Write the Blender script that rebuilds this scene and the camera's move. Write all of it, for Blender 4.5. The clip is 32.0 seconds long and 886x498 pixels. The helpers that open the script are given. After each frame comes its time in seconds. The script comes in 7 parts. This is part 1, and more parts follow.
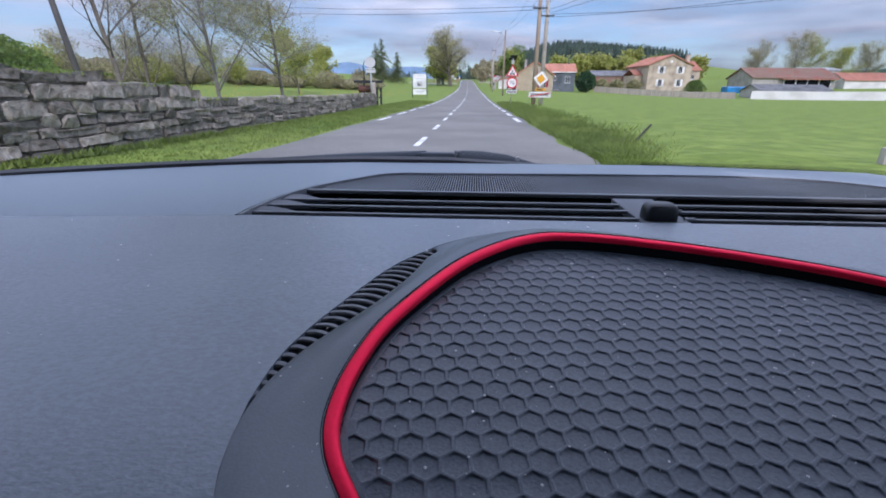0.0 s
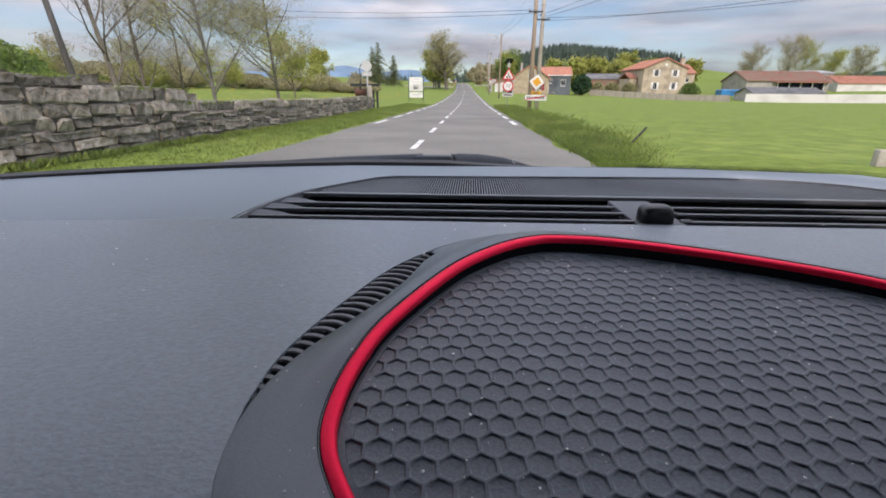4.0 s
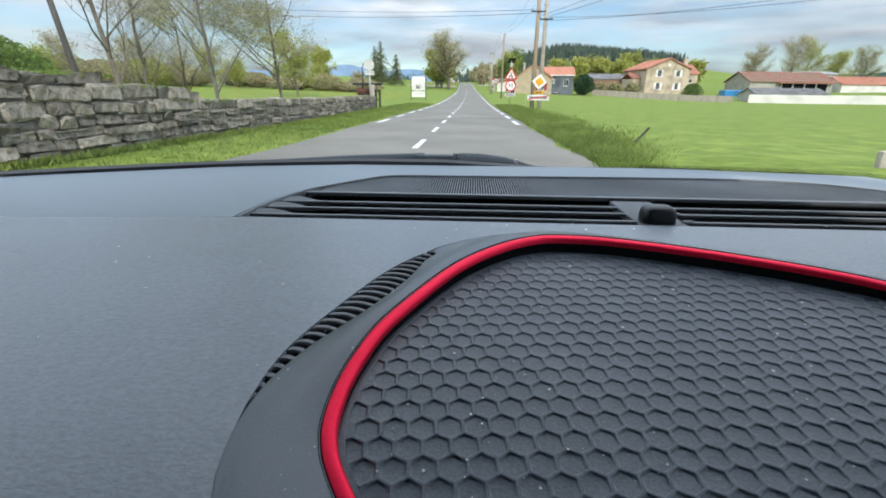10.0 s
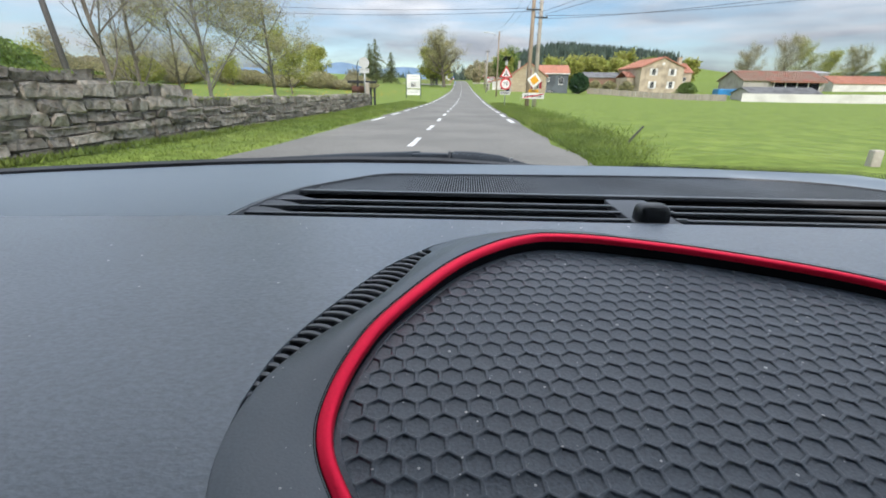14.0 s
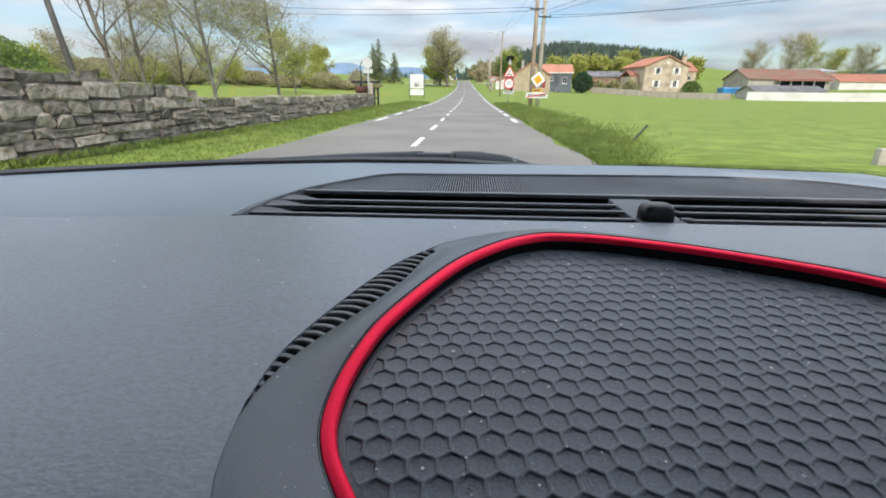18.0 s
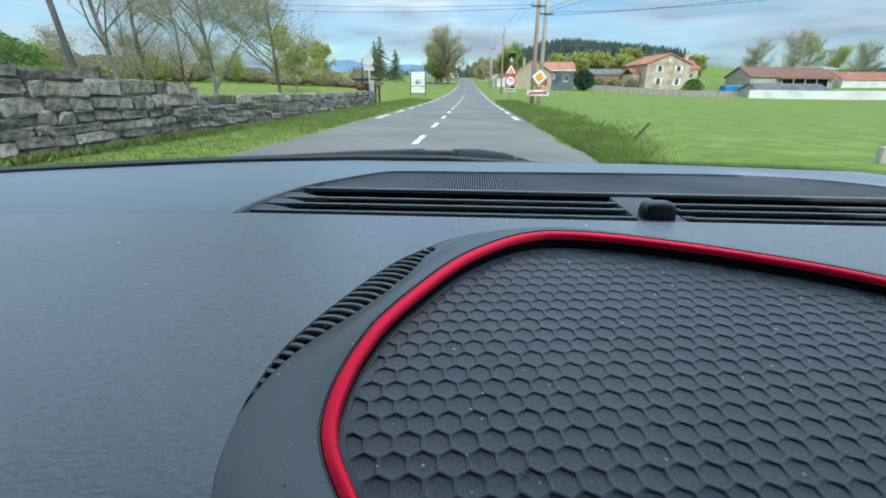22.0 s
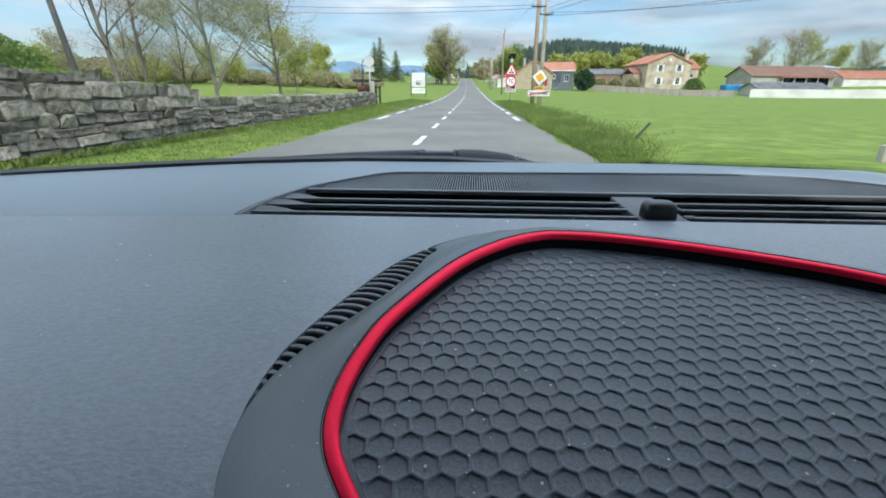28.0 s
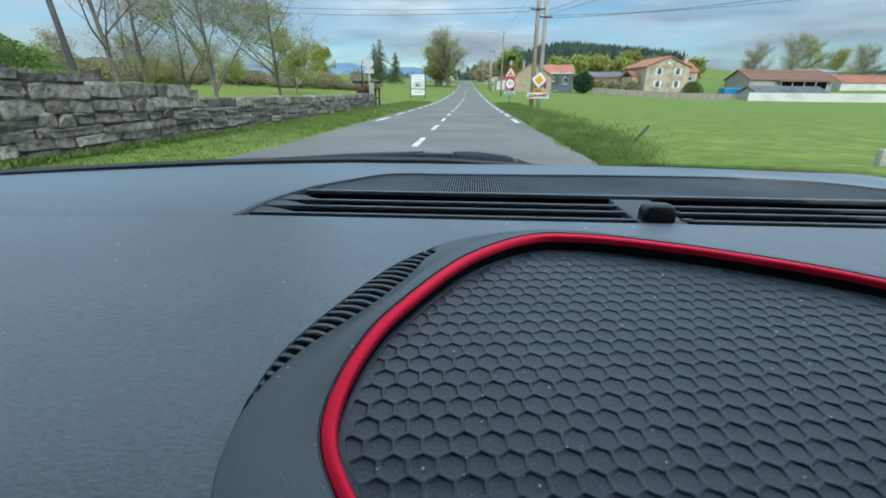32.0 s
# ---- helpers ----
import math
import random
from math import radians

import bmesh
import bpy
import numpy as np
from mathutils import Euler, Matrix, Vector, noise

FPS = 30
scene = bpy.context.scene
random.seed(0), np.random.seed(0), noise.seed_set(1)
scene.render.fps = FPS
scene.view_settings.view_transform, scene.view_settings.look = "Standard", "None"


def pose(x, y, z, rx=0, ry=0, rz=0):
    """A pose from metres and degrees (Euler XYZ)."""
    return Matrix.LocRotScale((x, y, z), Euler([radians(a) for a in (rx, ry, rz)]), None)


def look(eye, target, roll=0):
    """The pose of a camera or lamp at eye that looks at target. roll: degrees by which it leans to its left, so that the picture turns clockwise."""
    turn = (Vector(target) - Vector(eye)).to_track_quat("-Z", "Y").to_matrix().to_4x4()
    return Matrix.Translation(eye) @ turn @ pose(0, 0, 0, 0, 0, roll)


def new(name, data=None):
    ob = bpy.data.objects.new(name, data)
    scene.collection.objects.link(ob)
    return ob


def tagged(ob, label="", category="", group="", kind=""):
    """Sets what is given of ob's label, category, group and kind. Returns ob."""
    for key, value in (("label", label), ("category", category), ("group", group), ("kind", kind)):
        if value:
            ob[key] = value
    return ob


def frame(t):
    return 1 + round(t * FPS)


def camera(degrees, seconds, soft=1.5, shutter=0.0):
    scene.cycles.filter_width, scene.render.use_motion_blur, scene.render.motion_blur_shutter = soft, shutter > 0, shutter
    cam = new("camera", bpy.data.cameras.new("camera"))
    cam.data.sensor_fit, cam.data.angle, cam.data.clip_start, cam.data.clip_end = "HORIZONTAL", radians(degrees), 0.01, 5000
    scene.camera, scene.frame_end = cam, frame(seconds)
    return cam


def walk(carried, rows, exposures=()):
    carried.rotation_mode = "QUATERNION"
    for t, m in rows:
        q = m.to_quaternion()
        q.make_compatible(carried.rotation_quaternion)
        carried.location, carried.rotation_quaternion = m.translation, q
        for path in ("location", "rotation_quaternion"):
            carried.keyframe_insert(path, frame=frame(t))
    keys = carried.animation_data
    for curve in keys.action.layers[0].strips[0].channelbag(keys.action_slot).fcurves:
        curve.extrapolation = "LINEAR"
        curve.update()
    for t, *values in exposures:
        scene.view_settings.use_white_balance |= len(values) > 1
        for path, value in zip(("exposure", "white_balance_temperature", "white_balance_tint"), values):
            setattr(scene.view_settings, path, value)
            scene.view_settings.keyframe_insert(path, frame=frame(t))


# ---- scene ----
# ---- camera ----
EYE = (0.0, 0.0, 1.10)
TILT, TURN = 70.55, 3.7
cam = camera(89.7, 32.0, soft=1.8)
# seconds, and the small shakes of the phone: tilt, lean, turn
SHAKE = [(0, -0.05, -0.45, 0.33), (0.5, 0.04, -0.82, 0.45), (1, -0.16, -0.48, 0.18), (1.5, -0.05, -0.29, 0.00), (2, 0.47, -0.51, 0.11), (2.5, 0.56, -0.90, 0.42), (4.5, 0.27, -0.30, -0.21), (5, 1.93, -0.73, -0.23), (5.5, -0.51, -0.95, -0.16), (6, 0.25, -0.47, 0.15), (6.5, 0.74, -0.47, 0.34), (7, 0.28, -0.91, 0.45), (7.5, 0.30, -0.13, 0.43), (8, 0.31, -0.47, 0.34), (8.5, 0.69, -0.57, 0.21), (9, 0.61, -0.72, 0.21), (9.5, 0.39, -0.74, 0.25), (10, 0.25, -0.62, 0.18), (10.5, 0.14, -0.59, 0.30), (11, 0.11, -0.37, 0.49), (11.5, 0.06, -0.62, 0.69), (12, 0.09, -0.62, 0.69), (12.5, 0.00, -0.60, 0.69), (13, -0.16, 0.05, 0.63), (13.5, 0.00, -0.03, 0.13), (14, 0.04, -0.76, -0.42), (14.5, 0.09, -0.50, -0.43), (16.5, 0.12, -0.54, -0.18), (17, -0.07, -0.68, -0.01), (17.5, 0.12, -0.55, 0.08), (18, 0.01, -0.54, -0.01), (18.5, 0.03, -0.34, 0.07), (19, -0.00, 0.00, 0.00), (19.5, 0.17, -0.39, 0.04), (20, 0.26, -0.89, 0.09), (20.5, 0.01, -0.48, 0.21), (21, 0.01, -0.70, 0.37), (21.5, 0.01, -0.69, 0.31), (22, -0.27, -0.60, 0.14), (22.5, -0.16, -0.38, -0.02), (23, -0.44, 0.00, -0.00), (23.5, -0.24, -0.62, 0.15), (24, 0.20, -0.60, 0.12), (24.5, -0.10, -0.68, 0.28), (25, 0.00, -0.16, 0.39), (25.5, 0.12, -0.68, 0.28), (27.5, 0.11, -0.22, 0.14), (28, -0.19, -0.33, 0.20), (28.5, 0.09, -0.38, 0.21), (29, 0.43, -1.24, 0.20), (29.5, -0.40, -0.86, 0.38), (30, -0.02, -0.33, 0.23), (30.5, -0.33, 0.03, 0.09), (31, -0.05, -0.15, 0.03), (31.5, 0.28, -0.67, -0.01), (32, 0.03, -0.61, 0.12)]
# seconds, stops, white balance in kelvin and tint
EXPOSURES = [(0, 0.40, 5690, 27.8), (1, 0.70, 7490, 22.6), (2, 0.44, 7370, 24.1), (5, 0.58, 6580, 24.7), (6, 0.80, 6950, 20.7), (7, 0.80, 6930, 18.3), (8, 0.85, 6580, 14.3), (9, 0.75, 6320, 10.7), (11, 0.78, 6520, 14.5), (13, 0.67, 6440, 15.1), (17, 0.71, 6890, 18.1), (19, 0.88, 6350, 11.7), (21, 0.72, 5850, 5.8), (23, 0.58, 5700, 4.3), (25, 0.57, 5770, 4.3), (28, 0.69, 6070, 8.6), (30, 0.42, 5720, 3.4), (32, 0.38, 5740, 3.3)]
walk(cam, [(t, pose(*EYE, TILT + a, b, TURN + c)) for t, a, b, c in SHAKE], EXPOSURES)

# ---- world and sun ----
SUN_ELEVATION, SUN_AZIMUTH = 36.0, 166.0     # degrees; azimuth clockwise from straight ahead (+y)
world = bpy.data.worlds.new("sky")
scene.world = world
world.use_nodes = True
wn, wl = world.node_tree.nodes, world.node_tree.links
wn.clear()
w_out = wn.new("ShaderNodeOutputWorld")
w_bg = wn.new("ShaderNodeBackground")
w_sky = wn.new("ShaderNodeTexSky")
w_sky.sky_type, w_sky.sun_disc = "NISHITA", False
w_sky.sun_elevation, w_sky.sun_rotation = radians(SUN_ELEVATION), radians(SUN_AZIMUTH)
w_sky.altitude, w_sky.air_density, w_sky.dust_density, w_sky.ozone_density = 900, 1.0, 0.6, 1.0
w_co = wn.new("ShaderNodeTexCoord")
w_map = wn.new("ShaderNodeMapping")
w_map.inputs["Scale"].default_value = (1.6, 1.6, 9.0)
w_n1 = wn.new("ShaderNodeTexNoise")
w_n1.inputs["Scale"].default_value, w_n1.inputs["Detail"].default_value = 1.9, 9
w_n1.inputs["Roughness"].default_value, w_n1.inputs["Distortion"].default_value = 0.55, 0.25
w_ramp = wn.new("ShaderNodeValToRGB")
w_ramp.color_ramp.elements[0].position, w_ramp.color_ramp.elements[1].position = 0.36, 0.62
w_n2 = wn.new("ShaderNodeTexNoise")
w_n2.inputs["Scale"].default_value, w_n2.inputs["Detail"].default_value = 3.1, 7
w_shade = wn.new("ShaderNodeValToRGB")
w_shade.color_ramp.elements[0].color = (2.8, 3.25, 3.7, 1)
w_shade.color_ramp.elements[1].color = (5.35, 5.7, 6.0, 1)
w_shade.color_ramp.elements[0].position, w_shade.color_ramp.elements[1].position = 0.35, 0.68
w_mix = wn.new("ShaderNodeMixRGB")
wl.new(w_co.outputs["Generated"], w_map.inputs["Vector"])
wl.new(w_map.outputs["Vector"], w_n1.inputs["Vector"])
wl.new(w_map.outputs["Vector"], w_n2.inputs["Vector"])
wl.new(w_n1.outputs["Fac"], w_ramp.inputs["Fac"])
wl.new(w_n2.outputs["Fac"], w_shade.inputs["Fac"])
wl.new(w_ramp.outputs["Color"], w_mix.inputs["Fac"])
w_dim = wn.new("ShaderNodeVectorMath")
w_dim.operation = "MULTIPLY"
w_dim.inputs[1].default_value = (0.58, 0.64, 0.64)
wl.new(w_sky.outputs["Color"], w_dim.inputs[0])
wl.new(w_dim.outputs["Vector"], w_mix.inputs["Color1"])
# an overcast sky grows brighter towards the zenith
w_sep, w_rise, w_lit = wn.new("ShaderNodeSeparateXYZ"), wn.new("ShaderNodeMath"), wn.new("ShaderNodeVectorMath")
w_rise.operation, w_lit.operation = "MULTIPLY_ADD", "SCALE"
w_rise.inputs[1].default_value, w_rise.inputs[2].default_value = 4.0, 0.37
w_rise.use_clamp = False
wl.new(w_co.outputs["Generated"], w_sep.inputs["Vector"])
wl.new(w_sep.outputs["Z"], w_rise.inputs[0])
wl.new(w_shade.outputs["Color"], w_lit.inputs[0])
wl.new(w_rise.outputs[0], w_lit.inputs["Scale"])
wl.new(w_lit.outputs["Vector"], w_mix.inputs["Color2"])
wl.new(w_mix.outputs["Color"], w_bg.inputs["Color"])
w_bg.inputs["Strength"].default_value = 0.12
wl.new(w_bg.outputs["Background"], w_out.inputs["Surface"])

sun_data = bpy.data.lights.new("sun", "SUN")
sun_data.energy, sun_data.angle, sun_data.color = 2.0, radians(2.0), (1.0, 0.94, 0.84)
sun = new("sun", sun_data)
sa, se = radians(SUN_AZIMUTH), radians(SUN_ELEVATION)
sun.matrix_world = look((math.sin(sa) * math.cos(se) * 50, math.cos(sa) * math.cos(se) * 50, math.sin(se) * 50), (0, 0, 0))


# ---- materials ----
def material(name, base, rough=0.7, metal=0.0, vary=0.25, big=0.6, fine=30.0, bump=0.2, depth=0.01, second=None, mix=(0.45, 0.65), spec=0.5, coat=0.0, island=0.0, stretch=(1, 1, 1), world_space=False):
    """Base colour with stains at one scale and grain at another; second: a colour mixed in by patches."""
    m = bpy.data.materials.new(name)
    m.use_nodes = True
    n, l = m.node_tree.nodes, m.node_tree.links
    p = n["Principled BSDF"]
    p.inputs["Roughness"].default_value, p.inputs["Metallic"].default_value = rough, metal
    p.inputs["Specular IOR Level"].default_value, p.inputs["Coat Weight"].default_value = spec, coat
    co, mp = n.new("ShaderNodeTexCoord"), n.new("ShaderNodeMapping")
    mp.inputs["Scale"].default_value = stretch
    if world_space:
        co = n.new("ShaderNodeNewGeometry")
    l.new(co.outputs["Position" if world_space else "Object"], mp.inputs["Vector"])
    a, b = n.new("ShaderNodeTexNoise"), n.new("ShaderNodeTexNoise")
    a.inputs["Scale"].default_value, a.inputs["Detail"].default_value = big, 5
    b.inputs["Scale"].default_value, b.inputs["Detail"].default_value = fine, 6
    for q in (a, b):
        l.new(mp.outputs["Vector"], q.inputs["Vector"])
    ramp = n.new("ShaderNodeValToRGB")
    other = second or tuple(c * 0.6 for c in base)
    ramp.color_ramp.elements[0].color, ramp.color_ramp.elements[1].color = (*base, 1), (*other, 1)
    ramp.color_ramp.elements[0].position, ramp.color_ramp.elements[1].position = mix
    l.new(a.outputs["Fac"], ramp.inputs["Fac"])
    hsv = n.new("ShaderNodeHueSaturation")
    rng = n.new("ShaderNodeMapRange")
    rng.inputs["To Min"].default_value, rng.inputs["To Max"].default_value = 1 - vary, 1 + vary
    rng.inputs["From Min"].default_value, rng.inputs["From Max"].default_value = 0.25, 0.75
    l.new(b.outputs["Fac"], rng.inputs["Value"])
    value = rng.outputs["Result"]
    if island:
        info, geo = n.new("ShaderNodeObjectInfo"), n.new("ShaderNodeNewGeometry")
        add, wrap, spread, times = (n.new("ShaderNodeMath") for _ in range(4))
        l.new(info.outputs["Random"], add.inputs[0])
        l.new(geo.outputs["Random Per Island"], add.inputs[1])
        wrap.operation = "FRACT"
        l.new(add.outputs[0], wrap.inputs[0])
        spread.operation = "MULTIPLY_ADD"
        spread.inputs[1].default_value, spread.inputs[2].default_value = 2 * island, 1 - island
        l.new(wrap.outputs[0], spread.inputs[0])
        times.operation = "MULTIPLY"
        l.new(spread.outputs[0], times.inputs[0])
        l.new(value, times.inputs[1])
        value = times.outputs[0]
    l.new(value, hsv.inputs["Value"])
    l.new(ramp.outputs["Color"], hsv.inputs["Color"])
    l.new(hsv.outputs["Color"], p.inputs["Base Color"])
    if bump:
        bp = n.new("ShaderNodeBump")
        bp.inputs["Strength"].default_value, bp.inputs["Distance"].default_value = bump, depth
        l.new(b.outputs["Fac"], bp.inputs["Height"])
        l.new(bp.outputs["Normal"], p.inputs["Normal"])
    return m


def leaf_material(name, base, second, through_light=0.35):
    m = material(name, base, 0.6, vary=0.3, big=0.35, fine=2.0, bump=0, second=second, island=0.35, spec=0.25)
    n, l = m.node_tree.nodes, m.node_tree.links
    p, out = n["Principled BSDF"], n["Material Output"]
    tr, mx = n.new("ShaderNodeBsdfTranslucent"), n.new("ShaderNodeMixShader")
    l.new(p.inputs["Base Color"].links[0].from_socket, tr.inputs["Color"])
    mx.inputs["Fac"].default_value = through_light
    l.new(p.outputs["BSDF"], mx.inputs[1])
    l.new(tr.outputs["BSDF"], mx.inputs[2])
    l.new(mx.outputs["Shader"], out.inputs["Surface"])
    return m


def rubble_material(name, stone, stone2, mortar, scale=3.2, bump=0.6):
    """Rubble masonry seen from far: stones with pale joints."""
    m = material(name, stone, 0.9, vary=0.2, big=0.4, fine=25, bump=0)
    n, l = m.node_tree.nodes, m.node_tree.links
    p = n["Principled BSDF"]
    co, mp = n.new("ShaderNodeTexCoord"), n.new("ShaderNodeMapping")
    mp.inputs["Scale"].default_value = (scale, scale, scale * 1.7)
    v1, v2 = n.new("ShaderNodeTexVoronoi"), n.new("ShaderNodeTexVoronoi")
    v1.feature = "DISTANCE_TO_EDGE"
    wob, addv = n.new("ShaderNodeTexNoise"), n.new("ShaderNodeMixRGB")
    addv.inputs["Fac"].default_value = 0.12
    wob.inputs["Scale"].default_value = 2.0
    l.new(co.outputs["Object"], mp.inputs["Vector"])
    l.new(mp.outputs["Vector"], wob.inputs["Vector"])
    l.new(mp.outputs["Vector"], addv.inputs["Color1"])
    l.new(wob.outputs["Color"], addv.inputs["Color2"])
    for v in (v1, v2):
        v.inputs["Scale"].default_value = 1.0
        l.new(addv.outputs["Color"], v.inputs["Vector"])
    sep = n.new("ShaderNodeSeparateColor")
    l.new(v2.outputs["Color"], sep.inputs["Color"])
    tone = n.new("ShaderNodeValToRGB")
    tone.color_ramp.elements[0].color, tone.color_ramp.elements[1].color = (*stone, 1), (*stone2, 1)
    l.new(sep.outputs["Red"], tone.inputs["Fac"])
    edge = n.new("ShaderNodeValToRGB")
    edge.color_ramp.elements[0].position, edge.color_ramp.elements[1].position = 0.05, 0.13
    l.new(v1.outputs["Distance"], edge.inputs["Fac"])
    mx = n.new("ShaderNodeMixRGB")
    mx.inputs["Color1"].default_value = (*mortar, 1)
    l.new(edge.outputs["Color"], mx.inputs["Fac"])
    l.new(tone.outputs["Color"], mx.inputs["Color2"])
    l.new(mx.outputs["Color"], p.inputs["Base Color"])
    bp = n.new("ShaderNodeBump")
    bp.inputs["Strength"].default_value, bp.inputs["Distance"].default_value = bump, 0.03
    l.new(edge.outputs["Color"], bp.inputs["Height"])
    l.new(bp.outputs["Normal"], p.inputs["Normal"])
    return m


DASH = material("dash_plastic", (0.216, 0.250, 0.287), 0.265, vary=0.14, big=3.0, fine=520.0, bump=0.38, depth=0.0011, second=(0.190, 0.220, 0.254), stretch=(0.6, 1, 1), spec=1.0)
DASH_PAD = material("dash_pad_plastic", (0.222, 0.268, 0.304), 0.44, vary=0.08, big=3.0, fine=520.0, bump=0.12, depth=0.0008, second=(0.206, 0.250, 0.284), stretch=(0.6, 1, 1), spec=0.5)
# part of this darker tone is shade from the collar's tilt, put into colour
COLLAR = material("shaded_collar_plastic", (0.122, 0.152, 0.177), 0.36, vary=0.1, big=4, fine=900, bump=0.2, depth=0.0005, spec=0.8)
RIB = material("rib_plastic", (0.075, 0.083, 0.092), 0.36, vary=0.15, big=5, fine=300, bump=0.1, depth=0.0004, spec=1.0)
WIPER = material("wiper_plastic", (0.055, 0.066, 0.076), 0.55, vary=0.15, big=5, fine=200, bump=0.2, depth=0.0005, spec=0.3)
BLACK = material("black_plastic", (0.016, 0.017, 0.02), 0.38, vary=0.2, big=5, fine=300, bump=0.15, depth=0.0005)
# near-black, barely glossy: shade of gaps and open insides put into the colour
PIT = material("recess_shade_black", (0.009, 0.010, 0.012), 0.9, vary=0.2, bump=0, spec=0.08)
SLAT = material("slat_plastic", (0.10, 0.11, 0.12), 0.33, vary=0.15, big=5, fine=200, bump=0.1, depth=0.0004, spec=0.9)
SENSOR_LAND = material("sensor_land_plastic", (0.095, 0.106, 0.120), 0.42, vary=0.1, big=4, fine=600, bump=0.2, depth=0.0004, spec=0.4)
GRILLE_RIB = material("grille_plastic", (0.175, 0.19, 0.205), 0.34, vary=0.15, big=5, fine=300, bump=0.1, depth=0.0004, spec=0.9)
MAT_RUBBER = material("rubber_mat", (0.060, 0.079, 0.102), 0.36, vary=0.35, big=9, fine=700, bump=0.35, depth=0.0006, second=(0.081, 0.104, 0.130), world_space=True, spec=0.8)
RED = material("red_trim", (1.0, 0.028, 0.082), 0.5, metal=0.9, vary=0.05, big=6, fine=600, bump=0.1, depth=0.0003, second=(0.97, 0.026, 0.076), spec=0.3)
DOME = material("sensor_dome", (0.016, 0.018, 0.02), 0.3, vary=0.1, bump=0)
LINING = material("roof_lining", (0.12, 0.12, 0.125), 0.95, vary=0.08, fine=200, bump=0.3, depth=0.001)
PAINT_GREY = material("car_paint", (0.22, 0.23, 0.245), 0.35, metal=0.4, vary=0.05, big=1, fine=40, bump=0, coat=0.6)
TYRE = material("tyre_rubber", (0.02, 0.02, 0.021), 0.85, vary=0.2, fine=60, bump=0.2, depth=0.002)
DUST = material("dust", (0.75, 0.75, 0.73), 0.9, vary=0.2, bump=0)
ASPHALT = material("asphalt", (0.20, 0.193, 0.172), 0.9, vary=0.3, big=0.35, fine=30, bump=0.6, depth=0.006, second=(0.14, 0.135, 0.122), mix=(0.38, 0.66))
ASPHALT_DARK = material("asphalt_new", (0.07, 0.07, 0.075), 0.88, vary=0.22, big=0.3, fine=45, bump=0.6, depth=0.006)
PAINT = material("road_paint", (0.72, 0.72, 0.70), 0.7, vary=0.2, big=1.5, fine=30, bump=0.2, depth=0.003, second=(0.5, 0.5, 0.48))
PAINT_RED = material("road_paint_red", (0.42, 0.085, 0.085), 0.8, vary=0.2, big=0.7, fine=25, bump=0.3, depth=0.004, second=(0.3, 0.09, 0.085))
GROUND = material("meadow", (0.142, 0.202, 0.036), 0.95, vary=0.3, big=1.2, fine=4.0, bump=0.9, depth=0.10, second=(0.195, 0.255, 0.050), spec=0.2)
GRASS = leaf_material("grass_blades", (0.15, 0.212, 0.045), (0.225, 0.28, 0.07), 0.4)
GRAVEL = material("gravel", (0.38, 0.33, 0.26), 0.95, vary=0.3, big=0.5, fine=20, bump=0.8, depth=0.02)
STONE = material("granite_stone", (0.262, 0.240, 0.205), 0.92, vary=0.55, big=3.4, fine=14, bump=1.0, depth=0.05, second=(0.140, 0.116, 0.086), island=0.45)
MOSS = material("moss", (0.10, 0.115, 0.045), 0.95, vary=0.4, fine=18, bump=0.6, depth=0.03)
RUBBLE = rubble_material("cream_rubble", (0.40, 0.31, 0.20), (0.26, 0.21, 0.15), (0.56, 0.47, 0.33), 3.0)
RENDER_CREAM = material("cream_render", (0.52, 0.43, 0.32), 0.9, vary=0.12, big=0.5, fine=12, bump=0.3, depth=0.01)
RENDER_GREY = material("grey_render", (0.125, 0.145, 0.165), 0.85, vary=0.1, big=0.5, fine=20, bump=0.2, depth=0.005)
CONCRETE = material("concrete", (0.42, 0.40, 0.36), 0.9, vary=0.18, big=0.6, fine=14, bump=0.4, depth=0.01, second=(0.33, 0.31, 0.28))
WHITE_WALL = material("white_wall", (0.72, 0.70, 0.66), 0.85, vary=0.1, big=0.4, fine=10, bump=0.2, depth=0.01, second=(0.6, 0.58, 0.54))
TILE = material("roof_tile", (0.43, 0.19, 0.125), 0.85, vary=0.25, big=0.8, fine=9, bump=0.4, depth=0.02, second=(0.36, 0.165, 0.11), island=0.2)
TILE_OLD = material("old_roof_tile", (0.25, 0.165, 0.12), 0.9, vary=0.25, big=0.5, fine=8, bump=0.4, depth=0.02, second=(0.30, 0.13, 0.095))
SLATE = material("grey_roof_sheet", (0.20, 0.20, 0.20), 0.7, vary=0.2, big=0.6, fine=8, bump=0.2, depth=0.01)
SHUTTER = material("red_shutter", (0.32, 0.02, 0.03), 0.6, vary=0.12, fine=20, bump=0.1)
WHITE = material("white_paint", (0.78, 0.78, 0.76), 0.5, vary=0.06, fine=20, bump=0.05)
GLASS_DARK = material("window_glass", (0.02, 0.024, 0.03), 0.06, vary=0.1, bump=0)
WOOD_POLE = material("weathered_pole", (0.34, 0.265, 0.195), 0.9, vary=0.3, big=0.8, fine=10, bump=0.6, depth=0.01, stretch=(6, 6, 0.5))
CONC_POLE = material("concrete_pole", (0.44, 0.40, 0.34), 0.9, vary=0.15, big=0.8, fine=20, bump=0.3, depth=0.01)
FENCE_WOOD = material("fence_wood", (0.36, 0.25, 0.15), 0.9, vary=0.25, big=1, fine=12, bump=0.4, depth=0.01, island=0.25)
STEEL = material("galvanised_steel", (0.50, 0.52, 0.53), 0.42, metal=0.75, vary=0.15, big=1, fine=15, bump=0.1)
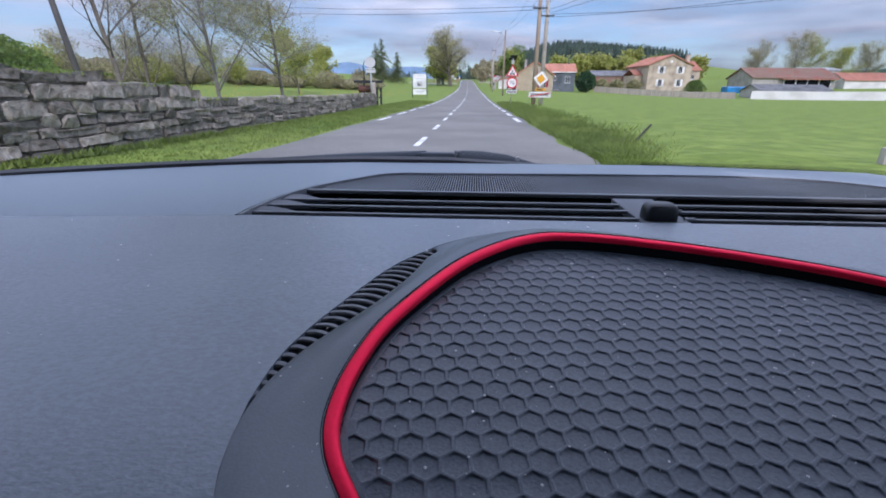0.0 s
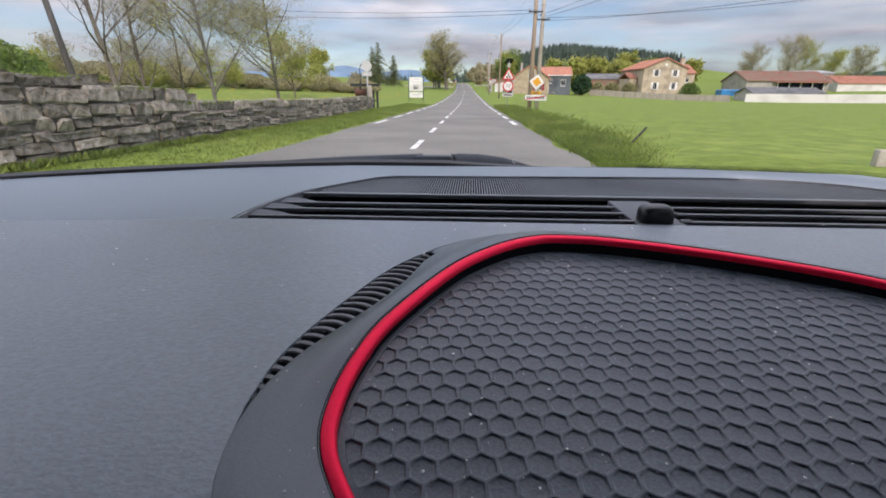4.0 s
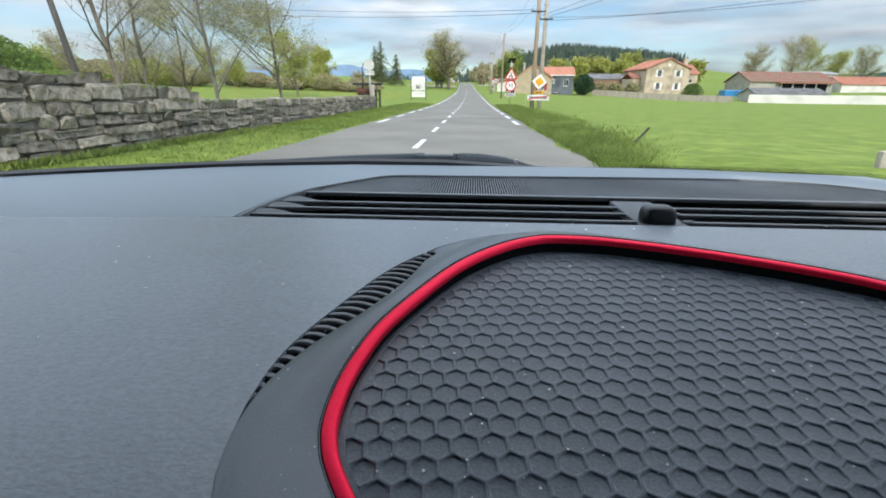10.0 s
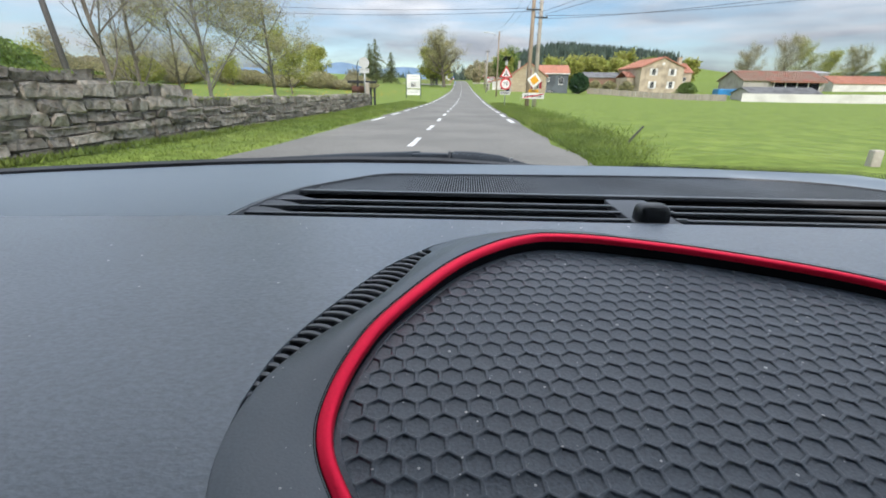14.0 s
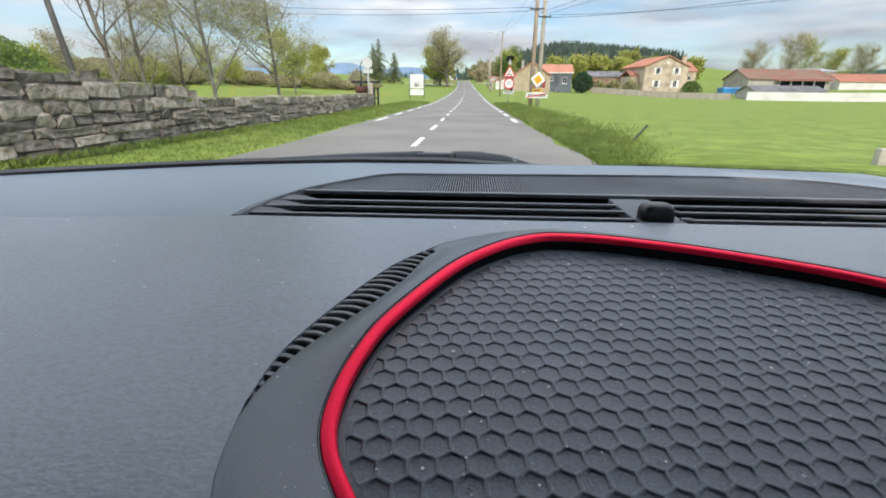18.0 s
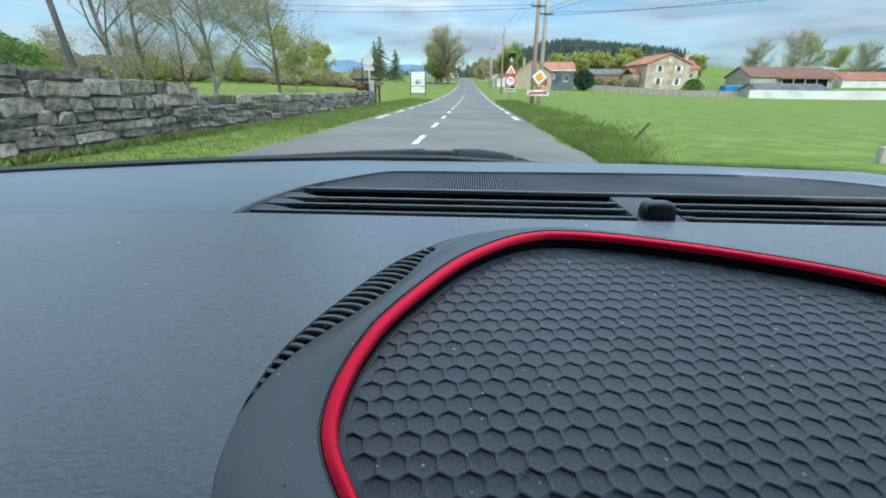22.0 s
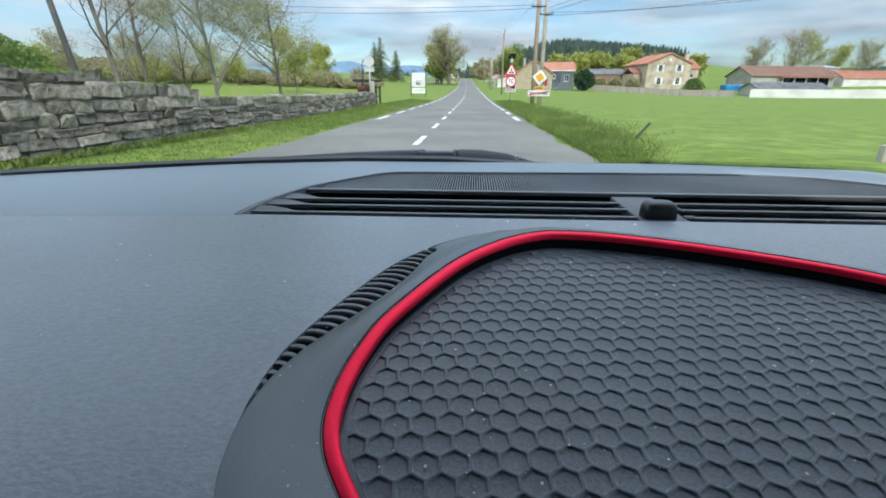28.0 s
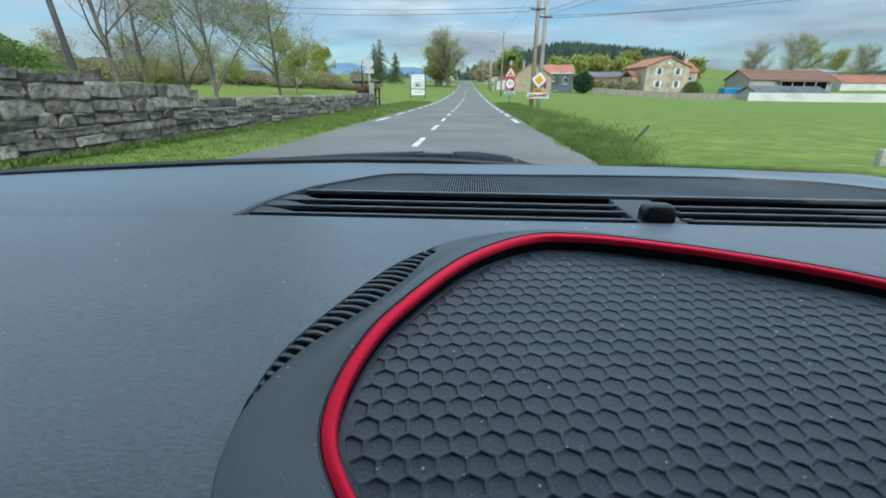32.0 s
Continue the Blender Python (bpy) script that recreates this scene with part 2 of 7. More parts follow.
DARK_METAL = material("dark_metal", (0.035, 0.038, 0.04), 0.5, metal=0.5, vary=0.2, fine=20, bump=0.1)
GREEN_METAL = material("green_metal", (0.02, 0.075, 0.06), 0.5, metal=0.2, vary=0.1, bump=0)
SIGN_RED = material("sign_red", (0.62, 0.02, 0.03), 0.4, vary=0.05, bump=0)
SIGN_YELLOW = material("sign_yellow", (0.75, 0.36, 0.01), 0.4, vary=0.05, bump=0)
SIGN_BLUE = material("sign_blue", (0.02, 0.22, 0.5), 0.4, vary=0.05, bump=0)
SIGN_BLACK = material("sign_black", (0.02, 0.02, 0.022), 0.5, vary=0.05, bump=0)
SIGN_BACK = material("sign_back", (0.56, 0.57, 0.57), 0.5, metal=0.3, vary=0.08, bump=0)
BARK = material("bark", (0.15, 0.13, 0.105), 0.95, vary=0.35, big=1.2, fine=12, bump=0.7, depth=0.03, second=(0.09, 0.078, 0.062))
BARK_PALE = material("birch_bark", (0.15, 0.142, 0.125), 0.9, vary=0.3, big=2, fine=10, bump=0.5, depth=0.02, second=(0.13, 0.12, 0.10))
LEAF_SPRING = leaf_material("spring_leaves", (0.34, 0.37, 0.09), (0.44, 0.43, 0.13), 0.45)
LEAF_GREEN = leaf_material("green_leaves", (0.13, 0.20, 0.05), (0.20, 0.27, 0.07))
LEAF_OLIVE = leaf_material("olive_leaves", (0.34, 0.325, 0.17), (0.42, 0.38, 0.21), 0.4)
NEEDLES = leaf_material("needles", (0.12, 0.15, 0.058), (0.16, 0.18, 0.07), 0.15)
# distance haze is mixed into this bluish needle tone
NEEDLES_FAR = leaf_material("hazed_far_needles", (0.05, 0.08, 0.062), (0.075, 0.10, 0.07), 0.1)
HEDGE = leaf_material("hedge_leaves", (0.03, 0.075, 0.03), (0.05, 0.10, 0.04), 0.2)
TWIGS = leaf_material("twigs", (0.34, 0.31, 0.19), (0.43, 0.39, 0.22), 0.4)
TANK_STEEL = material("tank_steel", (0.45, 0.52, 0.53), 0.4, metal=0.6, vary=0.12, big=0.8, fine=10, bump=0.1)
# air haze over the far mountains is put into this pale blue base
MOUNTAIN = material("mountain_haze_blue", (0.20, 0.29, 0.39), 1.0, vary=0.12, big=0.004, fine=0.02, bump=0, second=(0.165, 0.25, 0.345), spec=0.0)
WOODLAND = material("far_woodland", (0.045, 0.075, 0.055), 1.0, vary=0.3, big=0.01, fine=0.06, bump=0.5, depth=3.0, second=(0.10, 0.14, 0.07), spec=0.0)


# ---- building helpers ----
def mesh_of(name, bm, mat, smooth=False):
    me = bpy.data.meshes.new(name)
    bm.to_mesh(me)
    bm.free()
    if mat:
        me.materials.append(mat)
    if smooth:
        me.polygons.foreach_set("use_smooth", [True] * len(me.polygons))
    return me


def part(name, bm, mat, parent=None, label="", smooth=False):
    ob = new(name, mesh_of(name, bm, mat, smooth))
    if parent:
        ob.parent = parent
    if label:
        ob["label"] = label
    return ob


def raw(name, verts, faces, mat, parent=None, smooth=False):
    me = bpy.data.meshes.new(name)
    me.from_pydata(verts if isinstance(verts, list) else verts.tolist(), [], faces if isinstance(faces, list) else faces.tolist())
    me.materials.append(mat)
    if smooth:
        me.polygons.foreach_set("use_smooth", [True] * len(me.polygons))
    ob = new(name, me)
    if parent:
        ob.parent = parent
    return ob


def thing(name, m, label, category, group="", kind=""):
    ob = new(name)
    ob.empty_display_size = 0.1
    ob.matrix_world = m
    return tagged(ob, label, category, group, kind)


def box(bm, x0, x1, y0, y1, z0, z1, bevel=0.0, m=None):
    r = bmesh.ops.create_cube(bm, size=1.0)
    vs = r["verts"]
    for v in vs:
        v.co = Vector((x0 + (v.co.x + 0.5) * (x1 - x0), y0 + (v.co.y + 0.5) * (y1 - y0), z0 + (v.co.z + 0.5) * (z1 - z0)))
    if bevel:
        es = list({e for v in vs for e in v.link_edges})
        vs = [v for v in bmesh.ops.bevel(bm, geom=es, offset=bevel, segments=2, profile=0.6, affect="EDGES")["verts"]] + [v for v in vs if v.is_valid]
    if m is not None:
        bmesh.ops.transform(bm, matrix=m, verts=list({v for v in vs if v.is_valid}))
    return bm


def boxed(name, x0, x1, y0, y1, z0, z1, mat, parent=None, bevel=0.0, label="", m=None):
    return part(name, box(bmesh.new(), x0, x1, y0, y1, z0, z1, bevel, m), mat, parent, label)


def tube(bm, pts, radii, sides=8, cap=True):
    rings, prev = [], None
    for i, p in enumerate(pts):
        p = Vector(p)
        d = (Vector(pts[min(i + 1, len(pts) - 1)]) - Vector(pts[max(i - 1, 0)])).normalized()
        ref = prev if prev is not None else (Vector((1, 0, 0)) if abs(d.x) < 0.8 else Vector((0, 1, 0)))
        u = (ref - d * ref.dot(d)).normalized()
        w = d.cross(u)
        prev = u
        rings.append([bm.verts.new(p + (u * math.cos(k * 2 * math.pi / sides) + w * math.sin(k * 2 * math.pi / sides)) * radii[i]) for k in range(sides)])
    for a, b in zip(rings, rings[1:]):
        for k in range(sides):
            bm.faces.new((a[k], a[(k + 1) % sides], b[(k + 1) % sides], b[k]))
    if cap:
        bm.faces.new(rings[0][::-1])
        bm.faces.new(rings[-1])
    return bm


def disc(bm, r, y, sides=32, thick=0.004, cx=0.0, cz=0.0):
    """A thin upright disc that faces -y, its face at y."""
    a = [bm.verts.new((cx + r * math.cos(k * 2 * math.pi / sides), y, cz + r * math.sin(k * 2 * math.pi / sides))) for k in range(sides)]
    b = [bm.verts.new((v.co.x, y + thick, v.co.z)) for v in a]
    bm.faces.new(a)
    bm.faces.new(b[::-1])
    for k in range(sides):
        bm.faces.new((a[k], b[k], b[(k + 1) % sides], a[(k + 1) % sides]))
    return bm


def prism(bm, outline, y0, y1):
    """An upright outline in x and z, from y0 to y1."""
    a = [bm.verts.new((x, y0, z)) for x, z in outline]
    b = [bm.verts.new((x, y1, z)) for x, z in outline]
    bm.faces.new(a)
    bm.faces.new(b[::-1])
    for k in range(len(a)):
        j = (k + 1) % len(a)
        bm.faces.new((a[k], b[k], b[j], a[j]))
    bmesh.ops.recalc_face_normals(bm, faces=bm.faces[:])
    return bm


def lettering(name, text, size, mat, parent, x, y, z, label=""):
    """Built-in font, upright, read from -y."""
    cu = bpy.data.curves.new(name, "FONT")
    cu.body, cu.size, cu.extrude = text, size, 0.001
    cu.align_x, cu.align_y = "CENTER", "CENTER"
    tmp = bpy.data.objects.new(name, cu)
    scene.collection.objects.link(tmp)
    me = bpy.data.meshes.new_from_object(tmp.evaluated_get(bpy.context.evaluated_depsgraph_get()))
    bpy.data.objects.remove(tmp)
    me.transform(pose(x, y, z, 90))
    me.materials.clear()
    me.materials.append(mat)
    ob = new(name, me)
    ob.parent = parent
    if label:
        ob["label"] = label
    return ob


def smooth_curve(points, per=8, closed=True):
    """A Catmull-Rom curve in the plan."""
    pts, n, out = [Vector(p) for p in points], len(points), []
    for i in range(n if closed else n - 1):
        if closed:
            p0, p1, p2, p3 = pts[i - 1], pts[i], pts[(i + 1) % n], pts[(i + 2) % n]
        else:
            p0, p1, p2, p3 = pts[max(i - 1, 0)], pts[i], pts[i + 1], pts[min(i + 2, n - 1)]
        for k in range(per):
            t = k / per
            out.append(0.5 * ((2 * p1) + (p2 - p0) * t + (2 * p0 - 5 * p1 + 4 * p2 - p3) * t * t + (3 * p1 - p0 - 3 * p2 + p3) * t ** 3))
    if not closed:
        out.append(pts[-1])
    return out


def inset(curve, d):
    """A closed clockwise curve moved inwards by d."""
    out, n = [], len(curve)
    for i, p in enumerate(curve):
        t = (curve[(i + 1) % n] - curve[i - 1]).normalized()
        out.append(p + Vector((t.y, -t.x)) * d)
    return out


def inside(p, poly):
    hit, n = False, len(poly)
    for i in range(n):
        a, b = poly[i], poly[i - 1]
        if (a.y > p[1]) != (b.y > p[1]) and p[0] < (b.x - a.x) * (p[1] - a.y) / (b.y - a.y) + a.x:
            hit = not hit
    return hit


def loft(bm, loops, zs, closed=True):
    rows = [[bm.verts.new((p.x, p.y, z(p) if callable(z) else z)) for p in loop] for loop, z in zip(loops, zs)]
    n = len(rows[0])
    for a, b in zip(rows, rows[1:]):
        for k in range(n if closed else n - 1):
            j = (k + 1) % n
            bm.faces.new((a[k], a[j], b[j], b[k]))
    return rows


# ---- the car ----
Z0 = 0.98                                   # top of the dashboard


def side_fall(x):
    """The dashboard falls a little towards the driver's door."""
    return 0.027 * max(0.0, -0.22 - x)


def dash_z(p):
    x, y = p[0], p[1]
    z = Z0
    if y > 0.425:
        z -= 0.012 * (y - 0.425)
    z -= side_fall(x)
    if y < 0.08:
        z -= 0.9 * (0.08 - y) ** 2
    return z


def trim_z(p):
    """The tray and its rim lean: they rise away from the driver."""
    return 0.9825 - 0.012 * p[0] + 0.124 * (p[1] - 0.2)


def mat_z(p):
    """The rubber mat leans less than the rim, so that it lies deeper at its far end."""
    return 0.9825 - 0.0142 * p[0] + 0.0948 * (p[1] - 0.2)


TRIM = smooth_curve([(-0.042, 0.1102), (-0.0545, 0.132), (-0.0578, 0.155), (-0.0545, 0.185), (-0.0437, 0.2194), (-0.0119, 0.2776), (0.0197, 0.3122), (0.0480, 0.3297), (0.0728, 0.3341), (0.1147, 0.331), (0.1888, 0.3134), (0.2673, 0.2826), (0.345, 0.225), (0.385, 0.155), (0.372, 0.085), (0.31, 0.045), (0.18, 0.030), (0.05, 0.040), (-0.012, 0.072)], 8)
RIB_IN = smooth_curve([(-0.0890, 0.145), (-0.0808, 0.184), (-0.0597, 0.230), (-0.0420, 0.278), (-0.0258, 0.3487)], 8, False)
RIB_OUT = smooth_curve([(-0.0890, 0.145), (-0.0893, 0.184), (-0.0775, 0.235), (-0.0555, 0.300), (-0.0258, 0.3487)], 8, False)
FAR_SIDE = smooth_curve([(-0.0258, 0.3487), (0.006, 0.378), (0.040, 0.392), (0.080, 0.388), (0.132, 0.366), (0.206, 0.330), (0.283, 0.292), (0.362, 0.230), (0.404, 0.15), (0.40, 0.07), (0.33, 0.022), (0.18, 0.005), (0.04, 0.012), (-0.04, 0.045), (-0.078, 0.10), (-0.0890, 0.145)], 6, False)
COLLAR_OUT = RIB_IN[:-1] + FAR_SIDE[:-1]
DASH_HOLE = RIB_OUT[:-1] + FAR_SIDE[:-1]
GRILLE = smooth_curve([(-0.2425, 0.424), (-0.2425, 0.459), (-0.2400, 0.496), (-0.2317, 0.536), (-0.2185, 0.580), (-0.1960, 0.620), (-0.1720, 0.657), (-0.1490, 0.690), (-0.1250, 0.705), (-0.0900, 0.711), (0.06, 0.722), (0.25, 0.737), (0.41, 0.742), (0.53, 0.715), (0.60, 0.645), (0.625, 0.57), (0.635, 0.50), (0.638, 0.446)], 5, False)

car = thing("car", pose(0, 0, 0), "grey car with a black and red dashboard, standing on the road", "car")


def dashboard():
    bm = bmesh.new()
    edges = []
    outer = [Vector((x, -0.12)) for x in (-0.98, 0.74)] + [Vector((0.74, 0.60)), Vector((0.66, 0.80)), Vector((0.36, 0.845)), Vector((0.0, 0.83)), Vector((-0.43, 0.80)), Vector((-0.76, 0.70)), Vector((-0.98, 0.58))]
    for loop in (outer, DASH_HOLE, GRILLE):
        vs = [bm.verts.new((p.x, p.y, 0)) for p in loop]
        edges += [bm.edges.new((vs[i - 1], vs[i])) for i in range(len(vs))]
    bmesh.ops.triangle_fill(bm, edges=edges, use_beauty=True, use_dissolve=False)
    for y in (-0.08, -0.03, 0.02, 0.05, 0.08, 0.2, 0.3, 0.424, 0.428, 0.5, 0.6, 0.7):
        bmesh.ops.bisect_plane(bm, geom=bm.verts[:] + bm.edges[:] + bm.faces[:], plane_co=(0, y, 0), plane_no=(0, 1, 0))
    for x in (-0.22, -0.5):
        bmesh.ops.bisect_plane(bm, geom=bm.verts[:] + bm.edges[:] + bm.faces[:], plane_co=(x, 0, 0), plane_no=(1, 0, 0))
    # a crease parts the grained top from the smoother pad below the glass
    bmesh.ops.bisect_plane(bm, geom=bm.verts[:] + bm.edges[:] + bm.faces[:], plane_co=(-0.2425, 0.4242, 0), plane_no=(-0.025, 1, 0))
    for f in bm.faces:
        c = f.calc_center_median()
        f.material_index = 1 if c.y > 0.4242 + 0.025 * (c.x + 0.2425) else 0
    for v in bm.verts:
        v.co.z = dash_z(v.co)
    bmesh.ops.recalc_face_normals(bm, faces=bm.faces[:])
    if sum(f.normal.z for f in bm.faces) < 0:
        bmesh.ops.reverse_faces(bm, faces=bm.faces[:])
    # turned-down lip round both openings
    for loop, drop in ((DASH_HOLE, 0.014), (GRILLE, 0.012)):
        loft(bm, [loop, loop], [dash_z, lambda p, d=drop: dash_z(p) - d])
    top = part("dashboard_top", bm, DASH, car, "dark grey grained dashboard top")
    top.data.materials.append(DASH_PAD)

    # collar round the tray
    n = len(COLLAR_OUT)
    ring = []
    for p in COLLAR_OUT:
        ring.append(min(TRIM, key=lambda q: (q - p).length))
    # even the inner side out along the trim
    start = min(range(len(TRIM)), key=lambda i: (TRIM[i] - ring[0]).length)
    bm = bmesh.new()
    m = len(TRIM)
    outs = []
    for k in range(m):
        q = TRIM[(start + k) % m]
        outs.append(min(COLLAR_OUT, key=lambda p: (p - q).length))
    fine = [TRIM[(start + k) % m] for k in range(m)]
    def out_at(k):
        acc = Vector((0, 0))
        for d in range(-3, 4):
            acc += outs[(k + d) % m]
        return acc / 7
    outs2 = [out_at(k) for k in range(m)]
    loops, zs = [], []
    rows = []
    for s, f, z in ((-0.03, 0.0, -0.0008), (0.0, 0.0, 0.0001), (0.06, 0.02, 0.0006), (0.2, 0.16, 0.0014), (0.45, 0.45, 0.0024), (0.75, 0.80, 0.0022), (1.0, 1.0, -0.0004)):
        rows.append([bm.verts.new((*o.lerp(q, s if s >= 0 or o.x < -0.03 or o.y < 0.34 else -0.3), dash_z(o) * (1 - f) + trim_z(q) * f + z)) for o, q in zip(outs2, fine)])
    for a, b in zip(rows, rows[1:]):
        for k in range(m):
            bm.faces.new((a[k], a[(k + 1) % m], b[(k + 1) % m], b[k]))
    bmesh.ops.recalc_face_normals(bm, faces=bm.faces[:])
    part("tray_collar", bm, COLLAR, car, "smooth collar round the tray, tilt shade in its tone", smooth=True)

    # red trim: flat top and sloping inner face
    bm = bmesh.new()
    prof = ((0.0004, -0.004), (0.0004, -0.0006), (0.0008, 0.0), (0.0040, 0.0002), (0.0054, -0.0003), (0.0062, -0.0010), (0.0066, -0.0022), (0.0067, -0.0040))
    loft(bm, [inset(TRIM, d) for d, _ in prof], [lambda p, z=z: trim_z(p) + z for _, z in prof])
    bmesh.ops.recalc_face_normals(bm, faces=bm.faces[:])
    part("red_trim", bm, RED, car, "bright red plastic trim strip", smooth=True)
    bm = bmesh.new()
    loft(bm, [inset(TRIM, -0.0007), inset(TRIM, 0.0004)], [lambda p: trim_z(p) + 0.0001, lambda p: trim_z(p) - 0.001])
    part("trim_gap", bm, PIT, car)
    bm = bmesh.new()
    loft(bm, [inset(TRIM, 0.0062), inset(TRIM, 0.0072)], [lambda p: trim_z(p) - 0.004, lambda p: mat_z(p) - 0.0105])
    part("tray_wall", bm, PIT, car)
    # honeycomb rubber mat: flat ridges round shallow hexagonal pockets, a plain border at the far side
    floor = inset(TRIM, 0.0068)
    bm = bmesh.new()
    bm.faces.new([bm.verts.new((p.x, p.y, mat_z(p) - 0.0085)) for p in floor])
    bmesh.ops.recalc_face_normals(bm, faces=bm.faces[:])
    mat_base = part("honeycomb_mat", bm, MAT_RUBBER, car, "black rubber mat with hexagonal pockets")
    pitch, turn = 0.01127, radians(7.55)
    c, s = math.cos(turn), math.sin(turn)
    hx = [(math.sin(k * math.pi / 3), math.cos(k * math.pi / 3)) for k in range(6)]
    lean = lambda q: mat_z(q) - mat_z((0, 0))

    def pocket(name, rings):
        v, f = [], []
        for r, z in rings:
            for h in hx:
                q = ((h[0] * c - h[1] * s) * r * pitch, (h[0] * s + h[1] * c) * r * pitch)
                v.append((*q, lean(q) + z))
        for q in range(len(rings) - 1):
            for k in range(6):
                f.append((q * 6 + k, q * 6 + 6 + k, q * 6 + 6 + (k + 1) % 6, q * 6 + (k + 1) % 6))
        f.append(tuple(len(v) - 1 - k for k in range(6)))
        me = bpy.data.meshes.new(name)
        me.from_pydata(v, [], f)
        me.materials.append(MAT_RUBBER)
        me.polygons.foreach_set("use_smooth", [True] * len(f))
        return me, v, f

    cell, cell_v, cell_f = pocket("hexagon_pocket", ((0.5775, -0.0071), (0.522, -0.0071), (0.506, -0.0072), (0.480, -0.00782), (0.455, -0.00798), (0.41, -0.00805)))
    plain, plain_v, plain_f = pocket("mat_border", ((0.5775, -0.0071), (0.3, -0.0071)))
    lim = inset(TRIM, 0.004)
    spots, border = [], []
    for j in range(-40, 60):
        for i in range(-50, 60):
            u, v = (i + 0.5 * (j % 2)) * pitch, j * pitch * 0.866
            x, y = -0.03521 + c * u - s * v, 0.15538 + s * u + c * v
            if inside((x, y), lim):
                edge = min((q - Vector((x, y))).length for q in TRIM)
                far_side = y > 0.16 and x > 0.02
                (border if edge < (0.007 + 0.005 * min((x - 0.02) / 0.2, 1.0) if far_side else 0.0095) else spots).append((x, y))
    # the pockets of the near left corner are parts, the others one joined rest
    spots.sort(key=lambda q: (q[0] + 0.04) ** 2 + (q[1] - 0.17) ** 2)
    rest_v, rest_f = [], []
    for k, (x, y) in enumerate(spots + border):
        z = mat_z((x, y))
        if k < 300:
            ob = new("hexagon_pocket", cell)
            ob.parent, ob.location = mat_base, (x, y, z)
        else:
            b = len(rest_v)
            rest_v += [(p[0] + x, p[1] + y, p[2] + z) for p in (cell_v if k < len(spots) else plain_v)]
            rest_f += [tuple(b + i for i in f) for f in (cell_f if k < len(spots) else plain_f)]
    bm = bmesh.new()
    loft(bm, [inset(TRIM, 0.0066), inset(TRIM, 0.0092), inset(TRIM, 0.0096)], [lambda p: mat_z(p) - 0.00702, lambda p: mat_z(p) - 0.00700, lambda p: mat_z(p) - 0.0074])
    bmesh.ops.recalc_face_normals(bm, faces=bm.faces[:])
    part("mat_rim", bm, MAT_RUBBER, mat_base, "plain rubber rim")
    tagged(raw("hexagon_rest", rest_v, rest_f, MAT_RUBBER, mat_base, smooth=True), kind="stuff")

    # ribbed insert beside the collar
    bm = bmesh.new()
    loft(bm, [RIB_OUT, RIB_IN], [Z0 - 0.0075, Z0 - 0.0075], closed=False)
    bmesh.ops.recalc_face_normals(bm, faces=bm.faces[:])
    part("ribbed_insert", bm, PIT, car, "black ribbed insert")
    def x_at(curve, y):
        for a, b in zip(curve, curve[1:]):
            if a.y <= y <= b.y:
                return a.x + (b.x - a.x) * (y - a.y) / max(b.y - a.y, 1e-6)
        return curve[-1].x
    # flat-topped ribs, slightly arched
    y = 0.1515
    while y < 0.343:
        x0, x1 = x_at(RIB_OUT, y), x_at(RIB_IN, y)
        if x1 - x0 > 0.0008:
            bm, rings, w = bmesh.new(), [], 0.0022
            for k in range(6):
                f = k / 5
                x = x0 - 0.0004 + (x1 - x0 + 0.0012) * f
                yy = y + 0.16 * (x1 - x0) * (1 - (2 * f - 1) ** 2) - 0.10 * (x1 - x0) * f
                z = Z0 - 0.0006 - 0.0016 * f * f
                rings.append([bm.verts.new((x, yy + dy * w, z + dz)) for dy, dz in ((-1, -0.006), (-1, -0.0011), (-0.6, -0.0002), (0.2, 0.0), (0.7, -0.0003), (1, -0.0012), (1, -0.006))])
            for a, b in zip(rings, rings[1:]):
                for k in range(6):
                    bm.faces.new((a[k], a[k + 1], b[k + 1], b[k]))
            bm.faces.new(rings[0])
            bm.faces.new(rings[-1])
            bmesh.ops.recalc_face_normals(bm, faces=bm.faces[:])
            part("rib", bm, RIB, car)
        y += 0.0072 + 0.008 * (y - 0.156)

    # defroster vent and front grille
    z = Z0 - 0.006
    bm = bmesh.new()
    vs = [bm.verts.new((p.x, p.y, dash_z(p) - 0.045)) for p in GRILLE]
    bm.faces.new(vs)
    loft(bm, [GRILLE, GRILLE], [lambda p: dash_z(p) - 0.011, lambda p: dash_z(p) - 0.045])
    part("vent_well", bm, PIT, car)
    bm = bmesh.new()
    n = len(GRILLE)
    def into(d):
        out = []
        for k, p in enumerate(GRILLE):
            t = (GRILLE[min(k + 1, n - 1)] - GRILLE[max(k - 1, 0)]).normalized()
            out.append(p + Vector((t.y, -t.x)) * d)
        return out
    loft(bm, [into(0.0028), into(0.0028), into(0.0038), into(0.0062), into(0.0066)], [lambda p: dash_z(p) - 0.010, lambda p: dash_z(p) - 0.0003, lambda p: dash_z(p) + 0.0008, lambda p: dash_z(p) + 0.0006, lambda p: dash_z(p) - 0.010], closed=False)
    bmesh.ops.recalc_face_normals(bm, faces=bm.faces[:])
    part("grille_frame", bm, GRILLE_RIB, car, "thin grey grille frame")
    def slanted(bm):
        """The vent lies a little askew: its passenger end is farther from the driver."""
        for v in bm.verts:
            v.co.y += 0.025 * (v.co.x + 0.2425)
        return bm
    left = lambda y: x_at(GRILLE[:50], y) + 0.006
    right = 0.625
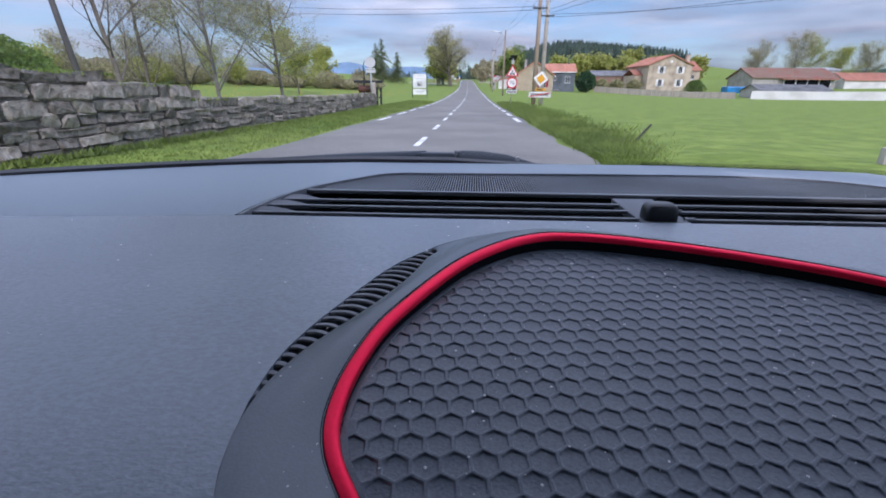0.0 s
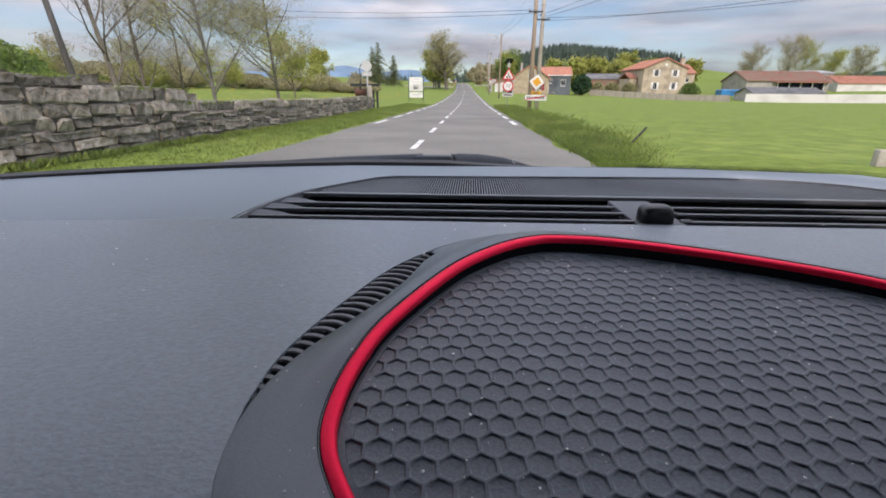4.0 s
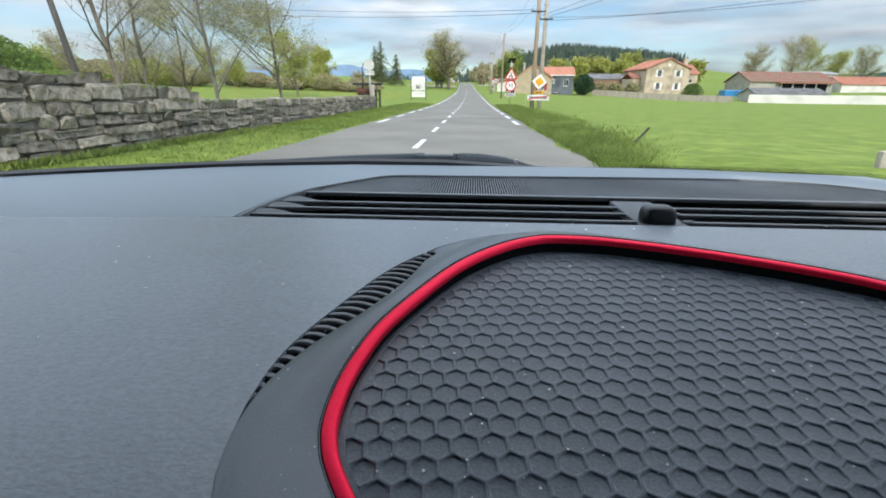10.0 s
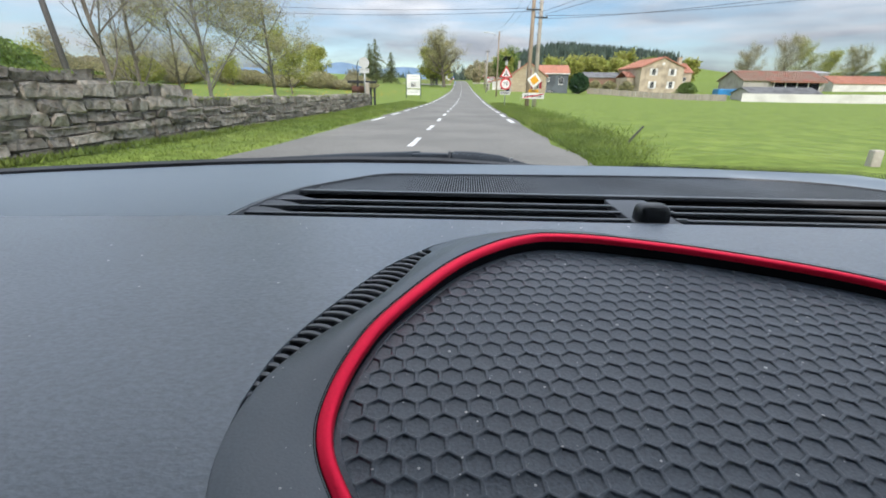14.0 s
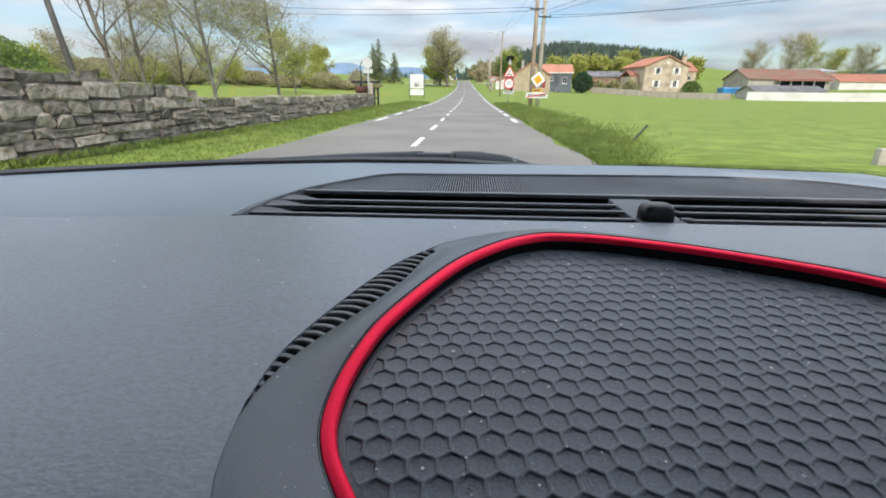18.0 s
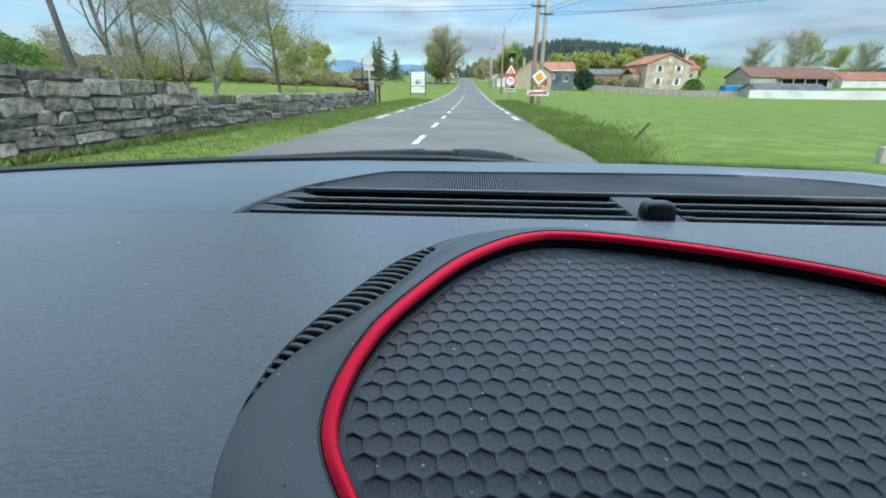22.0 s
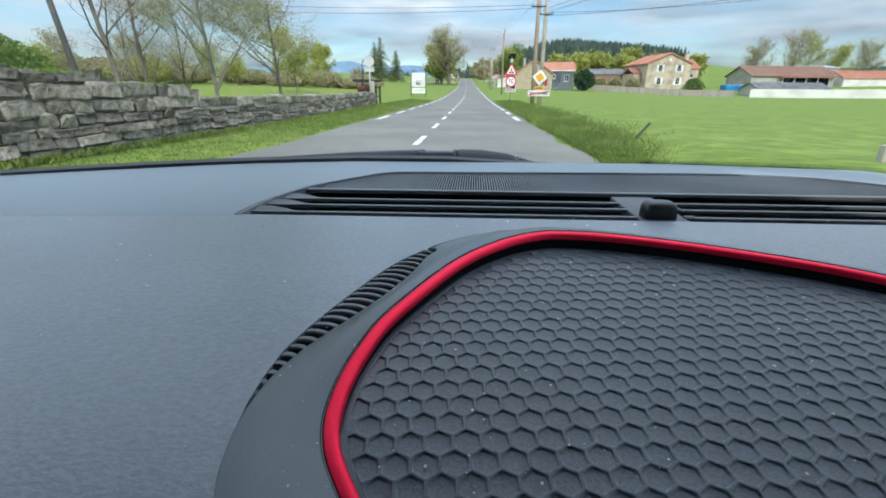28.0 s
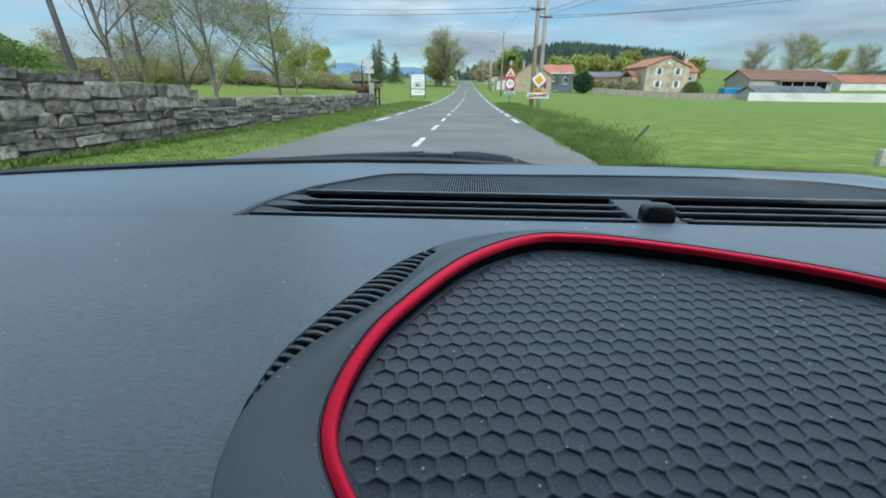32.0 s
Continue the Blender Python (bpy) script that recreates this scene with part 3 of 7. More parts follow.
    for k, y in enumerate((0.4505, 0.484, 0.5155, 0.5655)):
        for side, (x0, x1) in enumerate(((left(y), 0.174), (0.226, right)) if k < 3 else ((left(y), right),)):
            bm = bmesh.new()
            h = 0.006
            zz = dash_z((0, y))
            box(bm, x0, x1, y - h * (0.42 if k < 3 else 0.7), y + h * (0.42 if k < 3 else 0.7), zz - 0.0065, zz - 0.0025 + (0.0015 if k == 3 else 0), 0.0012)
            slat = part("vent_slat" if k < 3 else "vent_rail", slanted(bm), SLAT, car)
            # the slat widens into a flat tab where it joins the frame
            if k < 3 and side == 0:
                zt, yb = zz - 0.0022, y + 0.016
                outline = [(x0 - 0.003, y - 0.003), (x0 + 0.060, y - 0.0025), (x0 + 0.046, y + 0.003), (x0 + 0.032, y + 0.010), (left(yb) + 0.014, yb), (left(yb) - 0.003, yb - 0.002)]
                bm = bmesh.new()
                up = [bm.verts.new((px, py, zt - 0.001 + 0.13 * max(0.0, py - y))) for px, py in outline]
                low = [bm.verts.new((v.co.x, v.co.y, v.co.z - 0.004)) for v in up]
                bm.faces.new(up)
                for q in range(len(up)):
                    bm.faces.new((up[q], low[q], low[(q + 1) % len(up)], up[(q + 1) % len(up)]))
                bmesh.ops.recalc_face_normals(bm, faces=bm.faces[:])
                part("slat_tab", slanted(bm), SENSOR_LAND, slat)
            elif k < 3:
                bm = bmesh.new()
                tube(bm, [(x0 - 0.007, y, zz - 0.0035), (x0 + 0.004, y, zz - 0.0035)], [0.0028, 0.0028], 8)
                part("slat_stub", slanted(bm), SLAT, slat)
    # flat land between the two halves of the vent, with the light sensor
    bm = bmesh.new()
    zz = dash_z((0, 0.45))
    box(bm, 0.171, 0.221, 0.430, 0.545, zz - 0.012, zz - 0.003, 0.002)
    part("sensor_base", slanted(bm), SENSOR_LAND, car)
    bm = bmesh.new()
    bmesh.ops.create_uvsphere(bm, u_segments=28, v_segments=16, radius=1.0)
    for v in bm.verts:
        x, y, w = v.co
        f = lambda a: math.copysign(abs(a) ** 0.45, a)
        v.co = Vector((0.1930 + f(x) * 0.0168, 0.4625 + f(y) * 0.0125, zz - 0.004 + (f(w) * 0.0185 if w > 0 else w * 0.002)))
    part("light_sensor", bm, DOME, car, "glossy black domed light sensor", smooth=True)

    # front grille: fine ribs
    x, verts, faces = -0.20, [], []
    while x < 0.62:
        ys = [a.y + (b.y - a.y) * (x - a.x) / (b.x - a.x) for a, b in zip(GRILLE, GRILLE[1:]) if (a.x - x) * (b.x - x) <= 0 and abs(b.x - a.x) > 1e-6]
        y1 = max(ys) - 0.004 if ys else 0.55
        y0 = 0.570 + 0.025 * (x + 0.2425)
        if y1 > y0 + 0.006:
            b = len(verts)
            w = 0.0008
            za, zb = dash_z((0, y0)) - 0.002, dash_z((0, y1)) - 0.002
            verts += [(x - w, y0, za - 0.003), (x - w * 0.6, y0, za), (x + w * 0.6, y0, za), (x + w, y0, za - 0.003), (x - w, y1, zb - 0.003), (x - w * 0.6, y1, zb), (x + w * 0.6, y1, zb), (x + w, y1, zb - 0.003)]
            faces += [(b, b + 1, b + 5, b + 4), (b + 1, b + 2, b + 6, b + 5), (b + 2, b + 3, b + 7, b + 6), (b, b + 3, b + 2, b + 1)]
        x += 0.0035
    tagged(raw("grille_rib", verts, faces, GRILLE_RIB, car), kind="stuff")
    bm = bmesh.new()
    for k in range(25):
        y = 0.574 + k * 0.0066
        xs = [a.x + (b.x - a.x) * (y - a.y) / (b.y - a.y) for a, b in zip(GRILLE, GRILLE[1:]) if (a.y - y) * (b.y - y) <= 0 and abs(b.y - a.y) > 1e-6]
        if len(xs) >= 2:
            zz = dash_z((0, y))
            box(bm, min(xs) + 0.004, max(xs) - 0.004 - (0.03 if k < 2 else 0), y - 0.0008, y + 0.0008, zz - 0.0062, zz - 0.0042)
    tagged(part("grille_mesh", bm, BLACK, car), kind="stuff")

    # dust on the plastic
    rnd = random.Random(5)
    verts, faces = [], []
    for k in range(1000):
        x, y = rnd.uniform(-0.45, 0.40), 0.09 + 0.36 * rnd.random() ** 1.3
        if inside((x, y), TRIM):
            zz = mat_z((x, y)) - (0.0071 if inside((x, y), floor) else 20)
        elif inside((x, y), DASH_HOLE):
            zz = trim_z((x, y)) * 0.5 + Z0 * 0.5 + 0.002 if not inside((x, y), RIB_OUT + RIB_IN[::-1]) else -5
        else:
            zz = dash_z((x, y)) + 0.0002
            if rnd.random() < 0.92:
                continue
        if zz < 0:
            continue
        r = (0.00034 + 0.0010 * rnd.random() ** 3) * min(1.0, 0.35 + 2.0 * y)
        b = len(verts)
        verts += [(x - r, y, zz), (x, y - r * 1.3, zz), (x + r, y, zz), (x, y + r, zz), (x, y, zz + 0.2 * r)]
        faces += [(b, b + 1, b + 4), (b + 1, b + 2, b + 4), (b + 2, b + 3, b + 4), (b + 3, b, b + 4)]
    tagged(raw("dust_specks", verts, faces, DUST, car), kind="stuff")


dashboard()


def windscreen_and_cabin():
    # cowl behind the glass, seal, wiper
    base = smooth_curve([(-0.98, 0.585), (-0.76, 0.705), (-0.43, 0.805), (0.0, 0.836), (0.36, 0.85), (0.66, 0.805), (0.74, 0.61)], 8, False)
    bm = bmesh.new()
    out = lambda d: [p + Vector((p.x * 0.05, 1)).normalized() * d for p in base]
    lip = lambda p, k: Z0 - 0.016 - side_fall(p.x) + (0.021 * k if p.x < -0.05 else 0.021 * k * max(0.0, 1 - (p.x + 0.05) / 0.35, min(0.42, (p.x - 0.36) * 2.4)))
    loft(bm, [out(-0.010), out(-0.006), out(0.004), out(0.016)], [lambda p: lip(p, 0.35), lambda p: lip(p, 0.8), lambda p: lip(p, 1.0), lambda p: lip(p, 0) - 0.024], closed=False)
    part("screen_seal", bm, BLACK, car, "black rubber windscreen seal")
    bm = bmesh.new()
    loft(bm, [out(0.018), out(0.10), out(0.20)], [lambda p: Z0 - 0.045 - side_fall(p.x), lambda p: Z0 - 0.035 - side_fall(p.x), lambda p: Z0 - 0.045 - side_fall(p.x)], closed=False)
    part("cowl", bm, WIPER, car, "black plastic cowl below the glass")
    # black dots printed along the edge of the glass
    verts, faces = [], []
    for row in range(6):
        loop = out(0.004 - 0.0036 * row)
        acc = 0.0
        for a, b in zip(loop, loop[1:]):
            seg = (b - a).length
            k = 0.0
            while k < seg:
                p = a.lerp(b, k / seg)
                if not -0.36 < p.x < 0.30:
                    r = 0.0017 - 0.00016 * row
                    px = p.x + 0.0009 * row
                    zz = Z0 - 0.011 + 0.0022 * row + 0.002 - side_fall(px)
                    i = len(verts)
                    verts += [(px - r, p.y, zz - r * 0.6), (px + r, p.y, zz - r * 0.6), (px + r, p.y - r, zz + r * 0.6), (px - r, p.y - r, zz + r * 0.6)]
                    faces.append((i, i + 1, i + 2, i + 3))
                k += 0.0040
    tagged(raw("glass_edge_dots", verts, faces, BLACK, car), kind="stuff")
    # wiper lying at the foot of the glass
    bm = bmesh.new()
    tube(bm, [(-0.74, 0.80, Z0 - 0.036), (-0.46, 0.885, Z0 - 0.021), (-0.25, 0.925, Z0 - 0.012), (-0.10, 0.935, Z0 - 0.007)], [0.006, 0.008, 0.010, 0.011], 8)
    w = part("wiper_arm", bm, WIPER, car, "black wiper arm", smooth=True)
    bm = bmesh.new()
    box(bm, -0.115, -0.040, 0.918, 0.945, Z0 - 0.045, Z0 + 0.001, 0.005)
    part("wiper_cover", bm, WIPER, car)
    bm = bmesh.new()
    tube(bm, [(-0.038, 0.94, Z0 - 0.020), (-0.026, 0.942, Z0 - 0.019), (0.015, 0.945, Z0 - 0.020), (0.065, 0.945, Z0 - 0.024), (0.105, 0.94, Z0 - 0.029), (0.15, 0.935, Z0 - 0.035)], [0.0215, 0.0235, 0.0235, 0.0215, 0.016, 0.010], 16)
    part("wiper_hub", bm, WIPER, car, "rounded wiper hub cover", smooth=True)
    bm = bmesh.new()
    tube(bm, [(-0.041, 0.938, Z0 - 0.019), (-0.036, 0.938, Z0 - 0.019)], [0.024, 0.024], 20)
    part("hub_ring", bm, BLACK, car)
    bm = bmesh.new()
    tube(bm, [(0.088, 0.924, Z0 - 0.008), (0.088, 0.916, Z0 - 0.008)], [0.004, 0.004], 10)
    part("washer_jet", bm, SIGN_BACK, car, "small grey washer jet")
    bm = bmesh.new()
    tube(bm, [(0.02, 0.90, Z0 - 0.021), (0.42, 0.915, Z0 - 0.020), (0.66, 0.86, Z0 - 0.026)], [0.005, 0.006, 0.005], 8)
    part("wiper_blade", bm, WIPER, car, smooth=True)

    # glass; unseen roof and sides added to close the cabin and shade the dashboard
    bm = bmesh.new()
    top = [Vector((p.x * 0.80 - 0.02, 0.30 + 0.10 * (1 - abs(p.x + 0.1)))) for p in base]
    loft(bm, [out(0.012), [a.lerp(b, 0.5) + Vector((0, 0.04)) for a, b in zip(out(0.012), top)], top], [lambda p: Z0 - 0.012 - side_fall(p.x), Z0 + 0.235, Z0 + 0.43], closed=False)
    g = part("windscreen", bm, None, car, "clear windscreen glass", smooth=True)
    gm = bpy.data.materials.new("windscreen_glass")
    gm.use_nodes = True
    n, l = gm.node_tree.nodes, gm.node_tree.links
    n.clear()
    o, mx, tr, gl, fr = n.new("ShaderNodeOutputMaterial"), n.new("ShaderNodeMixShader"), n.new("ShaderNodeBsdfTransparent"), n.new("ShaderNodeBsdfGlossy"), n.new("ShaderNodeFresnel")
    tr.inputs["Color"].default_value = (0.95, 0.965, 0.96, 1)
    gl.inputs["Roughness"].default_value, gl.inputs["Color"].default_value = 0.02, (0.6, 0.6, 0.6, 1)
    fr.inputs["IOR"].default_value = 1.42
    l.new(fr.outputs["Fac"], mx.inputs["Fac"])
    l.new(tr.outputs["BSDF"], mx.inputs[1])
    l.new(gl.outputs["BSDF"], mx.inputs[2])
    l.new(mx.outputs["Shader"], o.inputs["Surface"])
    g.data.materials.append(gm)
    g.visible_shadow = False
    def clear_pane(name, *size):
        pane = boxed(name, *size, gm, car, 0, "clear side glass")
        pane.visible_shadow = False

    # unseen roof lining, dark and set forward to shade the dash; painted roof above
    bm = bmesh.new()
    roof = [[Vector((p.x, p.y)) for p in top], [Vector((p.x, -0.6)) for p in top], [Vector((p.x, -1.7)) for p in top], [Vector((p.x * 0.97, -2.15)) for p in top]]
    loft(bm, roof, [Z0 + 0.432, Z0 + 0.47, Z0 + 0.43, Z0 + 0.36], closed=False)
    part("roof_lining", bm, LINING, car, "dark grey roof lining", smooth=True)
    bm = bmesh.new()
    loft(bm, roof, [Z0 + 0.447, Z0 + 0.49, Z0 + 0.45, Z0 + 0.38], closed=False)
    part("roof", bm, PAINT_GREY, car, "grey painted roof", smooth=True)

    # painted shell: stations along the car, each half a rounded section
    def shell(y0, y1, top0, top1, half0, half1, name, cx=-0.12, n=8, low=0.30):
        bm = bmesh.new()
        rings = []
        for k in range(n + 1):
            t = k / n
            y, zt, hw = y0 + (y1 - y0) * t, top0 + (top1 - top0) * t, half0 + (half1 - half0) * t
            sec = [(-hw * 0.94, low), (-hw, low + 0.12), (-hw, zt - 0.16), (-hw * 0.95, zt - 0.04), (-hw * 0.82, zt), (-hw * 0.4, zt + 0.025), (0, zt + 0.03), (hw * 0.4, zt + 0.025), (hw * 0.82, zt), (hw * 0.95, zt - 0.04), (hw, zt - 0.16), (hw, low + 0.12), (hw * 0.94, low)]
            rings.append([bm.verts.new((cx + x, y, z)) for x, z in sec])
        for a, b in zip(rings, rings[1:]):
            for k in range(len(a) - 1):
                bm.faces.new((a[k], a[k + 1], b[k + 1], b[k]))
        bm.faces.new(rings[-1])
        bmesh.ops.recalc_face_normals(bm, faces=bm.faces[:])
        return part(name, bm, PAINT_GREY, car, smooth=True)

    shell(1.06, 1.95, 0.86, 0.70, 0.86, 0.74, "bonnet")
    for x0, x1 in ((-1.02, -0.985), (0.745, 0.78)):
        for ya, yb in ((-0.95, 0.62), (-2.15, -0.97)):
            d = boxed("door", x0, x1, ya, yb, 0.30, Z0 - 0.03, PAINT_GREY, car, 0.012, "grey painted door")
            hx = x0 - 0.02 if x0 < 0 else x1
            boxed("door_handle", hx, hx + 0.02, ya + 0.12, ya + 0.32, Z0 - 0.16, Z0 - 0.12, BLACK, d, 0.006)
        boxed("wing", x0, x1, 0.63, 1.07, 0.30, 0.86, PAINT_GREY, car, 0.012)
    boxed("rear_panel", -0.98, 0.74, -2.19, -2.15, 0.30, Z0 + 0.06, PAINT_GREY, car, 0.01)
    boxed("rear_window", -0.90, 0.66, -2.185, -2.16, Z0 + 0.062, Z0 + 0.36, GLASS_DARK, car, 0.004)
    boxed("car_floor", -0.98, 0.74, -2.15, 0.9, 0.27, 0.30, COLLAR, car)
    boxed("dashboard_front", -0.98, 0.74, -0.14, -0.10, 0.35, Z0 - 0.06, COLLAR, car, 0.01)
    boxed("bulkhead", -0.98, 0.74, 0.86, 0.90, 0.30, Z0 - 0.06, COLLAR, car, 0.01)
    for x in (-0.905, 0.655):
        clear_pane("side_window", x - 0.003, x + 0.003, -0.92, 0.30, Z0 - 0.028, Z0 + 0.40)
        # unseen rear side glass, opaque dark to keep light off the dashboard
        boxed("rear_side_window", x - 0.003, x + 0.003, -2.06, -1.0, Z0 - 0.028, Z0 + 0.40, GLASS_DARK, car, 0, "unseen side glass made dark to hold light back")
    for sx, xb, xt in ((-1, -0.985, -0.80), (1, 0.745, 0.57)):
        for pts in ([(xb, 0.62, Z0 - 0.05), ((xb + xt) / 2, 0.46, Z0 + 0.22), (xt, 0.24, Z0 + 0.45)], [(xb, -0.96, Z0 - 0.05), (xt, -0.96, Z0 + 0.46)], [(xb, -2.13, Z0 - 0.05), (xt, -2.08, Z0 + 0.37)]):
            bm = bmesh.new()
            tube(bm, pts, [0.035] * len(pts), 8)
            part("pillar", bm, PAINT_GREY, car, smooth=True)
        mirror = boxed("wing_mirror", *((xb - 0.20, xb - 0.01) if sx < 0 else (xb + 0.05, xb + 0.24)), 0.40, 0.50, Z0 - 0.02, Z0 + 0.11, PAINT_GREY, car, 0.03)
        for yy in (1.40, -1.55):
            bm = bmesh.new()
            xc = xb + sx * 0.02
            tube(bm, [(xc - 0.10, yy, 0.31), (xc - 0.08, yy, 0.31), (xc + 0.08, yy, 0.31), (xc + 0.10, yy, 0.31)], [0.28, 0.31, 0.31, 0.28], 32)
            w = part("wheel", bm, TYRE, car, "black tyre")
            bm = bmesh.new()
            tube(bm, [(xc + sx * 0.09, yy, 0.31), (xc + sx * 0.105, yy, 0.31)], [0.20, 0.19], 24)
            part("rim", bm, STEEL, w, "grey rim")
        boxed("headlight", *((-0.80, -0.52) if sx < 0 else (0.28, 0.56)), 1.93, 1.965, 0.52, 0.64, WHITE, car, 0.012)


windscreen_and_cabin()


# ---- ground and road ----
def soft(a, b, t):
    t = min(max((t - a) / (b - a), 0.0), 1.0)
    return t * t * (3 - 2 * t)


def road_x(y):
    """Middle of the road."""
    return -1.05 - 0.00007 * max(y, 0.0) ** 2 if y < 420 else -1.05 - 12.35 - 0.0588 * (y - 420)


def road_z(y):
    z = 0.024 * (max(y - 38, 0) - 25 * (1 - math.exp(-max(y - 38, 0) / 25)))
    if y > 125:                                       # the far road climbs again
        r = min(y, 265) - 125
        z += 0.019 * (r * r / 50 if r < 25 else r - 12.5)
    if y > 235:
        z -= 0.00022 * (min(y, 420) - 235) ** 2 * 0.55
    if y > 420:
        z -= 0.0448 * (y - 420) * 0.6 - 0.0
    return z


def ground_z(x, y):
    d = abs(x - road_x(y))
    z = road_z(min(y, 700)) if y < 700 else road_z(700) - 0.004 * (y - 700)
    side = x - road_x(y)
    # verge, shallow ditch, field
    if d < 3.15:
        z -= 0.06
    else:
        z += 0.10 * soft(3.15, 5.5, d)
    if side < -14:
        fall = min(-side - 14, 900)
        z += 0.050 * min(fall, 60) * soft(30, 70, y) - (0.09 * (fall - 75) if fall > 75 else 0)
    if side > 20:
        z += 0.010 * min(side - 20, 300) * soft(20, 120, side) * soft(-40, 60, y)
    if side > 8:
        # the meadow dips before the farm
        z -= (0.85 * road_z(y) + 0.010 * max(min(side - 20, 300), 0)) * soft(8, 55, side) * soft(130, 108, y)
    if y > 260:
        hx, hy = x - 165, y - 620
        z += 34 * math.exp(-(hx / 125) ** 2 - (hy / 200) ** 2) + 17 * math.exp(-((x - 78) / 58) ** 2 - (hy / 200) ** 2)
    if d > 5:
        z += 0.10 * (noise.noise((x * 0.06, y * 0.06, 3.0)))
    return z


def grid_sheet(name, xs, ys, mat, zf, parent=None):
    xs, ys = list(xs), list(ys)
    verts = [(x, y, zf(x, y)) for y in ys for x in xs]
    w = len(xs)
    faces = [(j * w + i, j * w + i + 1, (j + 1) * w + i + 1, (j + 1) * w + i) for j in range(len(ys) - 1) for i in range(w - 1)]
    return raw(name, verts, faces, mat, parent, smooth=True)


def spaced(near, far, step, grow):
    out, v = [near], step
    while out[-1] < far:
        out.append(out[-1] + v)
        v *= grow
    return out


xs = spaced(0.35, 3600, 0.35, 1.075)
ys = spaced(0.5, 4200, 0.9, 1.04)
xs = sorted({-1.05 + s * v for v in xs for s in (-1, 1)} | {-1.05})
ys = sorted({y for y in ys} | {-3.0 * k for k in range(0, 20)} | {-60 - 60 * k for k in range(1, 25)})
ground = tagged(grid_sheet("ground", xs, ys, GROUND, ground_z), "green spring meadow and grassy verges", "meadow", kind="structure")

road_ys = [-330 + 3 * k for k in range(110)] + [1.5 * k for k in range(0, 200)] + [300 + 10 * k for k in range(40)]


def strip(name, x0, x1, ys, lift, mat, parent=None, ragged=0.0, seed=0):
    rnd = random.Random(seed)
    verts, faces = [], []
    for y in ys:
        c, z = road_x(y), road_z(y)
        for x in (x0 - ragged * rnd.random(), (x0 + x1) / 2, x1 + ragged * rnd.random()):
            verts.append((c + x, y, z + lift + 0.03 * (1 - min(abs(x) / 3.1, 1.0) ** 2)))
    faces = [(j * 3 + i, j * 3 + i + 1, (j + 1) * 3 + i + 1, (j + 1) * 3 + i) for j in range(len(ys) - 1) for i in range(2)]
    return raw(name, verts, faces, mat, parent, smooth=True)


verts, faces = [], []
rnd = random.Random(2)
cols = (-3.05, -2.0, -1.0, 0.0, 1.0, 2.0, 3.05)
for y in road_ys:
    for x in cols:
        e = rnd.uniform(-0.12, 0.12) if abs(x) > 3 else 0
        verts.append((road_x(y) + x + e, y, road_z(y) + 0.03 * (1 - (x / 3.1) ** 2)))
w = len(cols)
faces = [(j * w + i, j * w + i + 1, (j + 1) * w + i + 1, (j + 1) * w + i) for j in range(len(road_ys) - 1) for i in range(w - 1)]
road = tagged(raw("road", verts, faces, ASPHALT, smooth=True), "worn grey asphalt country road with white markings", "road", kind="structure")


def mark(name, x, y0, y1, width, mat=PAINT, lift=0.005):
    n = max(2, int((y1 - y0) / 3) + 1)
    ys = [y0 + (y1 - y0) * k / n for k in range(n + 1)]
    verts, faces = [], []
    for y in ys:
        for s in (-0.5, 0.5):
            verts.append((road_x(y) + x + s * width, y, road_z(y) + lift + 0.03 * (1 - ((x + s * width) / 3.1) ** 2)))
    faces = [(2 * j, 2 * j + 1, 2 * j + 3, 2 * j + 2) for j in range(n)]
    return raw(name, verts, faces, mat, road)


for k in range(26):                                   # centre line
    y = 9.3 + 4.33 * k if k < 12 else 62 + 13 * (k - 12)
    mark("centre_dash", -0.15, y, y + (1.5 if k < 12 else 3.0) + 0.4, 0.13)
for k in range(60):                                   # edge dashes
    y = 18 + 4.6 * k
    if y > 250:
        break
    for x in (-2.72, 2.78):
        mark("edge_dash", x, y, y + 2.6, 0.20)
mark("red_crossing", 0.0, 186, 198, 5.6, PAINT_RED, 0.004)
mark("dark_asphalt", 0.0, 236, 330, 6.0, ASPHALT_DARK, 0.003)


def sheet_on_ground(name, x0, x1, y0, y1, mat, label, category, lift=0.03):
    n, m = 14, 14
    rnd = random.Random(name)
    verts = []
    for j in range(m + 1):
        for i in range(n + 1):
            x, y = x0 + (x1 - x0) * i / n, y0 + (y1 - y0) * j / m
            if i in (0, n) or j in (0, m):
                x, y = x + rnd.uniform(-0.5, 0.5), y + rnd.uniform(-0.5, 0.5)
            verts.append((x, y, ground_z(x, y) + lift))
    faces = [(j * (n + 1) + i, j * (n + 1) + i + 1, (j + 1) * (n + 1) + i + 1, (j + 1) * (n + 1) + i) for j in range(m) for i in range(n)]
    return tagged(raw(name, verts, faces, mat, smooth=True), label, category, kind="structure")


sheet_on_ground("path_1", -26, -7.2, 178, 188, GRAVEL, "pale gravel side track", "track")
sheet_on_ground("path_2", 1.2, 9, 200, 224, GRAVEL, "pale gravel yard entrance", "track")

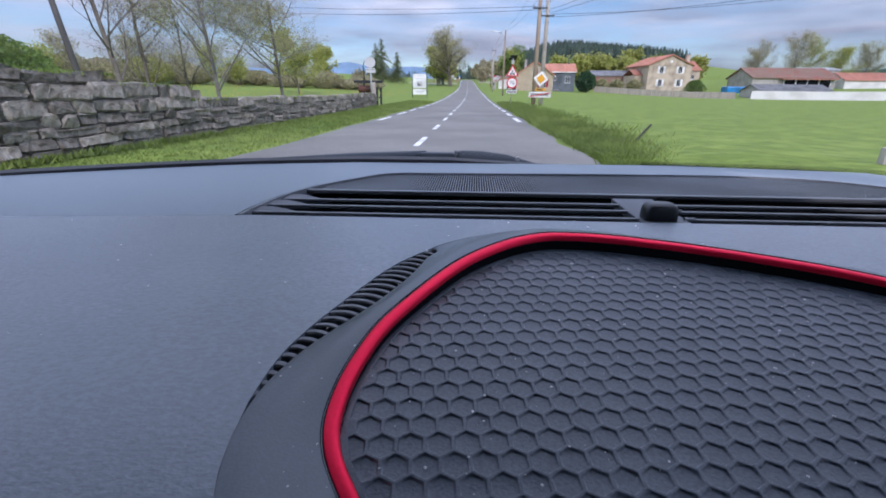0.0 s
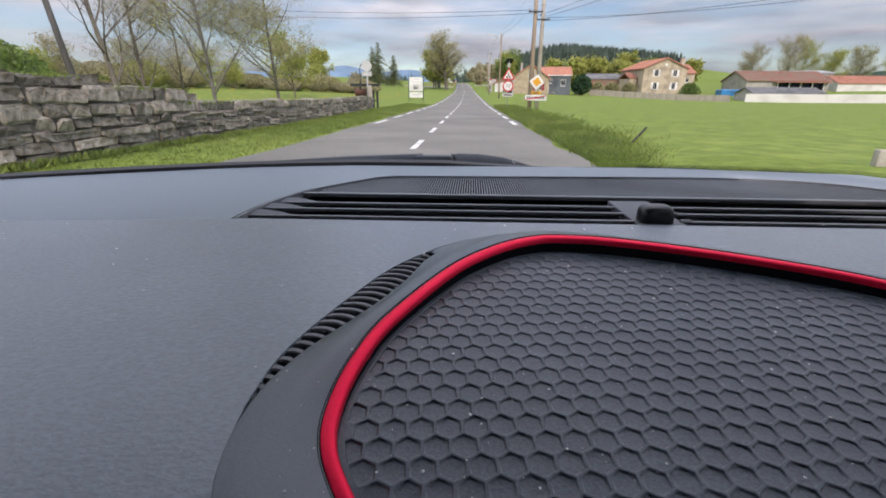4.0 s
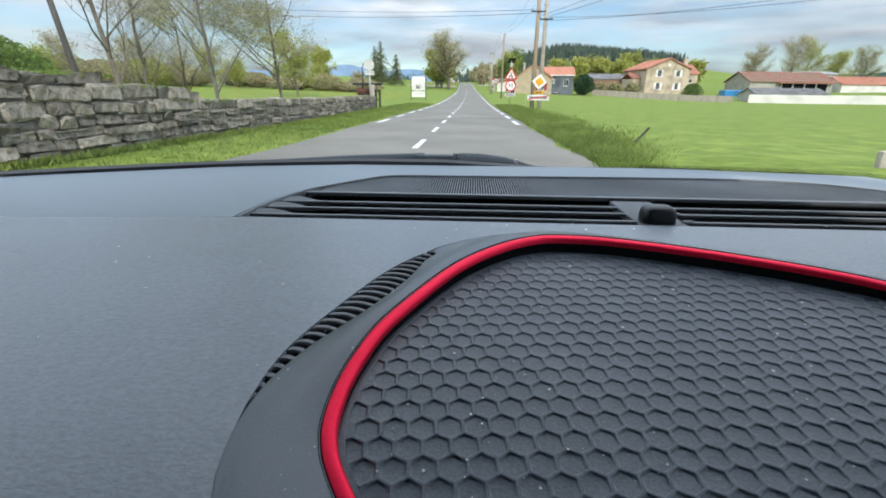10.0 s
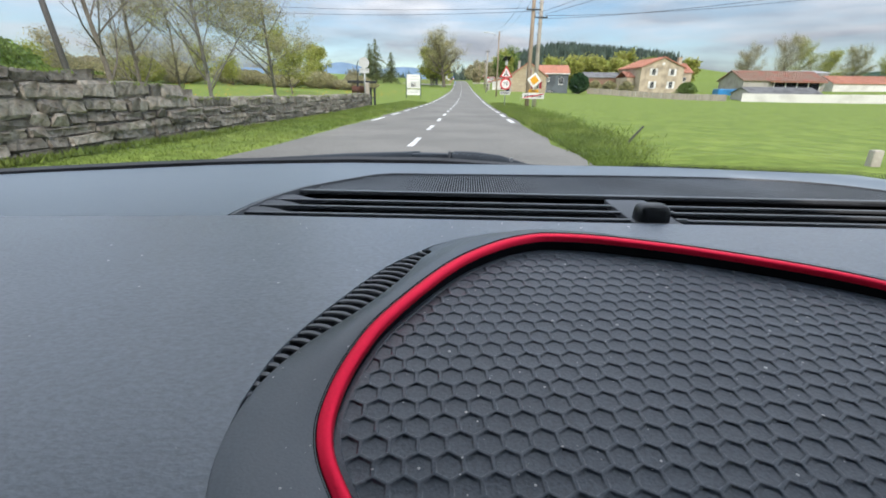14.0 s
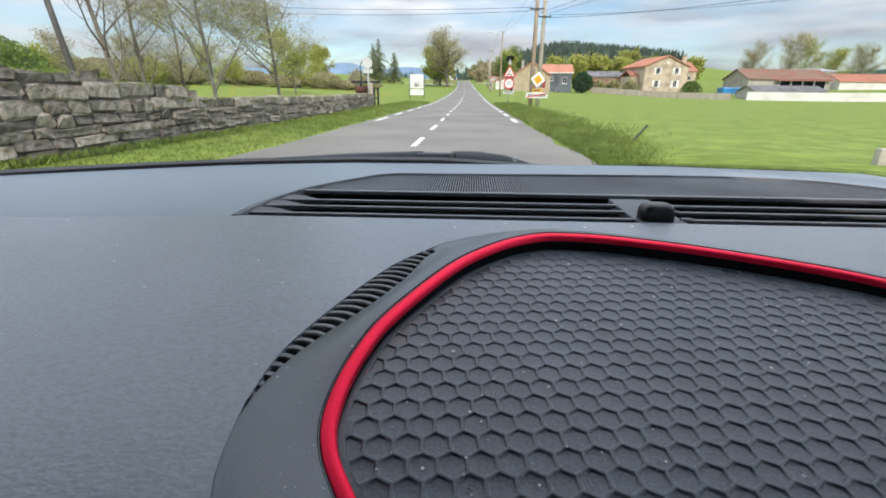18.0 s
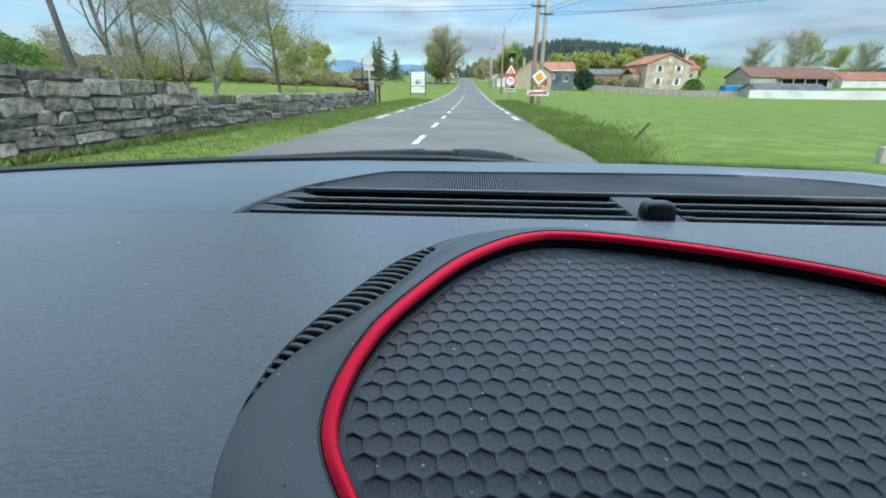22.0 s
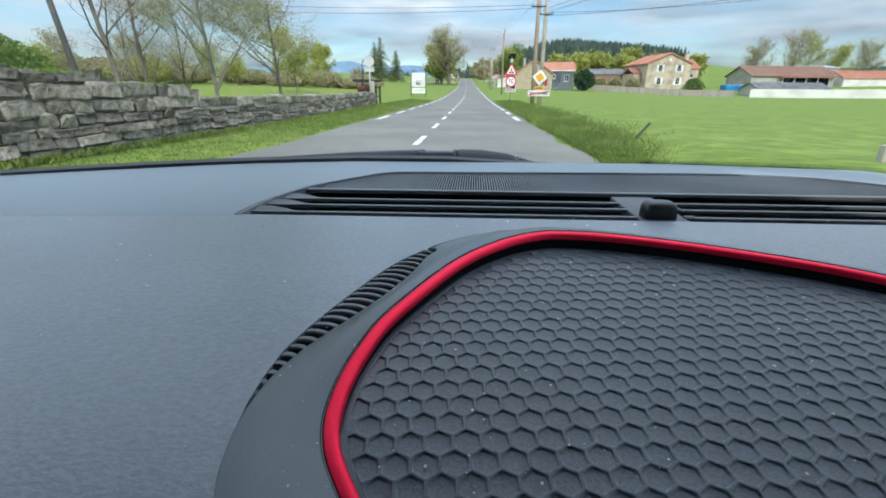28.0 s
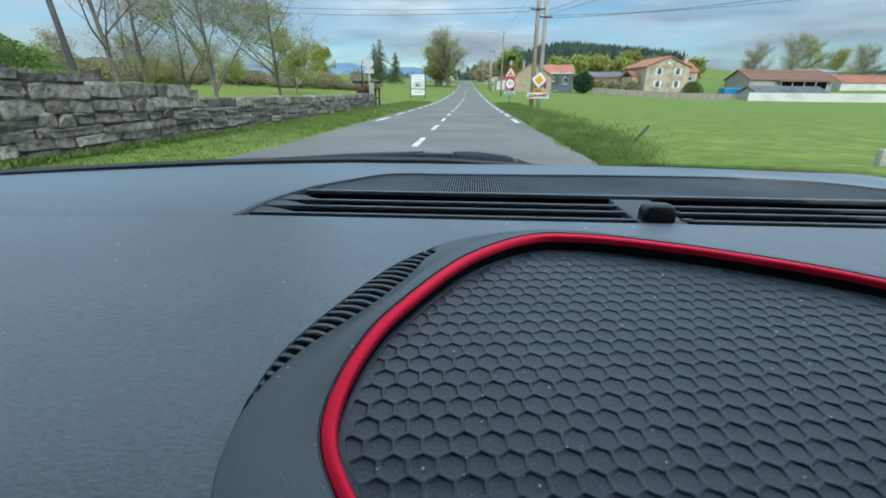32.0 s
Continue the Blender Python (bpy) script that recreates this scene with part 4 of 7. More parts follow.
# ---- grass ----
def grass(name, n, zone, height, seed, label):
    r = np.random.default_rng(seed)
    verts, faces = [], []
    made = 0
    while made < n:
        x, y = zone(r)
        h = height * (0.5 + 0.9 * r.random()) * (0.45 + 0.55 * soft(4, 16, y))
        z = ground_z(x, y) - 0.02
        for _ in range(3):
            a = r.random() * 6.283
            dx, dy = math.cos(a) * 0.011, math.sin(a) * 0.011
            ox, oy = x + r.normal() * 0.07, y + r.normal() * 0.07
            lx, ly = r.normal() * h * 0.35, r.normal() * h * 0.35
            b = len(verts)
            verts += [(ox - dx, oy - dy, z), (ox + dx, oy + dy, z), (ox + lx + dx * .4, oy + ly + dy * .4, z + h * 0.75), (ox + lx * 1.5, oy + ly * 1.5, z + h)]
            faces += [(b, b + 1, b + 2), (b, b + 2, b + 3)]
        made += 1
    tagged(raw(name, verts, faces, GRASS), label, "grass", kind="stuff")


def right_verge(r):
    y = 4 + 40 * r.random() ** 1.5
    return road_x(y) + 3.2 + abs(r.normal()) * 0.7 * soft(3, 12, y) + 0.1 * r.random(), y


def left_verge(r):
    y = 5 + 45 * r.random() ** 1.4
    return road_x(y) - 3.2 - r.random() * 2.6, y


grass("verge_grass", 14000, right_verge, 0.22, 1, "tall green verge grass beside the road")


grass("left_verge_grass", 12000, left_verge, 0.10, 3, "green grass strip below the stone wall")

# ---- far distance ----
def ridge(name, y, x0, x1, base, tops, mat, label, seed, rough=1.0, depth=300):
    n = 90
    verts, faces = [], []
    for i in range(n + 1):
        x = x0 + (x1 - x0) * i / n
        t = i / n
        h = tops(t) + rough * (noise.noise((t * 9, seed, 0)) * 14 + noise.noise((t * 31, seed, 2)) * 4)
        verts += [(x, y - depth, base), (x, y - depth * 0.45, base + (h - base) * 0.6), (x, y, h), (x, y + depth, base)]
    faces = [(4 * i + k, 4 * (i + 1) + k, 4 * (i + 1) + k + 1, 4 * i + k + 1) for i in range(n) for k in range(3)]
    return tagged(raw(name, verts, faces, mat, smooth=True), label, "hills", kind="structure")


ridge("mountains", 3300, -3600, 900, -120, lambda t: 105 + 85 * math.exp(-((t - 0.60) / 0.045) ** 2) + 55 * math.exp(-((t - 0.70) / 0.05) ** 2) + 50 * math.exp(-((t - 0.4) / 0.12) ** 2) - 90 * soft(0.78, 1.0, t), MOUNTAIN, "mountains on the horizon with haze painted into their blue", 3.0)
ridge("wooded_ridge", 1500, -1700, 500, -120, lambda t: 20 + 12 * math.sin(t * 9), WOODLAND, "dark wooded ridge in the valley", 7.0, 0.9)
ridge("right_ridge", 1100, 300, 1900, -60, lambda t: 42 + 10 * math.sin(t * 5), WOODLAND, "wooded rise behind the fields", 11.0, 0.8)


# ---- trees ----
def branches(rnd, height, spread, levels=4, lean=0.0, first=0.25, radius=0.2, up=0.35, kids=(5, 4, 4, 3), reach=1.0):
    """Segments (points, radii) of a limb tree and the tips of its twigs."""
    segs, tips = [], []

    def grow(p, d, length, r, level):
        pts, rad = [p], [r]
        n = 5 if level == 0 else 4
        q, e = p.copy(), d.copy()
        for i in range(n):
            g = 0.05 if level == 0 else 0.15
            e = (e + Vector((rnd.gauss(0, g), rnd.gauss(0, g), rnd.gauss(0.05, 0.06)))).normalized()
            q = q + e * length / n
            pts.append(q.copy())
            rad.append(r * (1 - 0.8 * (i + 1) / n))
        segs.append((pts, rad, level))
        if level >= levels - 1:
            tips.extend(pts[1:])
            return
        k = kids[min(level, len(kids) - 1)]
        for i in range(k):
            f = first + (1 - first) * (i + rnd.random()) / k if level == 0 else 0.25 + 0.75 * (i + rnd.random()) / k
            j = min(int(f * n), n - 1)
            base = pts[j].lerp(pts[j + 1], f * n - j)
            a = rnd.random() * 6.283
            side = Vector((math.cos(a), math.sin(a), up + rnd.gauss(0, 0.15))).normalized()
            nd = (e * 0.45 + side * spread).normalized()
            grow(base, nd, length * rnd.uniform(0.42, 0.62) * (reach * (1.15 - 0.45 * f) if level == 0 else 1), max(rad[j] * (0.6 if reach == 1.0 else 0.42), 0.006), level + 1)

    grow(Vector((0, 0, 0)), Vector((lean, 0, 1)).normalized(), height, radius, 0)
    return segs, tips


def leaf_cloud(rnd, tips, per, size, jitter):
    verts, faces = [], []
    for p in tips:
        for _ in range(per):
            c = p + Vector((rnd.gauss(0, jitter), rnd.gauss(0, jitter), rnd.gauss(0, jitter)))
            a = Vector((rnd.gauss(0, 1), rnd.gauss(0, 1), rnd.gauss(0, 0.7))).normalized()
            b = a.cross(Vector((rnd.gauss(0, 1), rnd.gauss(0, 1), rnd.gauss(0, 1)))).normalized()
            s = size * rnd.uniform(0.5, 1.3)
            i = len(verts)
            verts += [tuple(c - a * s), tuple(c + b * s * 0.55), tuple(c + a * s), tuple(c - b * s * 0.55)]
            faces.append((i, i + 1, i + 2, i + 3))
    return verts, faces


def broadleaf(x, y, height, label, seed, leaf=LEAF_SPRING, bark=BARK, spread=1.0, radius=0.22, per=3, size=0.16, jitter=0.25, levels=4, lean=0.0, first=0.25, up=0.35, kids=(6, 4, 4, 3), sink=0.1, name="tree", z=None, scale_xy=1.0, reach=1.0):
    rnd = random.Random(seed)
    root = thing(name, pose(x, y, (ground_z(x, y) if z is None else z) - sink), label, "tree")
    segs, tips = branches(rnd, height, spread, levels, lean, first, radius, up, kids, reach)
    bm = bmesh.new()
    for pts, rad, level in segs:
        tube(bm, pts, rad, 8 if level == 0 else 5 if level == 1 else 3, cap=level == 0)
    if scale_xy != 1.0:
        bmesh.ops.scale(bm, vec=(scale_xy, scale_xy, 1), verts=bm.verts[:])
        tips = [Vector((p.x * scale_xy, p.y * scale_xy, p.z)) for p in tips]
    part("trunk", bm, bark, root)
    if per:
        v, f = leaf_cloud(rnd, tips, per, size, jitter)
        raw("crown", v, f, leaf, root)
    return root


def conifer(x, y, height, width, label, seed, mat=NEEDLES, name="conifer", bare=0.1):
    rnd = random.Random(seed)
    root = thing(name, pose(x, y, ground_z(x, y) - 0.1), label, "conifer")
    bm = bmesh.new()
    tube(bm, [(0, 0, 0), (0, 0, height * 0.5), (0, 0, height * 0.97)], [height * 0.018, height * 0.011, 0.02], 8)
    part("trunk", bm, BARK, root)
    verts, faces = [], []
    z = height * bare
    while z < height * 0.99:
        f = (z - height * bare) / (height * (1 - bare))
        reach = width * 0.5 * (1 - f) ** 0.8 * rnd.uniform(0.75, 1.15) + 0.15
        for k in range(int(7 + 7 * (1 - f))):
            a = rnd.random() * 6.283
            n = max(3, int(reach / 0.22))
            for i in range(n):
                t = (i + 1) / n
                c = Vector((math.cos(a) * reach * t, math.sin(a) * reach * t, z - reach * 0.35 * t * t + rnd.gauss(0, 0.08)))
                s = rnd.uniform(0.16, 0.34) * (1.15 - 0.5 * t) * max(1.0, height / 14)
                u = Vector((math.cos(a + rnd.gauss(0, 0.7)), math.sin(a + rnd.gauss(0, 0.7)), -0.35 + rnd.gauss(0, 0.3))).normalized()
                w = u.cross(Vector((rnd.gauss(0, 1), rnd.gauss(0, 1), 1))).normalized()
                b = len(verts)
                verts += [tuple(c - u * s), tuple(c + w * s * 0.5), tuple(c + u * s), tuple(c - w * s * 0.5)]
                faces.append((b, b + 1, b + 2, b + 3))
        z += height * 0.028
    raw("crown", verts, faces, mat, root)
    return root


def bush(x, y, width, height, label, seed, mat=HEDGE, n=2600, size=0.13, name="bush"):
    rnd = random.Random(seed)
    root = thing(name, pose(x, y, ground_z(x, y) - 0.05), label, "bush")
    bm = bmesh.new()
    pts = []
    for k in range(14):
        a, r = rnd.random() * 6.283, width * 0.32 * rnd.random()
        tip = (math.cos(a) * r * 1.3, math.sin(a) * r * 1.3, height * rnd.uniform(0.5, 0.85))
        tube(bm, [(math.cos(a) * r * 0.3, math.sin(a) * r * 0.3, 0), tip], [0.05, 0.012], 4)
        pts.append(Vector(tip))
    part("stems", bm, BARK, root)
    verts, faces = [], []
    for _ in range(n):
        a, t = rnd.random() * 6.283, rnd.uniform(-0.9, 1.0)
        r = (1 - t * t) ** 0.5 * rnd.random() ** 0.35 * (1 + 0.13 * math.sin(a * 3 + seed) + 0.1 * math.sin(a * 5 + t * 4))
        c = Vector((math.cos(a) * r * width / 2, math.sin(a) * r * width / 2, height * (0.5 + 0.5 * t * (0.9 + 0.1 * math.sin(a * 4)))))
        u = Vector((rnd.gauss(0, 1), rnd.gauss(0, 1), rnd.gauss(0, 1))).normalized()
        w = u.cross(Vector((rnd.gauss(0, 1), rnd.gauss(0, 1), rnd.gauss(0, 1)))).normalized()
        s = size * rnd.uniform(0.6, 1.5)
        b = len(verts)
        verts += [tuple(c - u * s), tuple(c + w * s * 0.6), tuple(c + u * s), tuple(c - w * s * 0.6)]
        faces.append((b, b + 1, b + 2, b + 3))
    raw("foliage", verts, faces, mat, root)
    return root

# young trees behind the wall
broadleaf(-12.1, 21.5, 11.0, "tall bare tree with pale new buds behind the stone wall", 11, LEAF_SPRING, BARK_PALE, 0.8, 0.095, 4, 0.03, 0.10, up=0.35, kids=(30, 8, 6, 3), first=0.06, reach=0.62)
broadleaf(-11.1, 26.5, 11.5, "slender tree with fresh thin foliage behind the stone wall", 12, LEAF_OLIVE, BARK_PALE, 1.0, 0.10, 14, 0.036, 0.16, up=0.1, kids=(30, 8, 6, 3), first=0.10, reach=0.62)
broadleaf(-12.6, 16.2, 9.5, "leaning bare tree behind the stone wall", 13, LEAF_OLIVE, BARK, 0.75, 0.10, 1, 0.03, 0.10, lean=-0.16, up=0.5, kids=(18, 7, 6, 3), first=0.14, reach=0.7)
broadleaf(-16, 22, 6.5, "low bare tree with brown twigs", 14, TWIGS, BARK, 0.95, 0.10, 5, 0.03, 0.12, kids=(18, 7, 6, 3), first=0.05, reach=0.7)
broadleaf(-19, 30, 7.5, "low spreading tree with thin olive foliage", 15, LEAF_OLIVE, BARK, 0.95, 0.09, 6, 0.04, 0.15, kids=(18, 7, 6, 3), first=0.05, reach=0.7)
# the big roadside tree and its neighbours
broadleaf(-8.6, 155, 12.6, "large roadside lime tree with young olive leaves", 33, LEAF_OLIVE, BARK, 1.0, 0.45, 4, 0.17, 0.6, up=0.3, kids=(20, 6, 5, 3), first=0.22, scale_xy=1.3)
broadleaf(-13.5, 163, 9, "smaller yellow-green tree beside the lime", 22, LEAF_SPRING, BARK, 0.9, 0.25, 8, 0.34, 0.6, kids=(12, 5, 4, 3), first=0.05)
conifer(-33.5, 168, 14.5, 10.5, "tall dark spruce at the end of the meadow", 31)
conifer(-36.5, 172, 13.0, 9.5, "dark spruce beside a taller one", 32)
conifer(-28.4, 170, 10.5, 8.0, "small spruce at the end of the meadow", 33)
broadleaf(-48, 150, 8, "yellow-green shrubby tree on the meadow edge", 34, LEAF_SPRING, BARK, 0.9, 0.18, 8, 0.28, 0.5, first=0.05, kids=(12, 5, 4, 3))
broadleaf(-23, 60, 6, "fresh green tree beyond the wall's end", 35, LEAF_SPRING, BARK, 0.9, 0.1, 8, 0.12, 0.35, first=0.05, kids=(12, 5, 4, 3))
hedge_rnd = random.Random(77)
for k in range(36):
    t = k / 35
    az, d = radians(-47 + 34 * t + hedge_rnd.gauss(0, 0.6)), 74 + 26 * t + hedge_rnd.gauss(0, 5)
    x, y = d * math.sin(az), d * math.cos(az)
    kindmat = hedge_rnd.choice((TWIGS, LEAF_OLIVE, LEAF_OLIVE, LEAF_SPRING))
    far = max(1.0, d / 50)
    if k % 3 == 0:
        broadleaf(x, y, (3.4 - 1.2 * t) + 1.8 * hedge_rnd.random(), "scrubby hedge tree on the far side of the meadow", 60 + k, kindmat, BARK, 1.0, 0.08, 10, 0.075 * far, 0.35, first=0.03, kids=(13, 6, 5), levels=3, name="hedge_tree")
    else:
        bush(x, y, 4.5 + 3 * hedge_rnd.random(), 2.6 - 1.0 * t + 1.3 * hedge_rnd.random(), "brown and green scrub on the far side of the meadow", 60 + k, kindmat, 4200, 0.07 * far)
# dark thicket far to the side
for k, (x, y, w, h) in enumerate(((-22.5, 20, 6, 3.5), (-26, 24, 6, 3.7), (-31, 27, 7, 3.6), (-20.5, 17.5, 5, 3.3))):
    bush(x, y, w, h, "dense dark green thicket behind the stone wall", 140 + k, LEAF_GREEN, 6500, 0.09, "thicket")

# roadside trees on the right, far
for k in range(9):
    y = 205 + 17 * k
    broadleaf(9 + 3 * (k % 3) + 0.02 * y, y, 8 + 2.0 * (k % 3), "slender yellow-green roadside birch", 80 + k, LEAF_SPRING if k % 2 else LEAF_GREEN, BARK_PALE, 0.75, 0.16, 10, 0.36, 0.6, up=0.6, kids=(12, 5, 4), levels=3, first=0.05, name="birch")

# conifer woods on the hill
def far_wood(name, n, zone, h0, h1, mat, label, seed):
    rnd = random.Random(seed)
    verts, faces = [], []
    for _ in range(n):
        x, y = zone(rnd)
        z, h = ground_z(x, y) - 1, rnd.uniform(h0, h1)
        w = h * rnd.uniform(0.16, 0.24)
        for t in range(4):
            zb, zt = z + h * (0.08 + 0.2 * t), z + h * (0.46 + 0.18 * t)
            r = w * (1 - 0.22 * t)
            b = len(verts)
            m = 7
            for k in range(m):
                a = k * 6.283 / m + rnd.random() * 0.5
                q = r * rnd.uniform(0.65, 1.15)
                verts.append((x + math.cos(a) * q, y + math.sin(a) * q, zb - rnd.random() * h * 0.06))
            verts.append((x + rnd.gauss(0, 0.1), y, zt))
            faces += [(b + k, b + (k + 1) % m, b + m) for k in range(m)]
    tagged(raw(name, verts, faces, mat), label, "forest", kind="stuff")


far_wood("conifer_wood", 2300, lambda r: (r.uniform(12, 208), r.uniform(480, 650)), 7, 15, NEEDLES_FAR, "dark conifer wood on the hill", 3)
far_wood("skyline_wood", 420, lambda r: (r.uniform(205, 420), r.uniform(640, 760)), 4, 9, NEEDLES_FAR, "thin dark tree line on the far rise", 6)
far_wood("roadside_wood", 420, lambda r: (r.uniform(-30, 70), r.uniform(340, 560)), 6, 13, NEEDLES_FAR, "dark conifers beyond the far bend", 4)
far_wood("valley_wood", 500, lambda r: (r.uniform(-420, -60), r.uniform(420, 700)), 8, 14, NEEDLES_FAR, "dark wood down in the valley", 5)

# scrub and small trees on both sides of the far road
edge_rnd = random.Random(31)
for k in range(26):
    y = 215 + 9 * k
    side = -1 if k % 2 else 1
    x = road_x(y) + side * edge_rnd.uniform(7, 22)
    broadleaf(x, y, edge_rnd.uniform(4, 8), "olive and yellow-green tree along the far road", 300 + k, edge_rnd.choice((LEAF_SPRING, LEAF_OLIVE, LEAF_GREEN, TWIGS)), BARK, 1.0, 0.15, 8, 0.5, 0.7, levels=3, first=0.03, kids=(10, 5, 4), name="roadside_tree")

# trees behind the farm
for k, (x, y, h, mat) in enumerate(((96, 172, 10, TWIGS), (108, 172, 13, TWIGS), (115, 176, 12, LEAF_SPRING), (120, 168, 9, LEAF_SPRING), (131, 172, 10, LEAF_OLIVE), (138, 165, 9, LEAF_SPRING), (150, 160, 10, LEAF_GREEN), (60, 170, 7, LEAF_SPRING), (66, 180, 8, LEAF_GREEN))):
    broadleaf(x, y, h, "spring tree behind the farm buildings", 100 + k, mat, BARK_PALE if mat == TWIGS else BARK, 0.95, 0.2, 34, 0.11, 0.5, up=0.45, kids=(18, 7, 5), levels=3, first=0.05, name="farm_tree")
for k, (x, y, h) in enumerate(((31, 150, 6.5), (36, 155, 7.5), (41, 152, 7), (27, 158, 7), (63, 145, 6.5), (45.5, 150, 7), (49, 157, 8))):
    broadleaf(x, y, h, "bright yellow-green tree below the wood", 120 + k, LEAF_SPRING, BARK, 1.0, 0.16, 14, 0.42, 0.6, levels=3, first=0.03, kids=(12, 5, 4), name="farm_tree")


# ---- dry stone wall ----
def stone_mesh(rnd, w, d, h):
    bm = bmesh.new()
    bmesh.ops.create_cube(bm, size=1.0)
    for v in bm.verts:
        v.co = Vector((v.co.x * w, v.co.y * d, v.co.z * h))
    bmesh.ops.bevel(bm, geom=bm.edges[:], offset=min(w, d, h) * 0.16, segments=1, profile=0.5, affect="EDGES")
    for v in bm.verts:
        v.co += Vector((rnd.gauss(0, 0.022), rnd.gauss(0, 0.022), rnd.gauss(0, 0.016)))
    return mesh_of("stone", bm, STONE)


def wall_line(y):
    return -6.35 - 0.025 * max(y - 8, 0) - 0.05 * math.sin(y * 0.4)


def wall_height(y):
    return 1.25 if y < 7.6 else 1.10 if y < 9.6 else 0.82


def stone_wall(name, y_from, y_to, label, seed):
    rnd = random.Random(seed)
    wall = thing(name, pose(0, 0, 0), label, "wall", kind="structure")
    meshes = [(w, h, stone_mesh(rnd, w, 0.5, h)) for w in (0.26, 0.38, 0.52, 0.70, 0.92) for h in (0.13, 0.17, 0.23) for _ in range(2)]
    bm = bmesh.new()
    y = y_from
    while y < y_to:
        x, z = wall_line(y), ground_z(wall_line(y), y)
        box(bm, x - 0.2, x + 0.17, y, min(y + 0.8, y_to), z - 0.2, z + wall_height(y) - 0.1)
        y += 0.8
    part("wall_core", bm, STONE, wall)
    spare_v, spare_f, count = [], [], 0
    z_rel = 0.0
    course = 0
    while z_rel < 1.3:
        hh = rnd.choice((0.13, 0.17, 0.17, 0.23))
        y = y_from + rnd.random() * 0.3
        while y < y_to:
            w, h, me = rnd.choice([q for q in meshes if q[1] == hh])
            yc = y + w / 2
            if z_rel + hh * 0.6 < wall_height(yc):
                x, z = wall_line(yc), ground_z(wall_line(yc), yc)
                m = pose(x + rnd.gauss(0, 0.018), yc, z + z_rel + hh / 2 - 0.04 + rnd.gauss(0, 0.012), rnd.gauss(0, 2.5), rnd.gauss(0, 1.6), 90 + rnd.gauss(0, 3)) @ Matrix.Diagonal((rnd.uniform(0.9, 1.06), 1, rnd.uniform(0.8, 1.12), 1))
                if count < 300:
                    ob = new("stone", me)
                    ob.parent, ob.matrix_basis = wall, m
                    count += 1
                else:
                    b = len(spare_v)
                    spare_v += [tuple(m @ v.co) for v in me.vertices]
                    spare_f += [tuple(b + i for i in p.vertices) for p in me.polygons]
            y += w + 0.012
        z_rel += hh + 0.004
        course += 1
    if spare_v:
        tagged(raw("wall_stones", spare_v, spare_f, STONE, wall), kind="stuff")
    return wall


def wall_moss(name, y_from, y_to, n, label, seed):
    """Cushions of moss and grass in the joints and along the foot of the wall."""
    r = random.Random(seed)
    verts, faces = [], []
    for _ in range(n):
        y = y_from + (y_to - y_from) * r.random() ** 1.3
        low = r.random() < 0.6
        x = wall_line(y) + (0.27 + 0.1 * r.random() if low else r.uniform(-0.2, 0.24))
        z = ground_z(x, y) + (0.02 if low else wall_height(y) - 0.05 + 0.03 * r.random())
        for _ in range(7):
            a, h = r.random() * 6.283, r.uniform(0.04, 0.13 if low else 0.07)
            ox, oy = x + r.gauss(0, 0.05), y + r.gauss(0, 0.08)
            b = len(verts)
            verts += [(ox - 0.02 * math.cos(a), oy - 0.02 * math.sin(a), z), (ox + 0.02 * math.cos(a), oy + 0.02 * math.sin(a), z), (ox + r.gauss(0, 0.4) * h, oy + r.gauss(0, 0.4) * h, z + h)]
            faces.append((b, b + 1, b + 2))
    tagged(raw(name, verts, faces, GRASS), label, "weeds", kind="stuff")


wall_moss("wall_weeds", 4.0, 30.5, 1500, "weeds and moss along the stone wall", 17)
stone_wall("wall_roadside", 3.0, 31.0, "low dry stone wall of grey granite blocks with moss", 8)


# ---- poles, wires, signs ----
DARK_POLE = material("tarred_pole", (0.085, 0.08, 0.075), 0.85, vary=0.3, big=0.8, fine=10, bump=0.5, depth=0.01, stretch=(6, 6, 0.5))


def round_pole(x, y, height, r0, r1, mat, label, name="utility_pole", lean=(0, 0), arm=True, group="utility poles", arm_z=None):
    root = thing(name, pose(x, y, ground_z(x, y) - 0.3), label, "pole", group)
    bm = bmesh.new()
    tube(bm, [(0, 0, 0), (lean[0] / 2, lean[1] / 2, height / 2), (lean[0], lean[1], height)], [r0, (r0 + r1) / 2, r1], 12)
    part("shaft", bm, mat, root, smooth=True)
    if arm:
        top = height
        height = (arm_z or height - 0.05) + 0.05
        bm = bmesh.new()
        box(bm, lean[0] - 0.5, lean[0] + 0.5, lean[1] - 0.20, lean[1] - 0.12, height - 0.35, height - 0.27, 0.01)
        part("crossarm", bm, DARK_METAL, root)
        for dx in (-0.42, 0.0, 0.42):
            bm = bmesh.new()
            tube(bm, [(lean[0] + dx, lean[1] - 0.16, height - 0.27), (lean[0] + dx, lean[1] - 0.16, height - 0.12)], [0.035, 0.02], 8)
            part("insulator", bm, SLATE, root)
    return root


def street_lamp(x, y, height, mat, label):
    root = round_pole(x, y, height, 0.13, 0.09, mat, label, "street_lamp", arm=False, group="street lamps")
    bm = bmesh.new()
    tube(bm, [(0, 0, height - 0.9), (-0.9, -0.1, height - 0.35), (-1.7, -0.2, height - 0.2)], [0.05, 0.05, 0.05], 8)
    part("arm", bm, STEEL, root)
    bm = bmesh.new()
    box(bm, -2.35, -1.65, -0.32, -0.08, height - 0.26, height - 0.12, 0.05)
    part("lamp_head", bm, SIGN_BACK, root, "grey lamp head")
    return root


